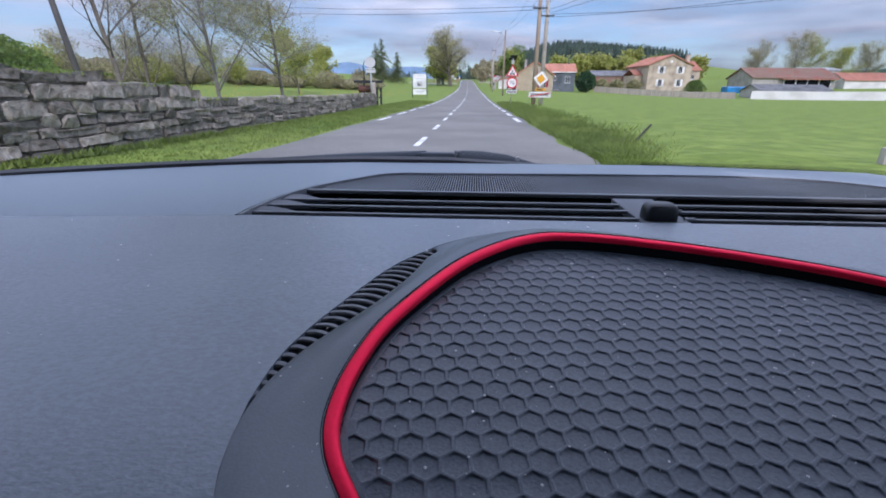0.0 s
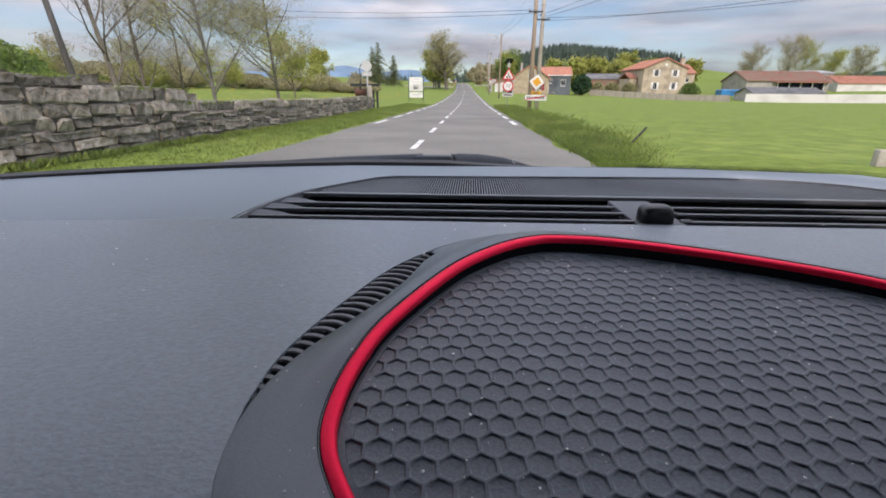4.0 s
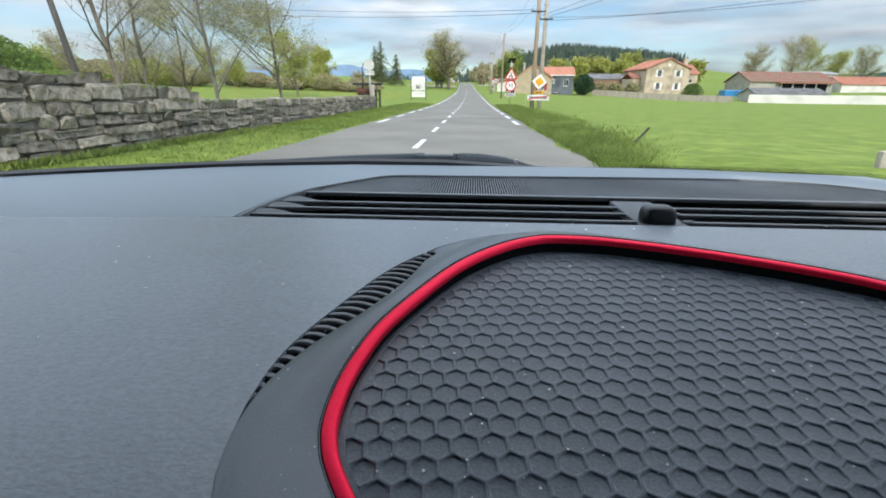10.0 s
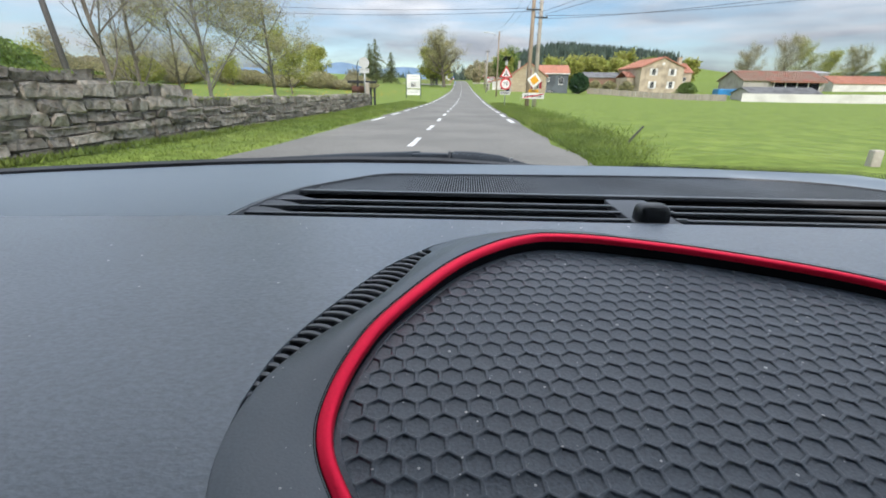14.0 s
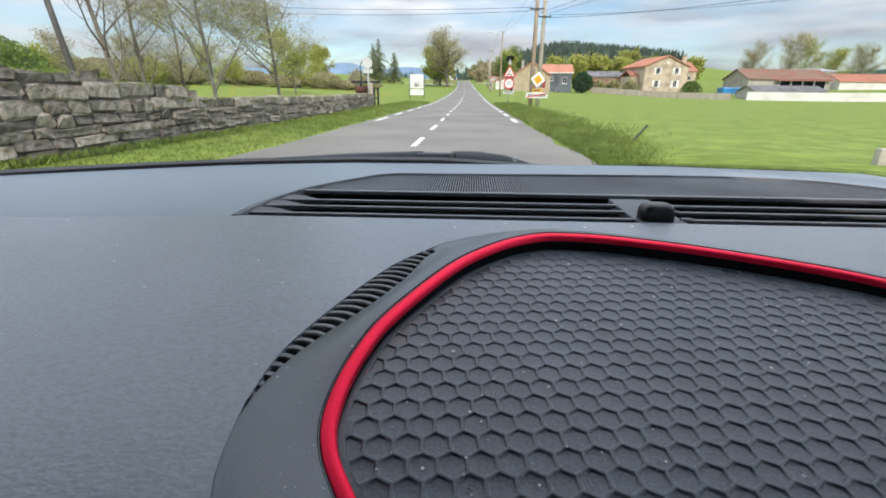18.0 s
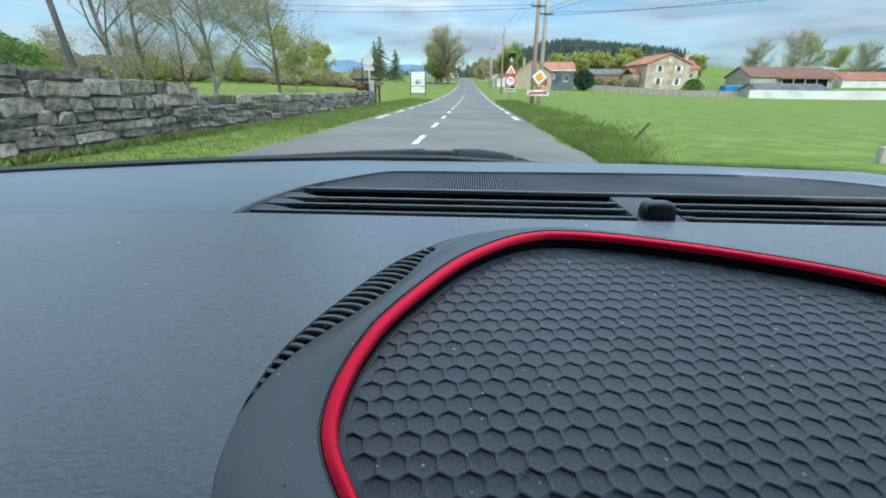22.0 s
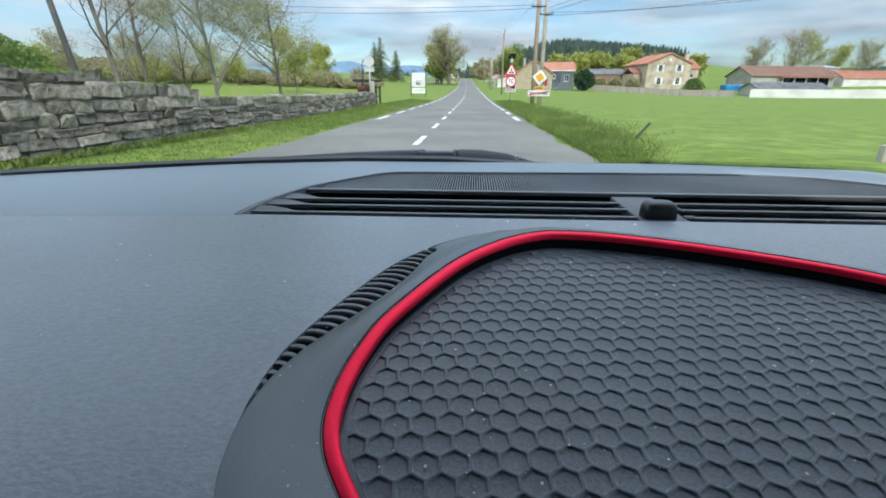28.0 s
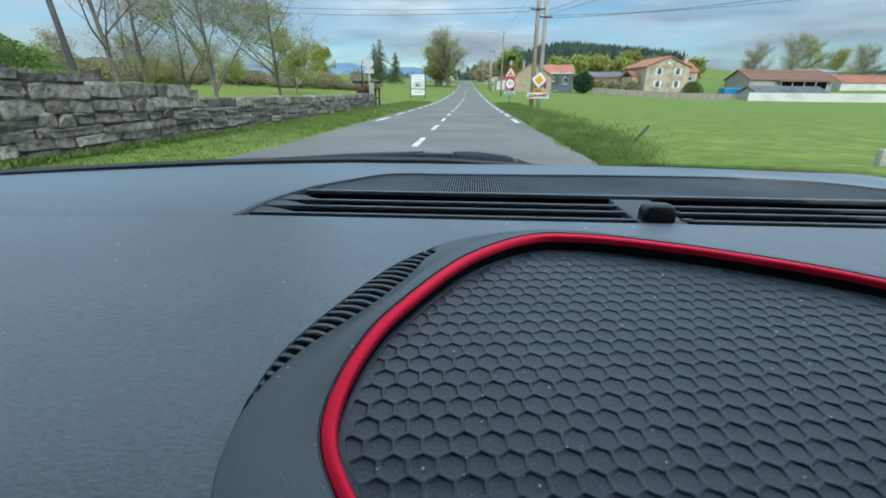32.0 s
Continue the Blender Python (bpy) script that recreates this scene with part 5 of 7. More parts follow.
round_pole(4.22, 35.0, 9.5, 0.16, 0.12, WOOD_POLE, "weathered wooden utility pole in the verge", arm_z=7.0)
ladder = round_pole(5.02, 37.0, 9.5, 0.17, 0.12, CONC_POLE, "pale concrete utility pole with steps", arm_z=6.8)
for k in range(12):
    boxed("step_iron", -0.19, 0.19, -0.02, 0.02, 1.2 + 0.7 * k, 1.24 + 0.7 * k, DARK_METAL, ladder)
street_lamp(4.2, 76, 9.8, WOOD_POLE, "wooden pole with a street lamp on a bracket")
round_pole(3.5, 104, 8.8, 0.15, 0.11, CONC_POLE, "concrete utility pole near the stone house")
for k, (x, y) in enumerate(((4.4, 150), (3.6, 200), (2.8, 245), (1.5, 300), (0.0, 355))):
    round_pole(x, y, 8.5, 0.14, 0.10, WOOD_POLE, "wooden utility pole along the road")
round_pole(-12.1, 14, 5.4, 0.10, 0.075, DARK_POLE, "thin leaning wooden pole behind the wall", lean=(-0.72, 0), arm=False)


def wire(a, b, sag, name="overhead_wire"):
    bm = bmesh.new()
    pts = []
    for k in range(17):
        t = k / 16
        p = Vector(a).lerp(Vector(b), t)
        p.z -= sag * 4 * t * (1 - t)
        pts.append(p)
    tube(bm, pts, [0.012 if Vector(a).y < 60 else 0.02] * 17, 4)
    tagged(part(name, bm, SIGN_BLACK), "black overhead cable between poles", "cable", "overhead cables")


for dx in (-0.42, 0.42):
    wire((4.9 + dx, 37, 9.0), (4.2 + dx, 76, 10.2), 0.7)
    wire((4.2 + dx, 76, 10.2), (3.5 + dx, 104, 9.9), 0.6)
    wire((3.5 + dx, 104, 9.9), (4.4 + dx, 150, 11.0), 0.8)
    wire((4.4 + dx, 150, 11.0), (3.6 + dx, 200, 12.0), 0.8)
    wire((4.9 + dx, 37, 6.6), (13 + dx * 2, 4, 7.3), 0.6)
wire((4.5, 35, 6.7), (-32.7, 52, 10.2), 0.5)
wire((4.5, 35, 6.5), (-32.7, 52, 9.7), 0.6)
wire((4.95, 37, 6.5), (40, 21, 9.2), 1.2)
wire((4.95, 37, 6.3), (34, 12, 8.5), 1.2)


def post(parent, h, r=0.03, x=0.0, mat=STEEL, y=0.0):
    bm = bmesh.new()
    tube(bm, [(x, y, 0), (x, y, h)], [r, r], 10)
    return part("post", bm, mat, parent, smooth=True)


def at_ground(x, y, turn=0):
    return pose(x, y, ground_z(x, y) - 0.02, 0, 0, turn)


def priority_sign(x, y):
    s = thing("priority_road_sign", at_ground(x, y, -4) @ pose(0, 0, -0.23), "tilted yellow and white priority diamond above a town exit sign", "road sign")
    post(s, 2.5)
    m = pose(0, 0, 2.05, 0, 52, 0)
    boxed("panel", -0.35, 0.35, -0.045, -0.035, -0.35, 0.35, WHITE, s, 0.004, "white diamond panel", m)
    boxed("yellow_square", -0.215, 0.215, -0.052, -0.046, -0.215, 0.215, SIGN_YELLOW, s, 0, "", m)
    boxed("route_plate", -0.33, 0.33, -0.05, -0.035, 1.28, 1.46, SIGN_YELLOW, s, 0.003)
    for k in range(4):
        boxed("bar", -0.2 + 0.1 * k, -0.13 + 0.1 * k, -0.056, -0.052, 1.32, 1.42, SIGN_BLACK, s)
    panel = boxed("town_panel", -0.72, 0.72, -0.055, -0.035, 0.88, 1.24, WHITE, s, 0.004, "white town exit panel")
    for k in range(9):
        boxed("bar", -0.58 + 0.13 * k, -0.50 + 0.13 * k, -0.062, -0.057, 0.98, 1.14, SIGN_BLACK, s)
    m2 = pose(0, 0, 1.06, 0, -11, 0)
    boxed("red_stripe", -0.70, 0.70, -0.070, -0.064, -0.03, 0.03, SIGN_RED, s, 0, "", m2)
    return s


priority_sign(4.25, 32.0)


def ring_sign(parent, z, r, text):
    bm = disc(bmesh.new(), r, -0.05, 40)
    bmesh.ops.translate(bm, vec=(0, 0, z), verts=bm.verts[:])
    part("sign_rim", bm, SIGN_RED, parent, "red rim")
    bm = disc(bmesh.new(), r * 0.76, -0.056, 40)
    bmesh.ops.translate(bm, vec=(0, 0, z), verts=bm.verts[:])
    part("sign_face", bm, WHITE, parent, "white face")
    lettering("numerals", text, r * 0.95, SIGN_BLACK, parent, 0, -0.060, z)


def limit_sign(x, y):
    s = thing("speed_limit_sign", at_ground(x, y, 3) @ pose(0, 0, -0.40), "round 70 limit sign under a bicycle warning triangle, with solar panel", "road sign")
    post(s, 3.9)
    ring_sign(s, 2.15, 0.42, "70")
    boxed("plate", -0.40, 0.40, -0.05, -0.04, 1.38, 1.62, WHITE, s, 0.003)
    for k in range(2):
        boxed("bar", -0.34, 0.34, -0.056, -0.052, 1.43 + 0.09 * k, 1.48 + 0.09 * k, SIGN_BLACK, s)
    part("triangle", prism(bmesh.new(), [(-0.5, 2.62), (0.5, 2.62), (0, 3.48)], -0.05, -0.045), SIGN_RED, s, "red triangle rim")
    part("triangle_face", prism(bmesh.new(), [(-0.36, 2.70), (0.36, 2.70), (0, 3.32)], -0.056, -0.052), WHITE, s)
    for cx in (-0.11, 0.11):
        part("pictogram", disc(bmesh.new(), 0.075, -0.062, 16, 0.003, cx, 2.80), SIGN_BLACK, s)
    boxed("pictogram", -0.04, 0.04, -0.062, -0.058, 2.86, 3.10, SIGN_BLACK, s)
    boxed("solar_panel", -0.3, 0.3, -0.25, 0.25, -0.015, 0.015, GLASS_DARK, s, 0.004, "tilted solar panel", pose(0.0, 0.0, 3.95, -40, 0, 20))
    boxed("lamp_box", -0.09, 0.09, -0.09, 0.05, 3.50, 3.78, SIGN_BACK, s, 0.01)
    return s


limit_sign(2.72, 37.0)


def billboard(x, y):
    s = thing("welcome_board", at_ground(x, y, 2), "white two-part notice board between green posts on the meadow", "sign board")
    for px in (-0.95, 0.95):
        post(s, 3.25, 0.05, px, GREEN_METAL)
    b = boxed("upper_panel", -0.88, 0.88, -0.03, 0.01, 1.25, 2.95, WHITE, s, 0.004, "white upper panel")
    boxed("lower_panel", -0.88, 0.88, -0.03, 0.01, 0.42, 1.12, WHITE, s, 0.004, "white lower panel")
    for z, w in ((2.72, 0.95), (2.38, 1.2)):
        boxed("bar", -w / 2 + 0.08, w / 2 + 0.08, -0.038, -0.034, z - 0.05, z + 0.05, SIGN_BACK, s)
    boxed("picture", -0.38, 0.38, -0.038, -0.034, 1.42, 2.12, SIGN_BACK, s)
    part("picture_roof", prism(bmesh.new(), [(-0.3, 1.45), (0.25, 1.45), (0.2, 1.62), (-0.28, 1.95)], -0.042, -0.039), SLATE, s)
    part("picture_tower", prism(bmesh.new(), [(0.12, 1.45), (0.30, 1.45), (0.28, 1.8), (0.2, 2.05), (0.13, 1.8)], -0.046, -0.043), CONCRETE, s)
    boxed("bar", -0.6, 0.6, -0.038, -0.034, 0.72, 0.82, SIGN_BACK, s)
    bm = bmesh.new()
    tube(bm, [(-0.95, 0, 3.1), (0.95, 0, 3.25)], [0.012, 0.012], 6)
    part("top_rod", bm, GREEN_METAL, s)
    return s


billboard(-7.45, 62)


def sign_back(x, y):
    s = thing("road_sign_back", at_ground(x, y, 5), "grey back of a round road sign on a post", "road sign")
    post(s, 3.0, 0.05)
    boxed("footing_post", -0.02, 0.26, 0.06, 0.24, -0.1, 1.55, CONC_POLE, s, 0.02, "pale concrete post")
    part("round_panel", disc(bmesh.new(), 0.33, -0.05, 32, 0.01, 0, 2.75), SIGN_BACK, s)
    boxed("plate", -0.32, 0.32, -0.05, -0.035, 2.13, 2.3, SIGN_BACK, s, 0.003)
    boxed("plate", -0.32, 0.32, -0.05, -0.035, 2.33, 2.40, SIGN_BACK, s, 0.003)
    return s


sign_back(-6.95, 31.0)


def farm_press(x, y):
    s = thing("old_cattle_crush", at_ground(x, y, 8), "old dark iron cattle frame with a rusty roller", "frame")
    for px in (-0.55, 0.35, 0.62):
        boxed("upright", px - 0.07, px + 0.07, -0.07, 0.07, 0, 1.75 if px < 0.3 else 1.25, DARK_METAL, s, 0.01)
    boxed("beam", -1.25, 0.75, -0.09, 0.09, 1.52, 1.70, DARK_METAL, s, 0.02)
    boxed("rail", -0.55, 0.62, -0.05, 0.05, 0.52, 0.60, DARK_METAL, s, 0.01)
    bm = bmesh.new()
    tube(bm, [(-0.95, 0.1, 1.12), (-0.1, 0.1, 1.12)], [0.24, 0.24], 20)
    part("roller", bm, material("rusty_iron", (0.12, 0.05, 0.035), 0.85, vary=0.3, fine=15, bump=0.4), s, "rust-brown roller", smooth=False)
    bm = bmesh.new()
    tube(bm, [(-0.5, 0, 1.7), (-0.56, 0, 2.6), (-0.45, 0, 2.95), (-0.15, 0, 2.98), (0.15, 0, 2.6)], [0.035, 0.03, 0.03, 0.03, 0.025], 8)
    part("bent_pipe", bm, DARK_METAL, s, smooth=True)
    return s


farm_press(-7.4, 33.2)


# ---- houses ----
def window(parent, x, z, w, h, y, shutters=None, frame_mat=WHITE, lintel=None):
    f = boxed("window", x - w / 2, x + w / 2, y - 0.03, y + 0.10, z, z + h, frame_mat, parent, 0.01, "white-framed window")
    n = 2
    for k in range(n):
        x0 = x - w / 2 + 0.07 + k * (w - 0.07) / n
        boxed("pane", x0, x0 + (w - 0.07) / n - 0.07, y - 0.036, y - 0.031, z + 0.08, z + h - 0.07, GLASS_DARK, f)
    boxed("sill", x - w / 2 - 0.08, x + w / 2 + 0.08, y - 0.12, y + 0.05, z - 0.09, z - 0.004, WHITE, f, 0.01)
    if lintel:
        boxed("lintel", x - w / 2 - 0.1, x + w / 2 + 0.1, y - 0.05, y + 0.05, z + h + 0.004, z + h + 0.16, lintel, f)
    if shutters:
        for s in (-1, 1):
            x0 = x + s * (w / 2 + 0.03)
            sh = boxed("shutter", min(x0, x0 + s * w * 0.52), max(x0, x0 + s * w * 0.52), y - 0.07, y - 0.025, z - 0.02, z + h + 0.02, shutters, parent, 0.008)
            for q in (0.25, 0.75):
                boxed("batten", min(x0, x0 + s * w * 0.52) + 0.03, max(x0, x0 + s * w * 0.52) - 0.03, y - 0.09, y - 0.071, z + h * q - 0.05, z + h * q + 0.05, shutters, sh)
    return f


def gable_roof(parent, x0, x1, y0, y1, eave, peak, mat, over=0.35, thick=0.16, along="y"):
    """Two tiled slopes; the ridge runs along y, or along x."""
    for s in (-1, 1):
        bm = bmesh.new()
        if along == "y":
            xm, xe = (x0 + x1) / 2, (x0 - over if s < 0 else x1 + over)
            ze = eave - over * (peak - eave) / ((x1 - x0) / 2)
            pr = [(xm, peak + thick), (xe, ze + thick), (xe, ze), (xm, peak)]
            prism(bm, pr, y0 - over, y1 + over)
        else:
            ym, ye = (y0 + y1) / 2, (y0 - over if s < 0 else y1 + over)
            ze = eave - over * (peak - eave) / ((y1 - y0) / 2)
            a = [bm.verts.new((x0 - over, y, z)) for y, z in ((ym, peak + thick), (ye, ze + thick), (ye, ze), (ym, peak))]
            b = [bm.verts.new((x1 + over, v.co.y, v.co.z)) for v in a]
            for k in range(4):
                bm.faces.new((a[k], a[(k + 1) % 4], b[(k + 1) % 4], b[k]))
            bm.faces.new(a)
            bm.faces.new(b)
            bmesh.ops.recalc_face_normals(bm, faces=bm.faces[:])
        slope = part("roof", bm, mat, parent, "tiled roof slope")
        # rows of tiles as low rolls
        bm = bmesh.new()
        n = max(12, int((y1 - y0 if along == "y" else x1 - x0) / 0.36))
        for k in range(n):
            if along == "y":
                yy = y0 - over + 0.15 + (y1 - y0 + 2 * over - 0.3) * k / (n - 1)
                tube(bm, [(xm, yy, peak + thick + 0.02), (xe, yy, ze + thick + 0.02)], [0.07, 0.07], 5)
            else:
                xx = x0 - over + 0.15 + (x1 - x0 + 2 * over - 0.3) * k / (n - 1)
                tube(bm, [(xx, ym, peak + thick + 0.02), (xx, ye, ze + thick + 0.02)], [0.06, 0.06], 5)
        tagged(part("tile_rows", bm, mat, slope), kind="stuff")


def walls(parent, x0, x1, y0, y1, eave, peak, mat, base=-1.2, along="y"):
    bm = bmesh.new()
    if along == "y":
        prism(bm, [(x0, base), (x1, base), (x1, eave), ((x0 + x1) / 2, peak), (x0, eave)], y0, y1)
    else:
        a = [bm.verts.new((x0, y, z)) for y, z in ((y0, base), (y1, base), (y1, eave), ((y0 + y1) / 2, peak), (y0, eave))]
        b = [bm.verts.new((x1, v.co.y, v.co.z)) for v in a]
        for k in range(5):
            bm.faces.new((a[k], a[(k + 1) % 5], b[(k + 1) % 5], b[k]))
        bm.faces.new(a)
        bm.faces.new(b)
        bmesh.ops.recalc_face_normals(bm, faces=bm.faces[:])
    return part("wall", bm, mat, parent)


def chimney(parent, x, y, z0, z1, mat=CONCRETE, w=0.5):
    c = boxed("chimney", x - w / 2, x + w / 2, y - w / 2, y + w / 2, z0, z1, mat, parent, 0.02)
    boxed("chimney_cap", x - w / 2 - 0.08, x + w / 2 + 0.08, y - w / 2 - 0.08, y + w / 2 + 0.08, z1 + 0.002, z1 + 0.1, CONCRETE, c, 0.01)
    return c


def stone_house(x, y):
    s = thing("stone_house", pose(x, y, 1.25, 0, 0, -3), "cream rubble-stone house with red shutters and a red tiled roof", "house")
    walls(s, 0, 8.6, 0, 9, 3.75, 6.75, RUBBLE)
    gable_roof(s, 0, 8.6, 0, 9, 3.75, 6.75, TILE)
    window(s, 6.3, 0.95, 1.25, 1.9, 0.0, SHUTTER, lintel=SHUTTER)
    up = boxed("attic_shutter", 3.95, 4.95, -0.06, 0.02, 3.75, 5.25, SHUTTER, s, 0.01, "closed red attic shutter")
    boxed("attic_frame", 3.72, 5.18, -0.012, -0.004, 3.6, 5.45, CONCRETE, s)
    for k in range(7):
        z = -0.3 + 0.6 * k
        boxed("quoin", -0.03, 0.42 if k % 2 else 0.28, -0.03, 0.3, z, z + 0.56, CONCRETE, s, 0.02)
    chimney(s, 2.1, 3.0, 4.6, 7.2)
    # side towards the road
    bm = box(bmesh.new(), -0.9, -0.002, 2.2, 4.6, -0.4, 2.3, 0.02)
    part("porch", bm, GLASS_DARK, s, "dark glazed porch")
    boxed("porch_frame", -0.98, 0.0, 2.1, 4.7, 2.31, 2.42, SIGN_BACK, s, 0.01)
    boxed("side_shutter", -0.06, -0.004, 0.9, 1.5, 0.6, 2.3, SHUTTER, s, 0.008)
    boxed("side_shutter", -0.06, -0.004, 1.95, 2.15, 0.6, 2.3, SHUTTER, s, 0.008)
    boxed("water_butt", -0.6, -0.2, 0.1, 0.5, -0.6, 0.3, SIGN_BLUE, s, 0.05, "blue water butt")
    # grey wing
    bm = bmesh.new()
    box(bm, 8.61, 13.9, 1.2, 8.0, -1.2, 4.55)
    part("wing_wall", bm, RENDER_GREY, s, "grey rendered wing")
    gable_roof(s, 6.4, 13.9, 1.2, 8.0, 4.56, 6.35, TILE, 0.3, 0.14, "x")
    boxed("fascia", 8.3, 14.2, 0.86, 0.90, 4.28, 4.5, WHITE, s)
    window(s, 12.2, 2.0, 1.1, 1.5, 1.2, None, lintel=DARK_METAL)
    window(s, 9.9, -0.5, 1.2, 1.0, 1.2, None, lintel=DARK_METAL)
    window(s, 9.2, 2.6, 0.6, 0.95, 1.2)
    bm = bmesh.new()
    tube(bm, [(8.45, -0.3, 3.3), (9.6, -0.9, 3.35)], [0.02, 0.02], 6)
    for k in range(4):
        tube(bm, [(8.7 + 0.22 * k, -0.75 - 0.1 * k, 3.34), (8.95 + 0.22 * k, -0.25 - 0.1 * k, 3.34)], [0.012, 0.012], 5)
    part("aerial", bm, STEEL, s)
    bm = bmesh.new()
    tube(bm, [(8.66, -0.08, 3.5), (8.66, -0.08, -0.9)], [0.05, 0.05], 8)
    part("downpipe", bm, SIGN_BACK, s)
    bm = bmesh.new()
    tube(bm, [(-0.42, -0.3, 3.42), (-0.42, 9.3, 3.42)], [0.07, 0.07], 8)
    part("gutter", bm, SIGN_BACK, s)
    return s


stone_house(9.6, 116)
bush(26.3, 117, 4.6, 4.9, "large round dark green evergreen beside the grey wing", 41, HEDGE, 4200, 0.2, "evergreen")
bush(49.8, 112, 4.4, 3.9, "green shrub in front of the farmhouse fence", 42, LEAF_GREEN, 2600, 0.16)
for k, (x, y) in enumerate(((32, 124), (36, 125), (40, 124))):
    bush(x, y, 3.6, 3.0, "olive garden shrub behind the fence", 43 + k, LEAF_OLIVE, 1500, 0.2)


def farmhouse(x, y):
    s = thing("farmhouse", pose(x, y, 2.3, 0, 0, 6), "cream rendered farmhouse with white shutters and red roof", "house")
    walls(s, 0, 11.5, 0, 14, 5.6, 8.0, RENDER_CREAM)
    gable_roof(s, 0, 11.5, 0, 14, 5.6, 8.0, TILE, 0.4, 0.2)
    for wx in (3.4, 8.4):
        window(s, wx, 3.7, 1.0, 1.6, 0.0, WHITE)
        window(s, wx, 0.5, 1.0, 1.7, 0.0, WHITE)
    part("oculus", disc(bmesh.new(), 0.35, -0.03, 20, 0.03, 5.75, 6.5), WHITE, s)
    boxed("side_wing", 11.51, 15.5, 3, 12, -1.2, 4.6, RENDER_CREAM, s, 0.02)
    gable_roof(s, 11.4, 15.6, 3, 12, 4.62, 7.0, TILE, 0.3, 0.16, "x")
    chimney(s, 12.3, 4.5, 5.2, 8.4, RENDER_CREAM, 0.9)
    window(s, 13.6, 2.3, 0.9, 1.2, 3.0)
    boxed("left_wing", -2.2, -0.01, 3, 10, -1.2, 3.2, RENDER_CREAM, s, 0.02)
    gable_roof(s, -2.2, -0.3, 3, 10, 3.22, 4.6, TILE, 0.2, 0.16, "x")
    return s


farmhouse(44.5, 128)


def long_barn(x, y):
    s = thing("barn", pose(x, y, 2.2, 0, 0, 4), "long low barn with a faded red tiled roof and open front", "barn")
    walls(s, 0, 22, 0, 11, 3.0, 5.4, CONCRETE, along="x")
    gable_roof(s, 0, 22, 0, 11, 3.0, 5.4, TILE_OLD, 0.5, 0.2, "x")
    # black panel on the closed wall stands for the shade inside the open front
    boxed("open_front_shade", 8, 21, -0.03, 0.05, -0.8, 2.5, PIT, s, 0, "black panel painted as the shaded open front")
    for k in range(5):
        boxed("front_post", 8.2 + 3.1 * k, 8.42 + 3.1 * k, -0.2, -0.04, -0.8, 2.6, WHITE, s, 0.01)
    boxed("red_awning", 7, 21.8, -1.3, -0.05, 2.5, 2.7, TILE, s, 0.02, "red sheet awning")
    return s


long_barn(72.6, 131)


def shed(x, y, z, w, d, h, peak, wall_mat, roof_mat, label, turn=0):
    s = thing("shed", pose(x, y, z, 0, 0, turn), label, "shed")
    walls(s, 0, w, 0, d, h, peak, wall_mat, along="x")
    gable_roof(s, 0, w, 0, d, h, peak, roof_mat, 0.3, 0.15, "x")
    return s


red_shed = shed(98, 134, 2.3, 22, 9, 2.4, 4.3, WHITE_WALL, TILE, "white farm shed with a red tiled roof")
boxed("red_door", 14, 18, -0.05, 0.02, -0.5, 1.6, SIGN_RED, red_shed)
shed(97, 148, 2.6, 9, 9, 5.2, 5.9, CONCRETE, SIGN_BACK, "tall pale farm building with a flat grey roof")
grey_shed = shed(33, 138, 2.4, 13, 8, 3.2, 4.6, TILE_OLD, SLATE, "brown shed with a grey sheet roof")
boxed("red_board", -0.2, 2.0, -0.08, -0.02, 0.8, 2.0, SIGN_RED, grey_shed)


OLD_FENCE = material("weathered_panels", (0.36, 0.32, 0.26), 0.92, vary=0.3, big=0.7, fine=9, bump=0.4, depth=0.02, second=(0.27, 0.24, 0.20), stretch=(4, 4, 0.6))


def panel_fence(x0, y0, x1, y1, height, mat, label, category, n, post_mat=CONCRETE):
    a, b = Vector((x0, y0, 0)), Vector((x1, y1, 0))
    d = (b - a).normalized()
    ang = math.degrees(math.atan2(d.y, d.x))
    s = thing("panel_fence", pose(0, 0, 0), label, category, kind="structure")
    for k in range(n):
        p, q = a.lerp(b, k / n), a.lerp(b, (k + 1) / n)
        z = ground_z((p.x + q.x) / 2, (p.y + q.y) / 2)
        L = (q - p).length
        m = pose(p.x, p.y, z, 0, 0, ang)
        boxed("panel", 0.07, L - 0.07, -0.03, 0.03, -0.4, height, mat, s, 0.01, "", m)
        boxed("post", -0.06, 0.06, -0.06, 0.06, -0.4, height + 0.06, post_mat, s, 0.01, "", m)
    return s


panel_fence(29, 119, 56, 106, 1.35, OLD_FENCE, "weathered grey-brown panel fence along the meadow", "fence", 16)
panel_fence(57.5, 103, 112, 88, 1.65, WHITE_WALL, "low whitewashed wall along the meadow", "wall", 12, WHITE_WALL)
tarp = thing("tarpaulin_stack", pose(62, 122, 2.0), "blue tarpaulin over a low stack", "stack")
boxed("tarpaulin", 0, 5, 0, 3, -0.9, 0.8, SIGN_BLUE, tarp, 0.3)
silo = thing("slate_roof_store", pose(62, 108, 0.1), "low store with a dark slate-grey roof", "shed")
walls(silo, 0, 15, 0, 8, 1.6, 2.9, CONCRETE, along="x")
gable_roof(silo, 0, 15, 0, 8, 1.6, 2.9, SLATE, 0.3, 0.14, "x")


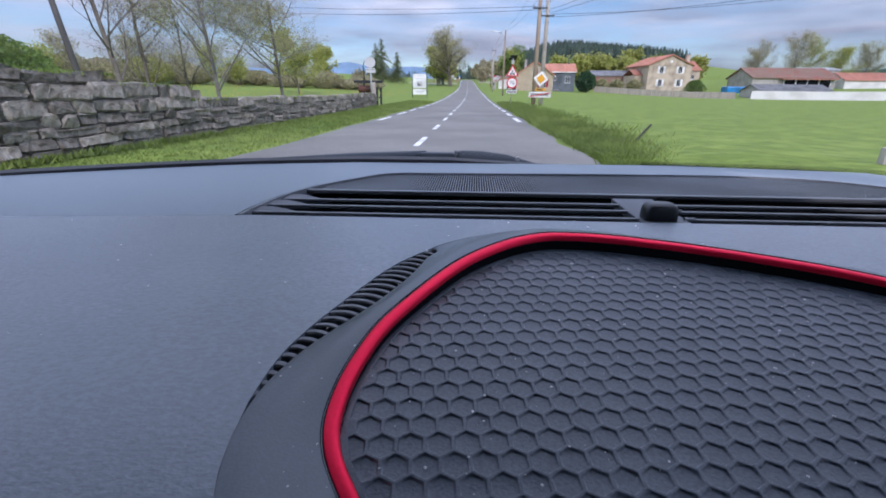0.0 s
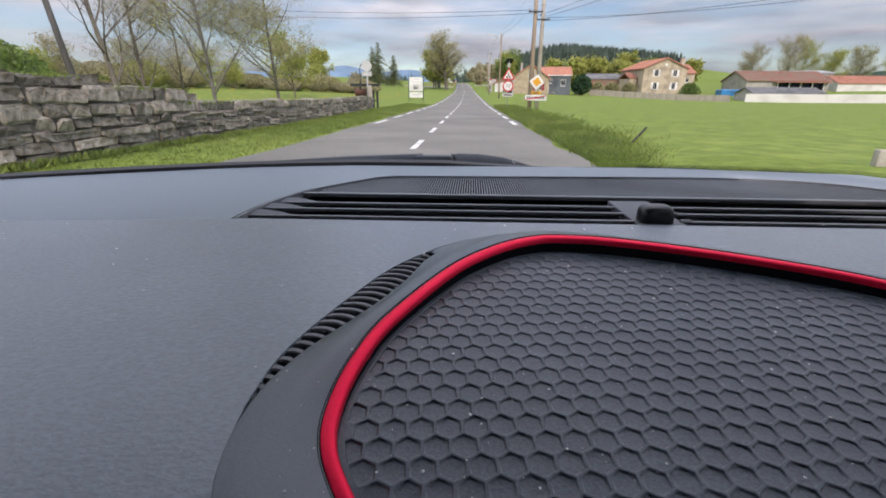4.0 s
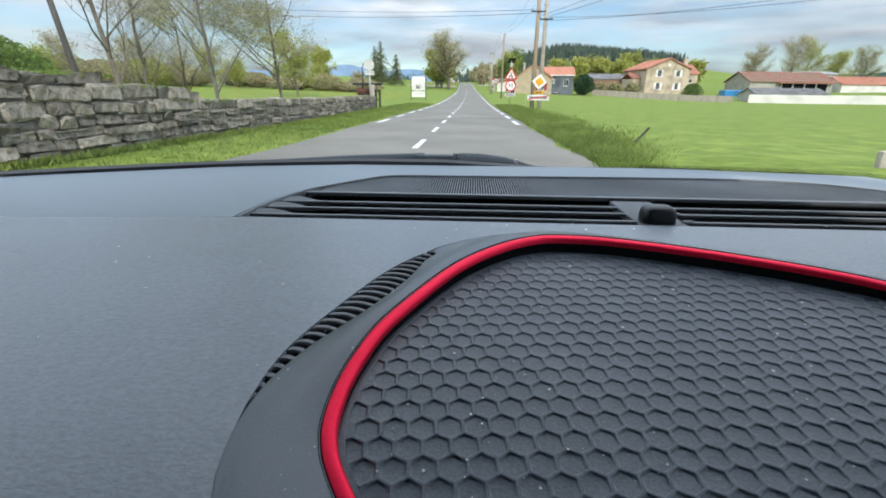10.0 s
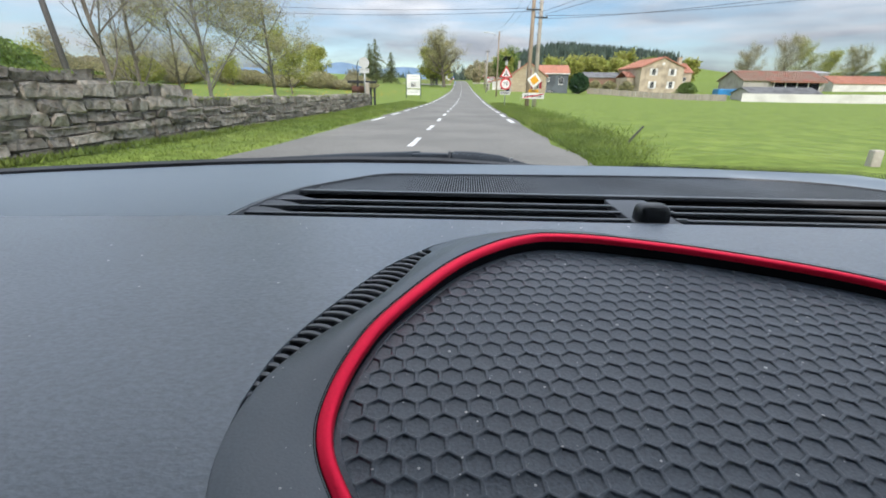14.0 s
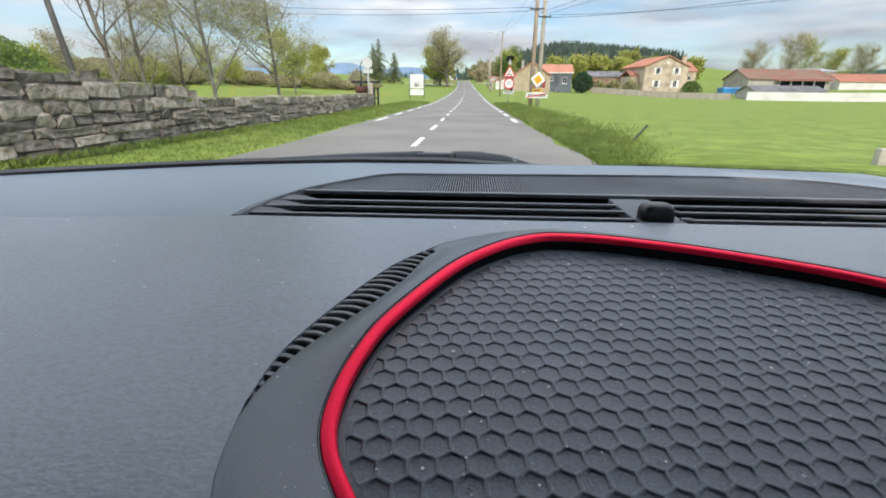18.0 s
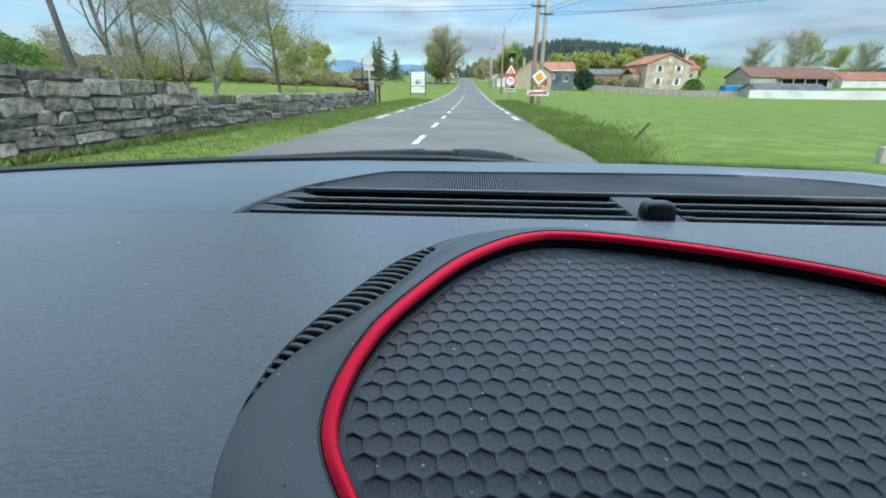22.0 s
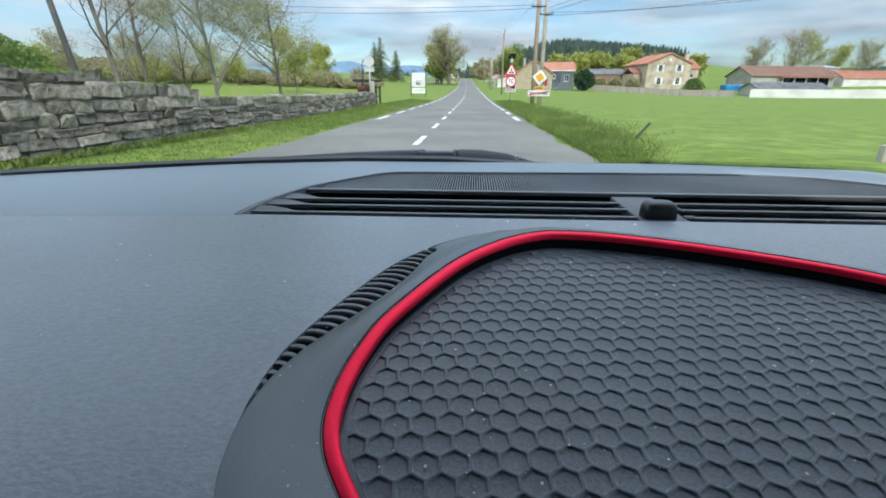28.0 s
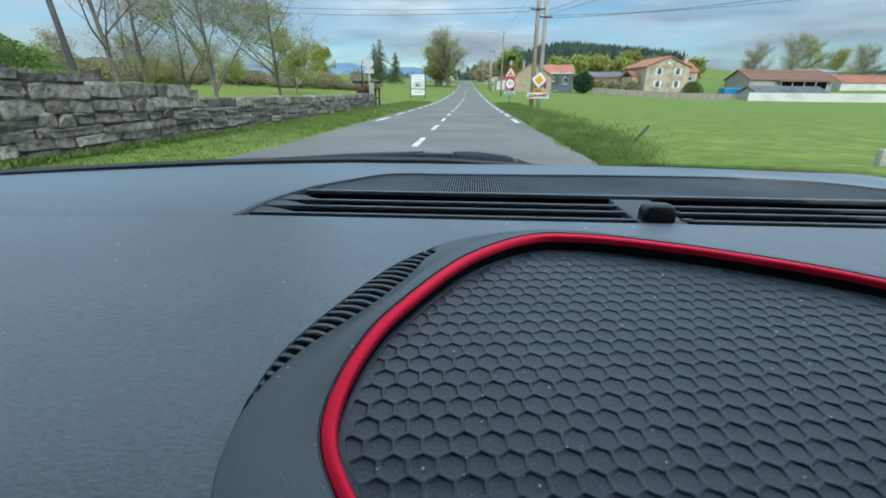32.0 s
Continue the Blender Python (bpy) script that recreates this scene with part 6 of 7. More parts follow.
# ---- farther along the road ----
def garage(x, y):
    s = thing("garage", pose(x, y, road_z(y) + 0.1, 0, 0, -3), "low white garage with a red roof edge beside the stone house", "garage")
    walls(s, 0, 6, 0, 7, 2.3, 2.75, WHITE)
    gable_roof(s, 0, 6, 0, 7, 2.3, 2.75, TILE, 0.25, 0.1)
    boxed("garage_door", 0.6, 3.2, -0.04, 0.02, -0.2, 2.0, WHITE_WALL, s, 0.01)
    for k in range(5):
        boxed("door_slat", 0.65, 3.15, -0.055, -0.041, 0.0 + 0.4 * k, 0.03 + 0.4 * k, SIGN_BACK, s)
    return s


garage(6.2, 134)


def garden_wall(x, y0, y1):
    s = thing("garden_wall", pose(0, 0, 0), "low stone garden wall with dark railings", "wall", kind="structure")
    y = y0
    while y < y1:
        z = ground_z(x, y)
        boxed("wall_block", x, x + 0.35, y, y + 1.96, z - 0.3, z + 0.75, RENDER_CREAM, s, 0.03)
        boxed("coping", x - 0.05, x + 0.4, y, y + 1.96, z + 0.752, z + 0.84, CONCRETE, s, 0.02)
        y += 2.0
    for k in range(24):
        yy = y0 + 0.4 + (y1 - y0 - 0.8) * k / 23
        z = ground_z(x, yy)
        boxed("railing_bar", x + 0.14, x + 0.18, yy, yy + 0.04, z + 0.84, z + 1.5, DARK_METAL, s)
    for yy in (y0 - 0.5, y1 + 0.1):
        z = ground_z(x, yy)
        boxed("gate_pier", x - 0.05, x + 0.45, yy, yy + 0.5, z - 0.3, z + 1.7, CONCRETE, s, 0.03)
    return s


garden_wall(4.8, 128, 146)


def plank_fence(x0, y0, x1, y1, height, label, n, planks=7):
    a, b = Vector((x0, y0, 0)), Vector((x1, y1, 0))
    d = (b - a).normalized()
    ang = math.degrees(math.atan2(d.y, d.x))
    s = thing("plank_fence", pose(0, 0, 0), label, "fence", kind="structure")
    rnd = random.Random(label)
    for k in range(n):
        p, q = a.lerp(b, k / n), a.lerp(b, (k + 1) / n)
        z, L = ground_z((p.x + q.x) / 2, (p.y + q.y) / 2), (q - p).length
        m = pose(p.x, p.y, z, 0, 0, ang)
        for j in range(planks):
            h = height / planks
            boxed("plank", 0.03, L - 0.03, -0.02 + rnd.gauss(0, 0.006), 0.015, j * h + 0.01, (j + 1) * h - 0.012, FENCE_WOOD, s, 0, "", m @ pose(0, 0, 0, 0, rnd.gauss(0, 0.25), 0))
        boxed("fence_post", -0.06, 0.06, 0.02, 0.14, -0.3, height + 0.15, WOOD_POLE, s, 0.01, "", m)
    return s


plank_fence(9.5, 196, 34, 188, 2.3, "tall brown plank fence round the yard", 10)


def red_roof_hall(x, y):
    s = thing("red_roof_hall", pose(x, y, road_z(y) + 0.2, 0, 0, 6), "white hall with a bright red sheet roof behind the fence", "building")
    walls(s, 0, 26, 0, 12, 3.6, 6.2, WHITE_WALL, along="x")
    roof_red = material("red_sheet_roof", (0.55, 0.06, 0.06), 0.55, vary=0.12, big=0.4, fine=6, bump=0.1)
    gable_roof(s, 0, 26, 0, 12, 3.6, 6.2, roof_red, 0.6, 0.2, "x")
    walls(s, 6, 12, -3, 0.02, 3.2, 4.6, WHITE_WALL)
    gable_roof(s, 6, 12, -3, 0.02, 3.2, 4.6, roof_red, 0.4, 0.15)
    return s


red_roof_hall(28, 206)


def stop_sign(x, y):
    s = thing("stop_sign", at_ground(x, y, -15), "red octagonal stop sign on a grey post", "road sign")
    post(s, 2.6)
    bm = disc(bmesh.new(), 0.42, -0.05, 8, 0.006, 0, 2.6)
    bmesh.ops.rotate(bm, cent=(0, 0, 2.6), matrix=Matrix.Rotation(radians(22.5), 3, "Y"), verts=bm.verts[:])
    part("octagon", bm, SIGN_RED, s)
    lettering("word", "STOP", 0.26, WHITE, s, 0, -0.054, 2.6)
    boxed("direction_plate", -0.75, 0.75, -0.06, -0.04, 1.9, 2.15, WHITE, s, 0.004)
    return s


stop_sign(7.2, 196)
round_pole(6.2, 194, 9.0, 0.2, 0.14, CONC_POLE, "thick concrete pole at the yard entrance")


def trade_board(x, y):
    s = thing("trade_board", at_ground(x, y, -50), "white and red trade board with black lettering at the yard entrance", "sign board")
    for px in (-2.2, 2.2):
        boxed("board_post", px - 0.06, px + 0.06, 0.02, 0.14, -0.2, 2.6, WOOD_POLE, s, 0.01)
    boxed("board", -2.6, 2.6, -0.02, 0.02, 0.25, 2.6, WHITE, s, 0.005)
    boxed("red_band", -2.2, 2.4, -0.028, -0.022, 2.05, 2.5, SIGN_RED, s)
    boxed("name_bar", -1.4, 1.6, -0.036, -0.030, 2.15, 2.4, WHITE, s)
    lettering("line", "Brocante Industrielle", 0.30, SIGN_BLACK, s, 0.1, -0.026, 1.83)
    lettering("line", "PRODUITS METALLURGIQUES", 0.26, SIGN_BLACK, s, 0.1, -0.026, 1.48)
    lettering("line", "CHARBONS  -  QUINCAILLERIE", 0.24, SIGN_BLACK, s, 0.0, -0.026, 1.16)
    lettering("line", "LOTS DIVERS SUIVANT ARRIVAGE", 0.24, SIGN_BLACK, s, 0.0, -0.026, 0.86)
    boxed("red_arrow", -1.8, 1.6, -0.028, -0.022, 0.36, 0.62, SIGN_RED, s)
    part("arrow_head", prism(bmesh.new(), [(1.6, 0.30), (2.2, 0.49), (1.6, 0.68)], -0.028, -0.022), SIGN_RED, s)
    lettering("line", "ENTREE LIBRE", 0.2, WHITE, s, -0.2, -0.034, 0.49)
    return s


trade_board(9.5, 222)


def tank(x, y, length, r, turn, label):
    s = thing("steel_tank", pose(x, y, ground_z(x, y), 0, 0, turn), label, "tank", "steel tanks in the yard")
    bm = bmesh.new()
    n = 7
    pts = [(-length / 2 - r * 0.25, 0, r), (-length / 2 - r * 0.18, 0, r), (-length / 2, 0, r), (length / 2, 0, r), (length / 2 + r * 0.18, 0, r), (length / 2 + r * 0.25, 0, r)]
    tube(bm, pts, [r * 0.3, r * 0.75, r, r, r * 0.75, r * 0.3], 28)
    bmesh.ops.translate(bm, vec=(0, 0, 0.3), verts=bm.verts[:])
    part("shell", bm, TANK_STEEL, s, smooth=True)
    bm = bmesh.new()
    tube(bm, [(0, 0, 2 * r + 0.25), (0, 0, 2 * r + 0.45)], [0.28, 0.28], 16)
    part("manhole", bm, STEEL, s)
    for dx in (-length * 0.3, length * 0.3):
        boxed("saddle", dx - 0.12, dx + 0.12, -r * 0.7, r * 0.7, -0.05, 0.55, DARK_METAL, s, 0.02)
    return s


for k in range(9):
    tank(12.5 + 0.3 * (k % 3), 232 + 3.4 * k, 4.6, 1.1 + 0.12 * (k % 3), 8, "pale galvanised steel tank lying behind the posts")
for k in range(14):
    y = 229 + 3.2 * k
    s = thing("fence_post", at_ground(8.2, y), "weathered grey fence post along the yard", "post", "yard fence posts")
    boxed("stake", -0.07, 0.07, -0.07, 0.07, 0, 2.3, WOOD_POLE, s, 0.01, "", pose(0, 0, 0, 0, 3 * ((k % 3) - 1), 0))


def tanker(x, y):
    s = thing("tanker_trailer", at_ground(x, y, 84), "pale green slurry tanker trailer parked behind the fence", "trailer")
    bm = bmesh.new()
    tube(bm, [(-2.9, 0, 1.9), (-2.7, 0, 1.9), (-2.4, 0, 1.9), (2.4, 0, 1.9), (2.7, 0, 1.9), (2.9, 0, 1.9)], [0.3, 0.7, 0.95, 0.95, 0.7, 0.3], 28)
    part("barrel", bm, TANK_STEEL, s, smooth=True)
    boxed("chassis", -3.2, 2.6, -0.5, 0.5, 0.75, 0.96, DARK_METAL, s, 0.02)
    boxed("name_plate", -0.6, 0.6, -0.99, -0.96, 2.1, 2.3, SIGN_BLUE, s)
    for sy in (-1, 1):
        bm = bmesh.new()
        tube(bm, [(0.6, sy * 0.75, 0.65), (0.6, sy * 1.15, 0.65)], [0.65, 0.65], 28)
        w = part("wheel", bm, BLACK, s)
        bm = bmesh.new()
        tube(bm, [(0.6, sy * 1.10, 0.65), (0.6, sy * 1.17, 0.65)], [0.33, 0.30], 20)
        part("rim", bm, WHITE, w, "white rim")
    return s


tanker(12.6, 268)


def limit_90(x, y):
    s = thing("speed_limit_sign", at_ground(x, y, 0), "round red-rimmed 90 limit sign on a grey post", "road sign")
    post(s, 2.6)
    ring_sign(s, 2.25, 0.42, "90")
    return s


limit_90(7.0, 262)


def rail_fence(x0, y0, x1, y1, n, label):
    s = thing("rail_fence", pose(0, 0, 0), label, "fence", kind="structure")
    a, b = Vector((x0, y0, 0)), Vector((x1, y1, 0))
    d = (b - a).normalized()
    ang = math.degrees(math.atan2(d.y, d.x))
    for k in range(n + 1):
        p = a.lerp(b, k / n)
        z = ground_z(p.x, p.y)
        bm = bmesh.new()
        tube(bm, [(p.x, p.y, z - 0.2), (p.x, p.y, z + 1.15)], [0.07, 0.065], 8)
        part("fence_post", bm, FENCE_WOOD, s)
        if k < n:
            q = a.lerp(b, (k + 1) / n)
            zq = ground_z(q.x, q.y)
            for h in (0.5, 0.95):
                bm = bmesh.new()
                tube(bm, [(p.x, p.y - 0.06, z + h), (q.x, q.y - 0.06, zq + h)], [0.05, 0.05], 7)
                part("rail", bm, FENCE_WOOD, s)
    return s


rail_fence(-26, 196, -8.5, 190, 10, "round-rail wooden fence along the side track")
rail_fence(-8.3, 192, -9.0, 236, 20, "round-rail wooden fence along the road")


def info_signs(x, y):
    s = thing("cycle_route_sign", at_ground(x, y, 0), "blue square route sign above a round ban sign", "road sign")
    post(s, 3.0, 0.05, 0, WOOD_POLE)
    boxed("blue_square", -0.3, 0.3, -0.07, -0.055, 2.5, 3.05, SIGN_BLUE, s, 0.004)
    bm = disc(bmesh.new(), 0.32, -0.07, 32, 0.01, 0, 2.1)
    part("ban_rim", bm, SIGN_RED, s)
    part("ban_face", disc(bmesh.new(), 0.23, -0.076, 32, 0.004, 0, 2.1), WHITE, s)
    return s


info_signs(-6.8, 190)
bollard = thing("blue_marker", at_ground(-6.0, 188), "light blue marker post beside the track", "post")
boxed("marker", -0.1, 0.1, -0.05, 0.05, 0, 1.2, SIGN_BLUE, bollard, 0.02)
broadleaf(-14, 226, 15, "tall birch with hanging olive foliage beside the fence", 201, LEAF_OLIVE, BARK_PALE, 0.85, 0.3, 9, 0.3, 0.8, up=0.3, kids=(14, 6, 5), levels=3, first=0.15, name="birch")
for k, (x, y) in enumerate(((-12, 172), (-13.5, 174), (-12.8, 177))):
    broadleaf(x, y, 8, "roadside poplar with grey-green foliage", 210 + k, LEAF_GREEN, BARK_PALE, 0.6, 0.3, 8, 0.3, 0.6, up=0.7, kids=(14, 6, 5), levels=3, first=0.1, name="poplar")

# small things in the near meadow
def stake(x, y, h, tilt, label):
    s = thing("stake", at_ground(x, y), label, "post")
    boxed("stake_body", -0.02, 0.02, -0.02, 0.02, 0, h, DARK_POLE if tilt > 20 else CONC_POLE, s, 0.01, "", pose(0, 0, 0, 0, tilt, 0))


stake(3.55, 10.5, 0.52, 40, "short leaning grey stake in the meadow")
stake(6.2, 58, 1.0, 3, "pale concrete marker post in the verge")
stake(9.5, 66, 0.9, -3, "pale concrete marker post in the meadow")
marker = thing("road_marker", at_ground(5.95, 6.95), "pale stone marker in the meadow", "post")
boxed("marker_stone", -0.075, 0.075, -0.06, 0.06, -0.05, 0.26, CONC_POLE, marker, 0.03)


def flowers(name, n, zone, mat, size, label, seed):
    r = np.random.default_rng(seed)
    verts, faces = [], []
    for _ in range(n):
        x, y = zone(r)
        z = ground_z(x, y) + 0.10 + 0.1 * r.random()
        s = size * (0.6 + r.random())
        b = len(verts)
        verts += [(x - s, y, z), (x, y - s, z), (x + s, y, z), (x, y + s, z), (x, y, z + s)]
        faces += [(b, b + 1, b + 4), (b + 1, b + 2, b + 4), (b + 2, b + 3, b + 4), (b + 3, b, b + 4)]
    tagged(raw(name, verts, faces, mat), label, "flowers", kind="stuff")


flowers("yellow_flowers", 700, lambda r: (-12 - 30 * r.random(), 36 + 60 * r.random()), SIGN_YELLOW, 0.05, "yellow flowers in the meadow", 10)


# ---- the village behind, along the same road ----
def block_wall(name, x, y0, y1, height, label, seed, mat=STONE, course=0.34, lengths=(0.5, 0.7, 0.95), thick=0.5, face=1, rough=0.012, nearest=200):
    """A wall along the road of separate blocks with recessed joints; face: 1 looks to +x, -1 to -x."""
    rnd = random.Random(seed)
    wall = thing(name, pose(0, 0, 0), label, "wall", kind="structure")
    bm = bmesh.new()
    box(bm, x - thick / 2 + 0.04, x + thick / 2 - 0.04, y0, y1, ground_z(x, y0) - 0.3, ground_z(x, y0) + height - 0.05)
    part("wall_core", bm, CONCRETE, wall)
    shapes = {}
    for L in lengths:
        b = box(bmesh.new(), -thick / 2, thick / 2, -L / 2 + 0.012, L / 2 - 0.012, 0.008, course - 0.008, 0.02)
        for v in b.verts:
            v.co += Vector((rnd.gauss(0, rough), rnd.gauss(0, rough), rnd.gauss(0, rough)))
        shapes[L] = mesh_of("block", b, mat)
    rest_v, rest_f, n = [], [], 0
    for c in range(int(height / course)):
        y = y0 + rnd.random() * 0.4
        while y < y1 - 0.5:
            L = rnd.choice(lengths)
            m = pose(x + rnd.gauss(0, 0.008), y + L / 2, ground_z(x, y0) + c * course)
            if n < nearest:
                ob = new("block", shapes[L])
                ob.parent, ob.matrix_basis = wall, m
                n += 1
            else:
                k = len(rest_v)
                rest_v += [tuple(m @ v.co) for v in shapes[L].vertices]
                rest_f += [tuple(k + i for i in p.vertices) for p in shapes[L].polygons]
            y += L
    if rest_v:
        tagged(raw("wall_blocks", rest_v, rest_f, mat, wall), kind="stuff")
    bm = bmesh.new()
    y = y0
    while y < y1 - 0.1:
        L = min(rnd.uniform(0.9, 1.4), y1 - y)
        box(bm, x - thick / 2 - 0.06, x + thick / 2 + 0.06, y + 0.006, y + L - 0.006, ground_z(x, y0) + height - 0.02, ground_z(x, y0) + height + 0.14, 0.02)
        y += L
    tagged(part("coping_stones", bm, MOSS if seed % 2 else mat, wall), kind="stuff")
    return wall


WARM = material("warm_granite", (0.36, 0.28, 0.19), 0.92, vary=0.25, big=1.2, fine=12, bump=0.7, depth=0.02, second=(0.24, 0.19, 0.14), island=0.25)
DOOR_BROWN = material("brown_door", (0.14, 0.06, 0.035), 0.6, vary=0.2, fine=14, bump=0.2, stretch=(8, 8, 1))
DOOR_WHITE = material("white_door", (0.60, 0.64, 0.68), 0.5, vary=0.05, bump=0)
PALE_STONE = rubble_material("pale_rubble", (0.55, 0.50, 0.42), (0.42, 0.38, 0.31), (0.64, 0.60, 0.52), 2.6)
GARAGE_WOOD = material("garage_wood", (0.42, 0.24, 0.11), 0.6, vary=0.2, fine=10, bump=0.2)

block_wall("wall_village_left", -5.4, -238, -186, 2.7, "tall grey granite block wall along the village street", 3)
for side, x0, x1 in ((-1, -5.0, -4.15), (1, 2.1, 3.6)):
    y = -300
    s = thing("kerb_strip", pose(0, 0, 0), "pale concrete pavement beside the village street", "pavement", kind="structure")
    for k in range(34):
        boxed("slab", x0, x1, y, y + 3.94, -0.08, 0.09, CONCRETE, s, 0.02)
        y += 4.0


def village_house(name, x, y, turn, w, d, eave, peak, mat, label, windows, roof=TILE_OLD, along="x", shutters=None, doors=()):
    s = thing(name, pose(x, y, ground_z(x, y), 0, 0, turn), label, "house")
    walls(s, 0, w, 0, d, eave, peak, mat, -0.5, along)
    gable_roof(s, 0, w, 0, d, eave, peak, roof, 0.35, 0.18, along)
    for wx, wz in windows:
        window(s, wx, wz, 1.0, 1.5, 0.0, shutters)
    for dx, dw, dh, dm in doors:
        door = boxed("door", dx, dx + dw, -0.05, 0.03, -0.1, dh, dm, s, 0.01)
        boxed("door_frame", dx - 0.14, dx - 0.002, -0.07, 0.03, -0.1, dh + 0.16, CONCRETE, s, 0.01)
        boxed("door_frame", dx + dw + 0.002, dx + dw + 0.14, -0.07, 0.03, -0.1, dh + 0.16, CONCRETE, s, 0.01)
        boxed("door_handle", dx + dw - 0.12, dx + dw - 0.08, -0.09, -0.052, 0.95, 1.08, DARK_METAL, door)
    return s


# fronts look at the road: turned 90 degrees for the left side, -90 for the right
village_house("gate_house", -5.2, -252, 90, 13, 8, 4.0, 6.5, STONE, "grey stone outbuilding with brown gates and a white door", ((11, 2.2),), doors=((1.5, 3.0, 3.0, DOOR_BROWN), (8.5, 1.0, 2.2, DOOR_WHITE)))
village_house("corner_house", 4.6, -228, -90, 12, 9, 5.8, 8.6, WARM, "warm brown cut-stone house at the roadside", ((3, 3.4), (8.5, 3.4), (8.5, 0.8)), doors=((4.5, 1.1, 2.2, DOOR_BROWN),))
village_house("pale_house", 9.0, -203, 0, 10, 12, 6.2, 9.2, PALE_STONE, "tall pale stone gable house beyond a lawn", (), along="y")
village_house("garage_house", 3.9, -176, -90, 14, 9, 4.6, 7.2, WARM, "brown stone house with a wooden garage door and dark front door", ((5.2, 0.9), (12.2, 2.9)), doors=((8.2, 2.6, 2.3, GARAGE_WOOD), (2.0, 1.0, 2.2, DOOR_BROWN)))
block_wall("wall_garden_right", 4.4, -214, -204, 1.5, "low mossy brown stone garden wall", 5, WARM, 0.26, (0.35, 0.5, 0.65))
broadleaf(12, -216, 6.5, "blossoming white apple tree on the lawn", 401, leaf_material("blossom", (0.7, 0.68, 0.64), (0.6, 0.6, 0.5)), BARK, 0.95, 0.14, 5, 0.09, 0.3, kids=(12, 5, 4, 3), first=0.1)
broadleaf(-11, -222, 9, "dense green tree above the granite wall", 402, LEAF_GREEN, BARK, 0.95, 0.2, 7, 0.14, 0.35, kids=(12, 6, 5, 3), first=0.1)


def crossing_sign(x, y):
    s = thing("crossing_sign", at_ground(x, y, 0), "square blue pedestrian crossing sign on a grey post", "road sign")
    post(s, 2.7)
    boxed("panel", -0.35, 0.35, -0.05, -0.035, 2.1, 2.8, SIGN_BLUE, s, 0.005)
    part("white_triangle", prism(bmesh.new(), [(-0.26, 2.2), (0.26, 2.2), (0, 2.68)], -0.056, -0.052), WHITE, s)
    return s


crossing_sign(3.4, -216)
hump = thing("speed_table", pose(0, 0, 0), "low raised speed table with white shark teeth", "road hump", kind="structure")
bm = bmesh.new()
a = [bm.verts.new((-1.05 + x, y, z)) for y, z in ((-218, 0.034), (-216.4, 0.13), (-209, 0.13), (-207.4, 0.034)) for x in (-3.0, 3.0)]
for k in range(3):
    bm.faces.new((a[2 * k], a[2 * k + 1], a[2 * k + 3], a[2 * k + 2]))
part("table_top", bm, ASPHALT_DARK, hump)
for k in range(6):
    bm = bmesh.new()
    x = -3.55 + k
    v = [bm.verts.new(p) for p in ((x - 0.35, -217.7, 0.06), (x + 0.35, -217.7, 0.06), (x, -216.5, 0.135))]
    bm.faces.new(v)
    part("white_tooth", bm, PAINT, hump)


def school(x, y):
    s = thing("school_house", pose(x, y, ground_z(x, y), 0, 0, 68), "large cream stone building with white windows and a green door", "building")
    walls(s, 0, 22, 0, 10, 7.2, 10.5, RUBBLE, -0.5, "x")
    gable_roof(s, 0, 22, 0, 10, 7.2, 10.5, TILE_OLD, 0.4, 0.2, "x")
    boxed("tower", 22.01, 28, -0.6, 9, -0.5, 9.6, RUBBLE, s, 0.03)
    boxed("tower_cornice", 21.7, 28.3, -0.9, 9.3, 9.62, 9.95, CONCRETE, s, 0.03)
    for k in range(6):
        for z in (1.0, 4.6):
            window(s, 2.2 + 3.5 * k, z, 1.2, 1.9, 0.0)
    for z in (1.0, 4.0, 7.0):
        window(s, 25, z, 1.0, 1.7, -0.6)
    boxed("door", 20.0, 21.2, -0.05, 0.02, -0.1, 2.4, GREEN_METAL, s, 0.01, "dark green door")
    return s


school(-20, -178)
for x, y in ((-8.2, -160), (-8.2, -154.5)):
    s = thing("gate_pillar", at_ground(x, y), "grey concrete gate pillar with a stepped cap", "pillar", "gate pillars")
    boxed("shaft", -0.35, 0.35, -0.35, 0.35, 0, 2.6, CONCRETE, s, 0.03)
    boxed("cap", -0.45, 0.45, -0.45, 0.45, 2.602, 2.76, CONCRETE, s, 0.03)
    boxed("cap_top", -0.38, 0.38, -0.38, 0.38, 2.762, 2.9, CONCRETE, s, 0.04)
cross = thing("wayside_cross", at_ground(-6.9, -152.5), "grey stone wayside cross on a plinth", "cross")
boxed("plinth", -0.45, 0.45, -0.45, 0.45, 0, 1.2, CONCRETE, cross, 0.04)
boxed("upright", -0.13, 0.13, -0.12, 0.12, 1.202, 3.3, CONCRETE, cross, 0.03)
boxed("crossbar", -0.5, 0.5, -0.11, 0.11, 2.6, 2.84, CONCRETE, cross, 0.03)

block_wall("wall_school", -5.6, -150, -112, 1.6, "grey rendered rubble wall below a pale slatted fence", 7, STONE, 0.27, (0.35, 0.5, 0.65))
slats = thing("slat_fence", pose(0, 0, 0), "pale weathered slatted fence on the wall", "fence", kind="structure")
for h in (0.35, 1.0):
    boxed("rail", -5.62, -5.54, -150, -112, 1.72 + h, 1.78 + h, FENCE_WOOD, slats)
slat_mesh = mesh_of("slat", box(bmesh.new(), -0.015, 0.015, -0.045, 0.045, 0, 1.2, 0.006), FENCE_WOOD)
for k in range(240):
    ob = new("slat", slat_mesh)
    ob.parent, ob.matrix_basis = slats, pose(-5.51, -149.8 + 0.157 * k, 1.78)

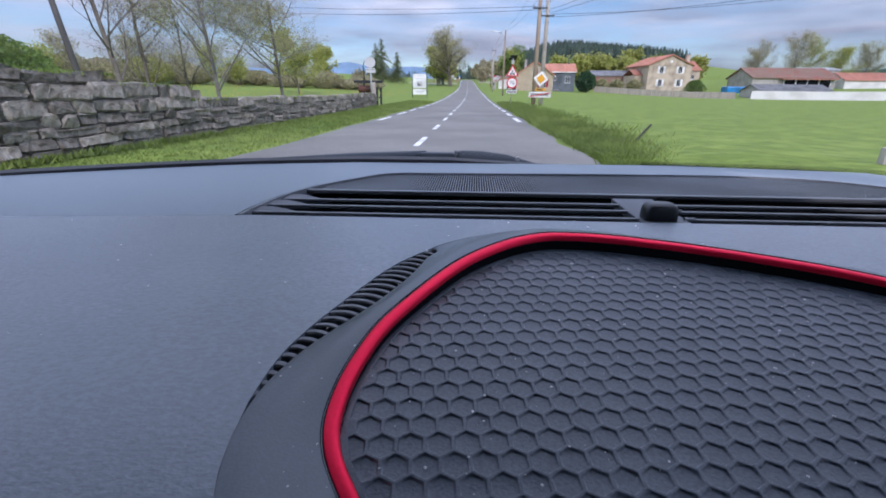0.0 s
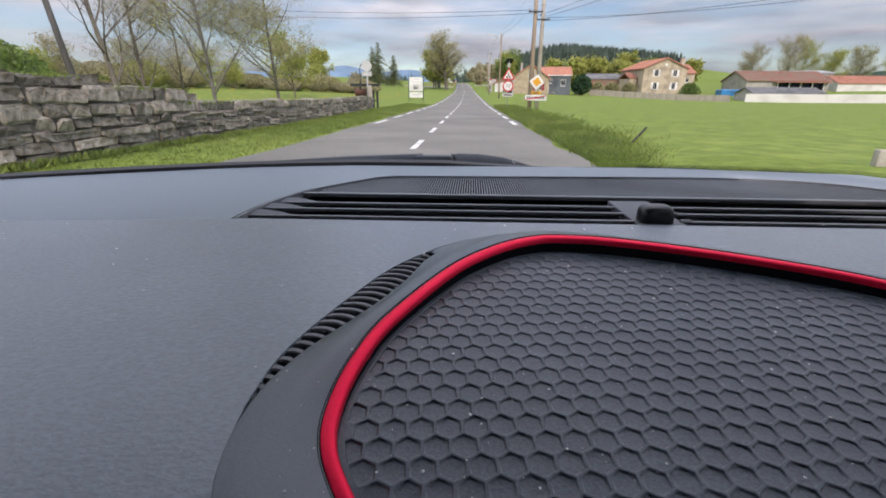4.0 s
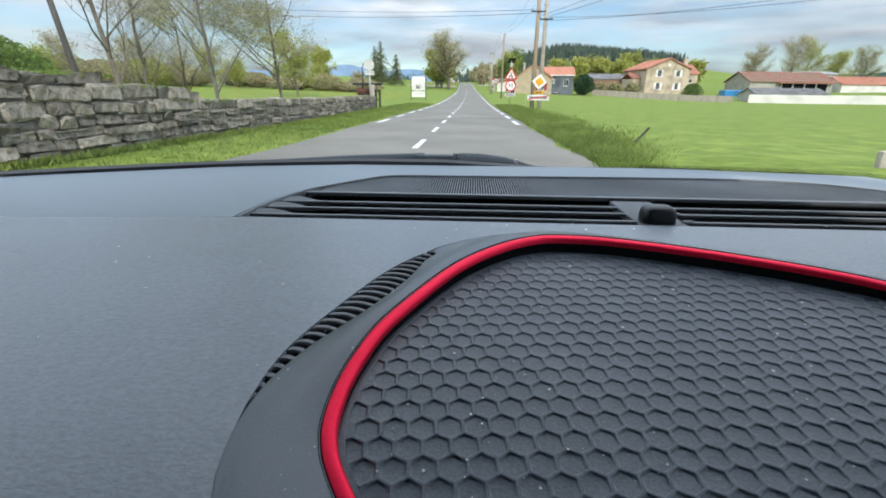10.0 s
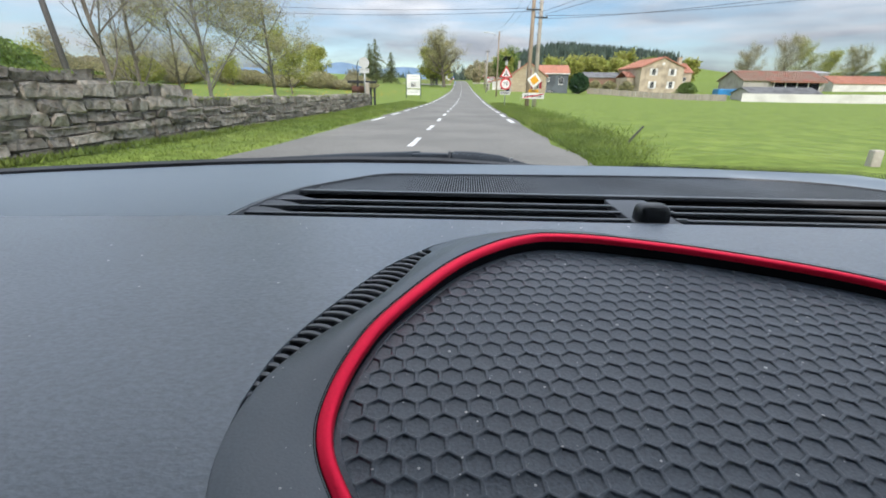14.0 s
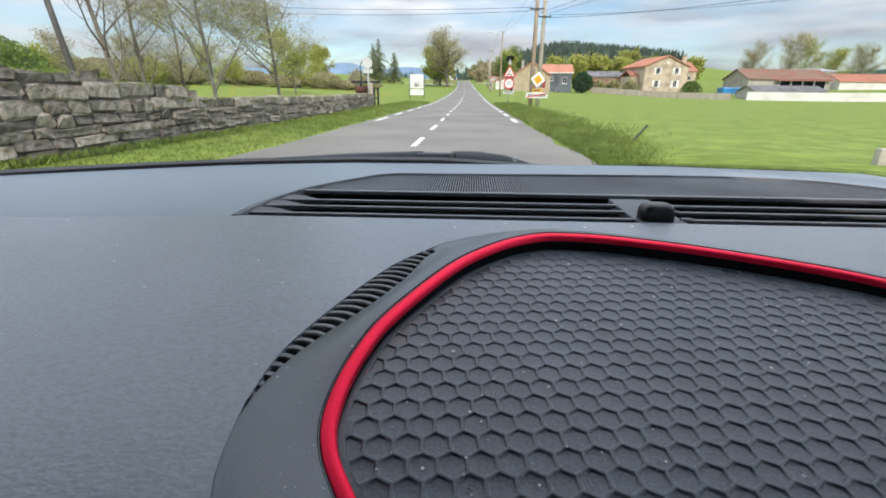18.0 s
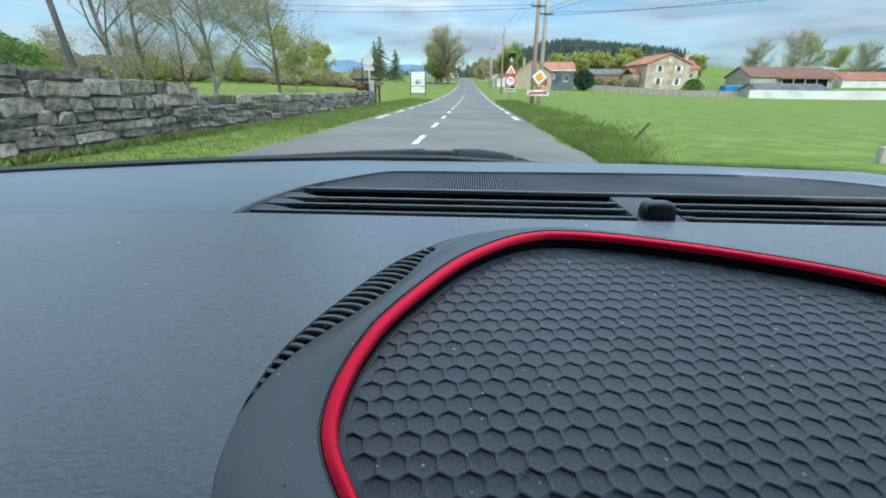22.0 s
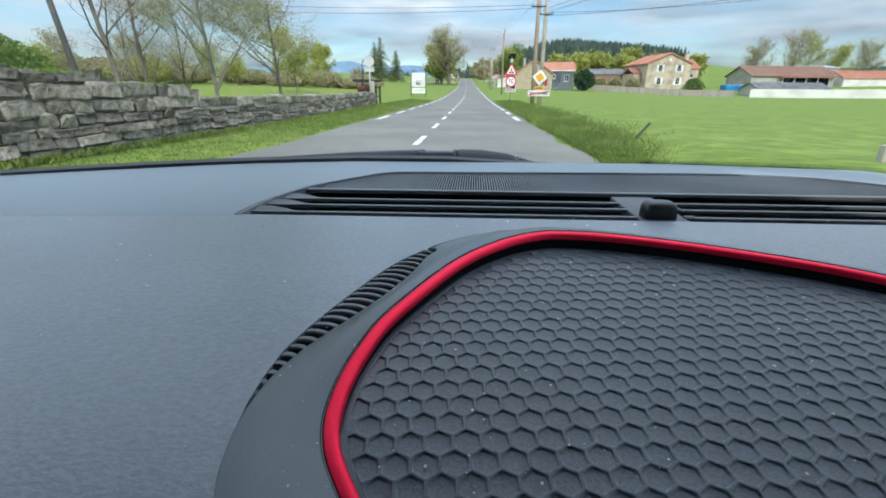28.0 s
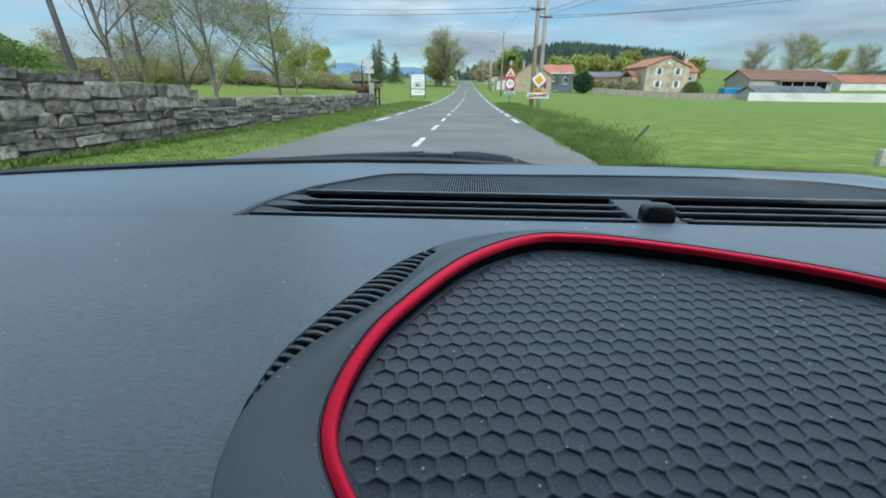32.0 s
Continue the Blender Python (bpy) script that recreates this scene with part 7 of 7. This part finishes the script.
block_wall("wall_rendered_right", 4.2, -162, -150, 2.2, "tall weathered rendered wall on the street's right", 8, RENDER_CREAM, 0.55, (1.5, 2.0))
s30 = thing("speed_limit_sign", at_ground(3.6, -146, 0), "round 30 limit sign on a dark pole", "road sign")
post(s30, 4.6, 0.06, 0, DARK_METAL)
ring_sign(s30, 2.3, 0.36, "30")
kiosk = thing("transformer_box", at_ground(6.4, -141), "green-grey transformer cabinet in tall grass", "cabinet")
boxed("cabinet_body", 0, 2.2, 0, 1.6, -0.1, 1.6, GREEN_METAL, kiosk, 0.03)
boxed("cabinet_lid", -0.1, 2.3, -0.1, 1.7, 1.602, 1.72, SIGN_BACK, kiosk, 0.03)
boxed("cabinet_door", 0.15, 1.05, -0.03, -0.002, 0.05, 1.45, GREEN_METAL, kiosk, 0.01)
boxed("cabinet_door", 1.15, 2.05, -0.03, -0.002, 0.05, 1.45, GREEN_METAL, kiosk, 0.01)
street_lamp(4.6, -104, 8.5, STEEL, "tall grey steel street lamp in the meadow")

gate = thing("black_gate", at_ground(-5.6, -110, 90), "black sheet metal double gate in the wall", "gate")
for k in range(2):
    leaf = boxed("gate_leaf", 0.02 + 1.6 * k, 1.58 + 1.6 * k, -0.03, 0.03, 0.05, 1.9, DARK_METAL, gate, 0.01)
    boxed("brace", 0.1 + 1.6 * k, 1.5 + 1.6 * k, -0.05, -0.031, 0.9, 1.0, BLACK, leaf)
stone_wall_hi = block_wall("wall_dry_left", -5.7, -106, -84, 2.3, "tall dry stone wall with a mossy top", 9, STONE, 0.24, (0.3, 0.42, 0.6), rough=0.02)
village_house("end_house", -7.5, -95, 90, 12, 8, 5.5, 8.0, STONE, "plain grey stone house at the village edge", ((4, 2.6),))
for k, (x, y) in enumerate(((-5.2, -84), (-5.0, -80))):
    s = thing("road_sign_back", at_ground(x, y, 4), "grey back of a road sign on a leaning post", "road sign", "sign backs at the village edge")
    post(s, 3.2, 0.04)
    boxed("sign_panel", -0.5, 0.5, -0.05, -0.03, 2.1, 3.1, SIGN_BACK, s, 0.01)
conifer(-12, -72, 13, 7, "dark spruce above the low wall at the village edge", 411)
conifer(-13, -46, 12, 7.5, "broad dark spruce behind the dry stone wall", 412)
conifer(-15, -40, 13, 7.5, "tall dark spruce behind the dry stone wall", 413)
bush(-10, -62, 5, 3.2, "yellow-green hedge bush behind the low wall", 414, LEAF_SPRING, 2400, 0.12)
block_wall("wall_low_left", -6.3, -74, 2.6, 1.15, "low dry stone wall with irregular granite stones", 11, STONE, 0.23, (0.3, 0.45, 0.6), rough=0.025)
for k, (x, y) in enumerate(((6.2, -18), (7.6, -22))):
    round_pole(x, y, 9.0, 0.17, 0.12, CONC_POLE if k else WOOD_POLE, "tall utility pole in the meadow beside the road")
grass("village_verge_grass", 4000, lambda r: ((2.4 + r.random() * 5) if r.random() < 0.6 else (-4.3 - r.random() * 1.2), -140 + 140 * r.random()), 0.25, 12, "tall grass along the road past the village")


# ---- more along the road ----
CAR_DARK = material("dark_car_paint", (0.03, 0.034, 0.04), 0.3, metal=0.4, vary=0.06, big=1, fine=40, bump=0, coat=0.7)
CAR_SILVER = material("silver_car_paint", (0.42, 0.44, 0.46), 0.32, metal=0.6, vary=0.06, big=1, fine=40, bump=0, coat=0.7)
SOIL = material("ploughed_soil", (0.22, 0.135, 0.08), 0.95, vary=0.35, big=0.4, fine=6, bump=0.9, depth=0.08, second=(0.17, 0.105, 0.065), stretch=(0.4, 3, 1))


def hatchback(x, y, turn, paint, label):
    """A small five-door car; its nose points to -y before it is turned."""
    s = thing("parked_car", at_ground(x, y, turn) @ pose(0, 0, 0.06), label, "car", "cars beside the road")
    # body: cross-sections from nose to tail
    bm, rings = bmesh.new(), []
    for yy, half, low, belt in ((-1.95, 0.62, 0.34, 0.58), (-1.82, 0.76, 0.24, 0.70), (-1.2, 0.84, 0.20, 0.84), (-0.75, 0.86, 0.20, 0.92), (0.4, 0.87, 0.20, 0.95), (1.4, 0.85, 0.22, 0.98), (1.85, 0.78, 0.28, 0.94), (1.95, 0.70, 0.36, 0.80)):
        sec = [(-half * 0.9, low), (-half, low + 0.14), (-half, belt - 0.10), (-half * 0.93, belt), (-half * 0.5, belt + 0.02), (half * 0.5, belt + 0.02), (half * 0.93, belt), (half, belt - 0.10), (half, low + 0.14), (half * 0.9, low)]
        rings.append([bm.verts.new((px, yy, pz)) for px, pz in sec])
    for a, b in zip(rings, rings[1:]):
        for k in range(len(a)):
            j = (k + 1) % len(a)
            bm.faces.new((a[k], a[j], b[j], b[k]))
    bm.faces.new(rings[0])
    bm.faces.new(rings[-1])
    bmesh.ops.recalc_face_normals(bm, faces=bm.faces[:])
    part("body", bm, paint, s, smooth=True)
    # glass house and roof
    bm = bmesh.new()
    base = [bm.verts.new(p) for p in ((-0.78, -0.80, 0.90), (0.78, -0.80, 0.90), (0.78, 1.78, 0.93), (-0.78, 1.78, 0.93))]
    top = [bm.verts.new(p) for p in ((-0.60, -0.05, 1.40), (0.60, -0.05, 1.40), (0.60, 1.40, 1.40), (-0.60, 1.40, 1.40))]
    for k in range(4):
        bm.faces.new((base[k], base[(k + 1) % 4], top[(k + 1) % 4], top[k]))
    part("windows", bm, GLASS_DARK, s, "dark glass")
    boxed("roof", -0.63, 0.63, -0.12, 1.48, 1.392, 1.46, paint, s, 0.03)
    for sx in (-1, 1):
        for y0, y1 in ((-0.78, -0.02), (1.76, 1.42)):
            bm = bmesh.new()
            tube(bm, [(sx * 0.785, y0, 0.92), (sx * 0.61, y1, 1.41)], [0.04, 0.04], 6)
            part("pillar", bm, paint, s)
        bm = bmesh.new()
        tube(bm, [(sx * 0.79, 0.55, 0.94), (sx * 0.62, 0.55, 1.41)], [0.035, 0.035], 6)
        part("pillar", bm, paint, s)
        boxed("headlight", min(sx * 0.40, sx * 0.72), max(sx * 0.40, sx * 0.72), -1.93, -1.80, 0.58, 0.70, WHITE, s, 0.03, "clear headlight")
        boxed("tail_light", min(sx * 0.52, sx * 0.76), max(sx * 0.52, sx * 0.76), 1.84, 1.95, 0.68, 0.92, SIGN_RED, s, 0.02, "red tail light")
        boxed("wing_mirror", min(sx * 0.87, sx * 1.02), max(sx * 0.87, sx * 1.02), -0.62, -0.50, 0.92, 1.06, paint, s, 0.03)
        for yy in (-1.22, 1.22):
            bm = bmesh.new()
            tube(bm, [(sx * 0.68, yy, 0.27), (sx * 0.72, yy, 0.27), (sx * 0.87, yy, 0.27), (sx * 0.89, yy, 0.27)], [0.29, 0.31, 0.31, 0.28], 24)
            w = part("wheel", bm, TYRE, s, "black tyre")
            bm = bmesh.new()
            tube(bm, [(sx * 0.86, yy, 0.27), (sx * 0.895, yy, 0.27)], [0.20, 0.18], 18)
            part("rim", bm, STEEL, w)
    boxed("grille", -0.5, 0.5, -1.965, -1.90, 0.36, 0.52, BLACK, s, 0.02)
    boxed("plate_bar", -0.26, 0.26, -1.985, -1.967, 0.40, 0.50, WHITE, s)
    return s


hatchback(-2.75, -176.0, 0, CAR_DARK, "dark grey hatchback with its headlights towards the village")
hatchback(9.2, 129.6, 176, CAR_DARK, "dark hatchback standing between the garage and the garden gate")
hatchback(16.8, -213.5, 80, CAR_SILVER, "silver car standing behind the apple tree")


def board_back(x, y):
    s = thing("notice_board_back", at_ground(x, y, -6), "white back of a tall framed notice board in the grass", "sign board")
    for px in (-0.85, 0.85):
        boxed("board_post", px - 0.05, px + 0.05, -0.04, 0.04, 0, 2.75, SIGN_BACK, s, 0.01)
    for z0, z1 in ((0.75, 1.35), (1.40, 2.0), (2.05, 2.65)):
        boxed("panel", -0.79, 0.79, -0.02, 0.02, z0, z1, WHITE, s, 0.005)
    for z in (1.375, 2.025, 2.69):
        boxed("crossbar", -0.79, 0.79, -0.045, -0.022, z - 0.022, z + 0.022, SIGN_BACK, s)
    return s


board_back(4.9, -140.5)


def lantern_mast(x, y, height, label):
    """A plain mast with a short flat lamp head."""
    s = thing("street_lamp", at_ground(x, y), label, "street lamp", "street lamps")
    bm = bmesh.new()
    tube(bm, [(0, 0, 0), (0, 0, height * 0.5), (0, 0, height)], [0.09, 0.07, 0.05], 10)
    part("mast", bm, DARK_METAL, s, smooth=True)
    boxed("lamp_head", -0.75, 0.06, -0.14, 0.14, height - 0.02, height + 0.10, SIGN_BACK, s, 0.03)
    boxed("base_collar", -0.14, 0.14, -0.14, 0.14, 0, 0.22, DARK_METAL, s, 0.02)
    return s


lantern_mast(4.1, -156.5, 7.5, "slim dark street lamp at the end of the house row")
lantern_mast(4.0, -119.5, 7.5, "slim dark street lamp in the meadow edge")


def iron_railing(x, y0, y1, label):
    s = thing("iron_railing", pose(0, 0, 0), label, "railing", kind="structure")
    z = ground_z(x, y0)
    boxed("plinth_wall", x - 0.15, x + 0.15, y0, y1, z - 0.2, z + 0.55, CONCRETE, s, 0.02)
    for h in (0.68, 1.62):
        boxed("rail", x - 0.02, x + 0.02, y0, y1, z + h, z + h + 0.04, WHITE, s)
    n = int((y1 - y0) / 0.14)
    bar = mesh_of("bar", box(bmesh.new(), -0.011, 0.011, -0.011, 0.011, 0.55, 1.78), WHITE)
    for k in range(n):
        ob = new("bar", bar)
        ob.parent, ob.location = s, (x, y0 + (k + 0.5) * (y1 - y0) / n, z)
    return s


iron_railing(-8.2, -170.0, -160.6, "white iron railing on a low wall beside the gate pillars")
tagged(sheet_on_ground("path_3", 2.0, 62, -64, -57, ASPHALT_DARK, "dark asphalt side road leading off across the meadow", "road"), kind="structure")
tagged(sheet_on_ground("field_1", 9, 60, -88, -68, SOIL, "brown ploughed field beside the side road", "field"), kind="structure")


def direction_sign(x, y, turn, label, mat, w=1.5):
    s = thing("direction_sign", at_ground(x, y, turn), label, "road sign", "signs at the junction")
    for px in (-w * 0.28, w * 0.28):
        post(s, 2.9, 0.035, px)
    boxed("upper_panel", -w / 2, w / 2, -0.05, -0.036, 2.35, 2.85, mat, s, 0.004)
    boxed("lower_panel", -w / 2, w / 2, -0.05, -0.036, 1.85, 2.28, WHITE, s, 0.004)
    for k, z in enumerate((2.02, 2.5, 2.68)):
        boxed("bar", -w * 0.38, w * (0.2 + 0.06 * k), -0.056, -0.052, z, z + 0.09, SIGN_BLACK if k == 0 else WHITE, s)
    return s


direction_sign(6.0, -54, 0, "green and white direction sign on two posts at the junction", GREEN_METAL)
direction_sign(9.5, -55.5, -10, "white direction sign on two posts at the junction", SIGN_BACK, 1.2)
sign70 = thing("speed_limit_sign", at_ground(18, -56, -40), "round red-rimmed limit sign beside the side road", "road sign")
post(sign70, 2.5)
ring_sign(sign70, 2.1, 0.36, "70")
plaque = thing("white_plaque", at_ground(-5.6, -73, 60), "small blank white board leaning on the low wall", "board")
boxed("plaque_panel", -0.35, 0.35, -0.02, 0.02, 0, 0.75, WHITE, plaque, 0.01, "", pose(0, 0, 0, -8, 0, 0))


def shaped_back(x, y, sides, label, plates=0):
    s = thing("road_sign_back", at_ground(x, y, 6), label, "road sign", "sign backs at the side track")
    post(s, 3.0, 0.04)
    bm = disc(bmesh.new(), 0.45, 0.04, sides, 0.01, 0, 2.65)
    bmesh.ops.rotate(bm, cent=(0, 0, 2.65), matrix=Matrix.Rotation(radians(22.5 if sides == 8 else -30), 3, "Y"), verts=bm.verts[:])
    part("sign_panel", bm, SIGN_BACK, s)
    for k in range(plates):
        boxed("plate", -0.4, 0.4, 0.04, 0.052, 1.75 + 0.2 * k, 1.92 + 0.2 * k, SIGN_BACK, s, 0.003)
    return s


shaped_back(-9.8, 196.5, 8, "grey back of an octagonal stop sign with two plates", 2)
shaped_back(-14.5, 198.5, 3, "grey back of a triangular road sign")
panel = thing("picnic_map_board", at_ground(-10.4, 228, 30), "white map panel on a wooden frame behind the rail fence", "sign board")
for px in (-0.7, 0.7):
    boxed("board_post", px - 0.06, px + 0.06, -0.05, 0.05, -0.1, 1.5, FENCE_WOOD, panel, 0.01)
boxed("map_panel", -0.64, 0.64, -0.03, 0.03, 0.75, 1.4, WHITE, panel, 0.01)
hotel = thing("insect_house", at_ground(9.3, 193.5, -15), "small wooden insect house with a pitched roof before the plank fence", "insect house")
part("box", prism(bmesh.new(), [(-0.4, 0.7), (0.4, 0.7), (0.4, 1.35), (0, 1.65), (-0.4, 1.35)], -0.15, 0.15), FENCE_WOOD, hotel)
for sx in (-1, 1):
    boxed("roof_board", -0.32, 0.32, -0.24, 0.24, 0, 0.03, WOOD_POLE, hotel, 0, "", pose(sx * 0.23, 0, 1.55, 0, sx * 37, 0))
    boxed("leg", sx * 0.36 - 0.04, sx * 0.36 + 0.04, -0.06, 0.06, 0, 0.7, WOOD_POLE, hotel)
plate = thing("blue_route_plate", at_ground(5.6, 192.4, -10), "small blue plate with a red stroke standing at the verge", "road sign")
boxed("plate_panel", -0.3, 0.3, -0.03, 0.0, 0.1, 0.75, WHITE, plate, 0.01)
boxed("blue_face", -0.25, 0.25, -0.04, -0.031, 0.15, 0.70, SIGN_BLUE, plate)
boxed("red_stroke", -0.32, 0.32, -0.05, -0.041, -0.03, 0.03, SIGN_RED, plate, 0, "", pose(0, 0, 0.42, 0, -45, 0))
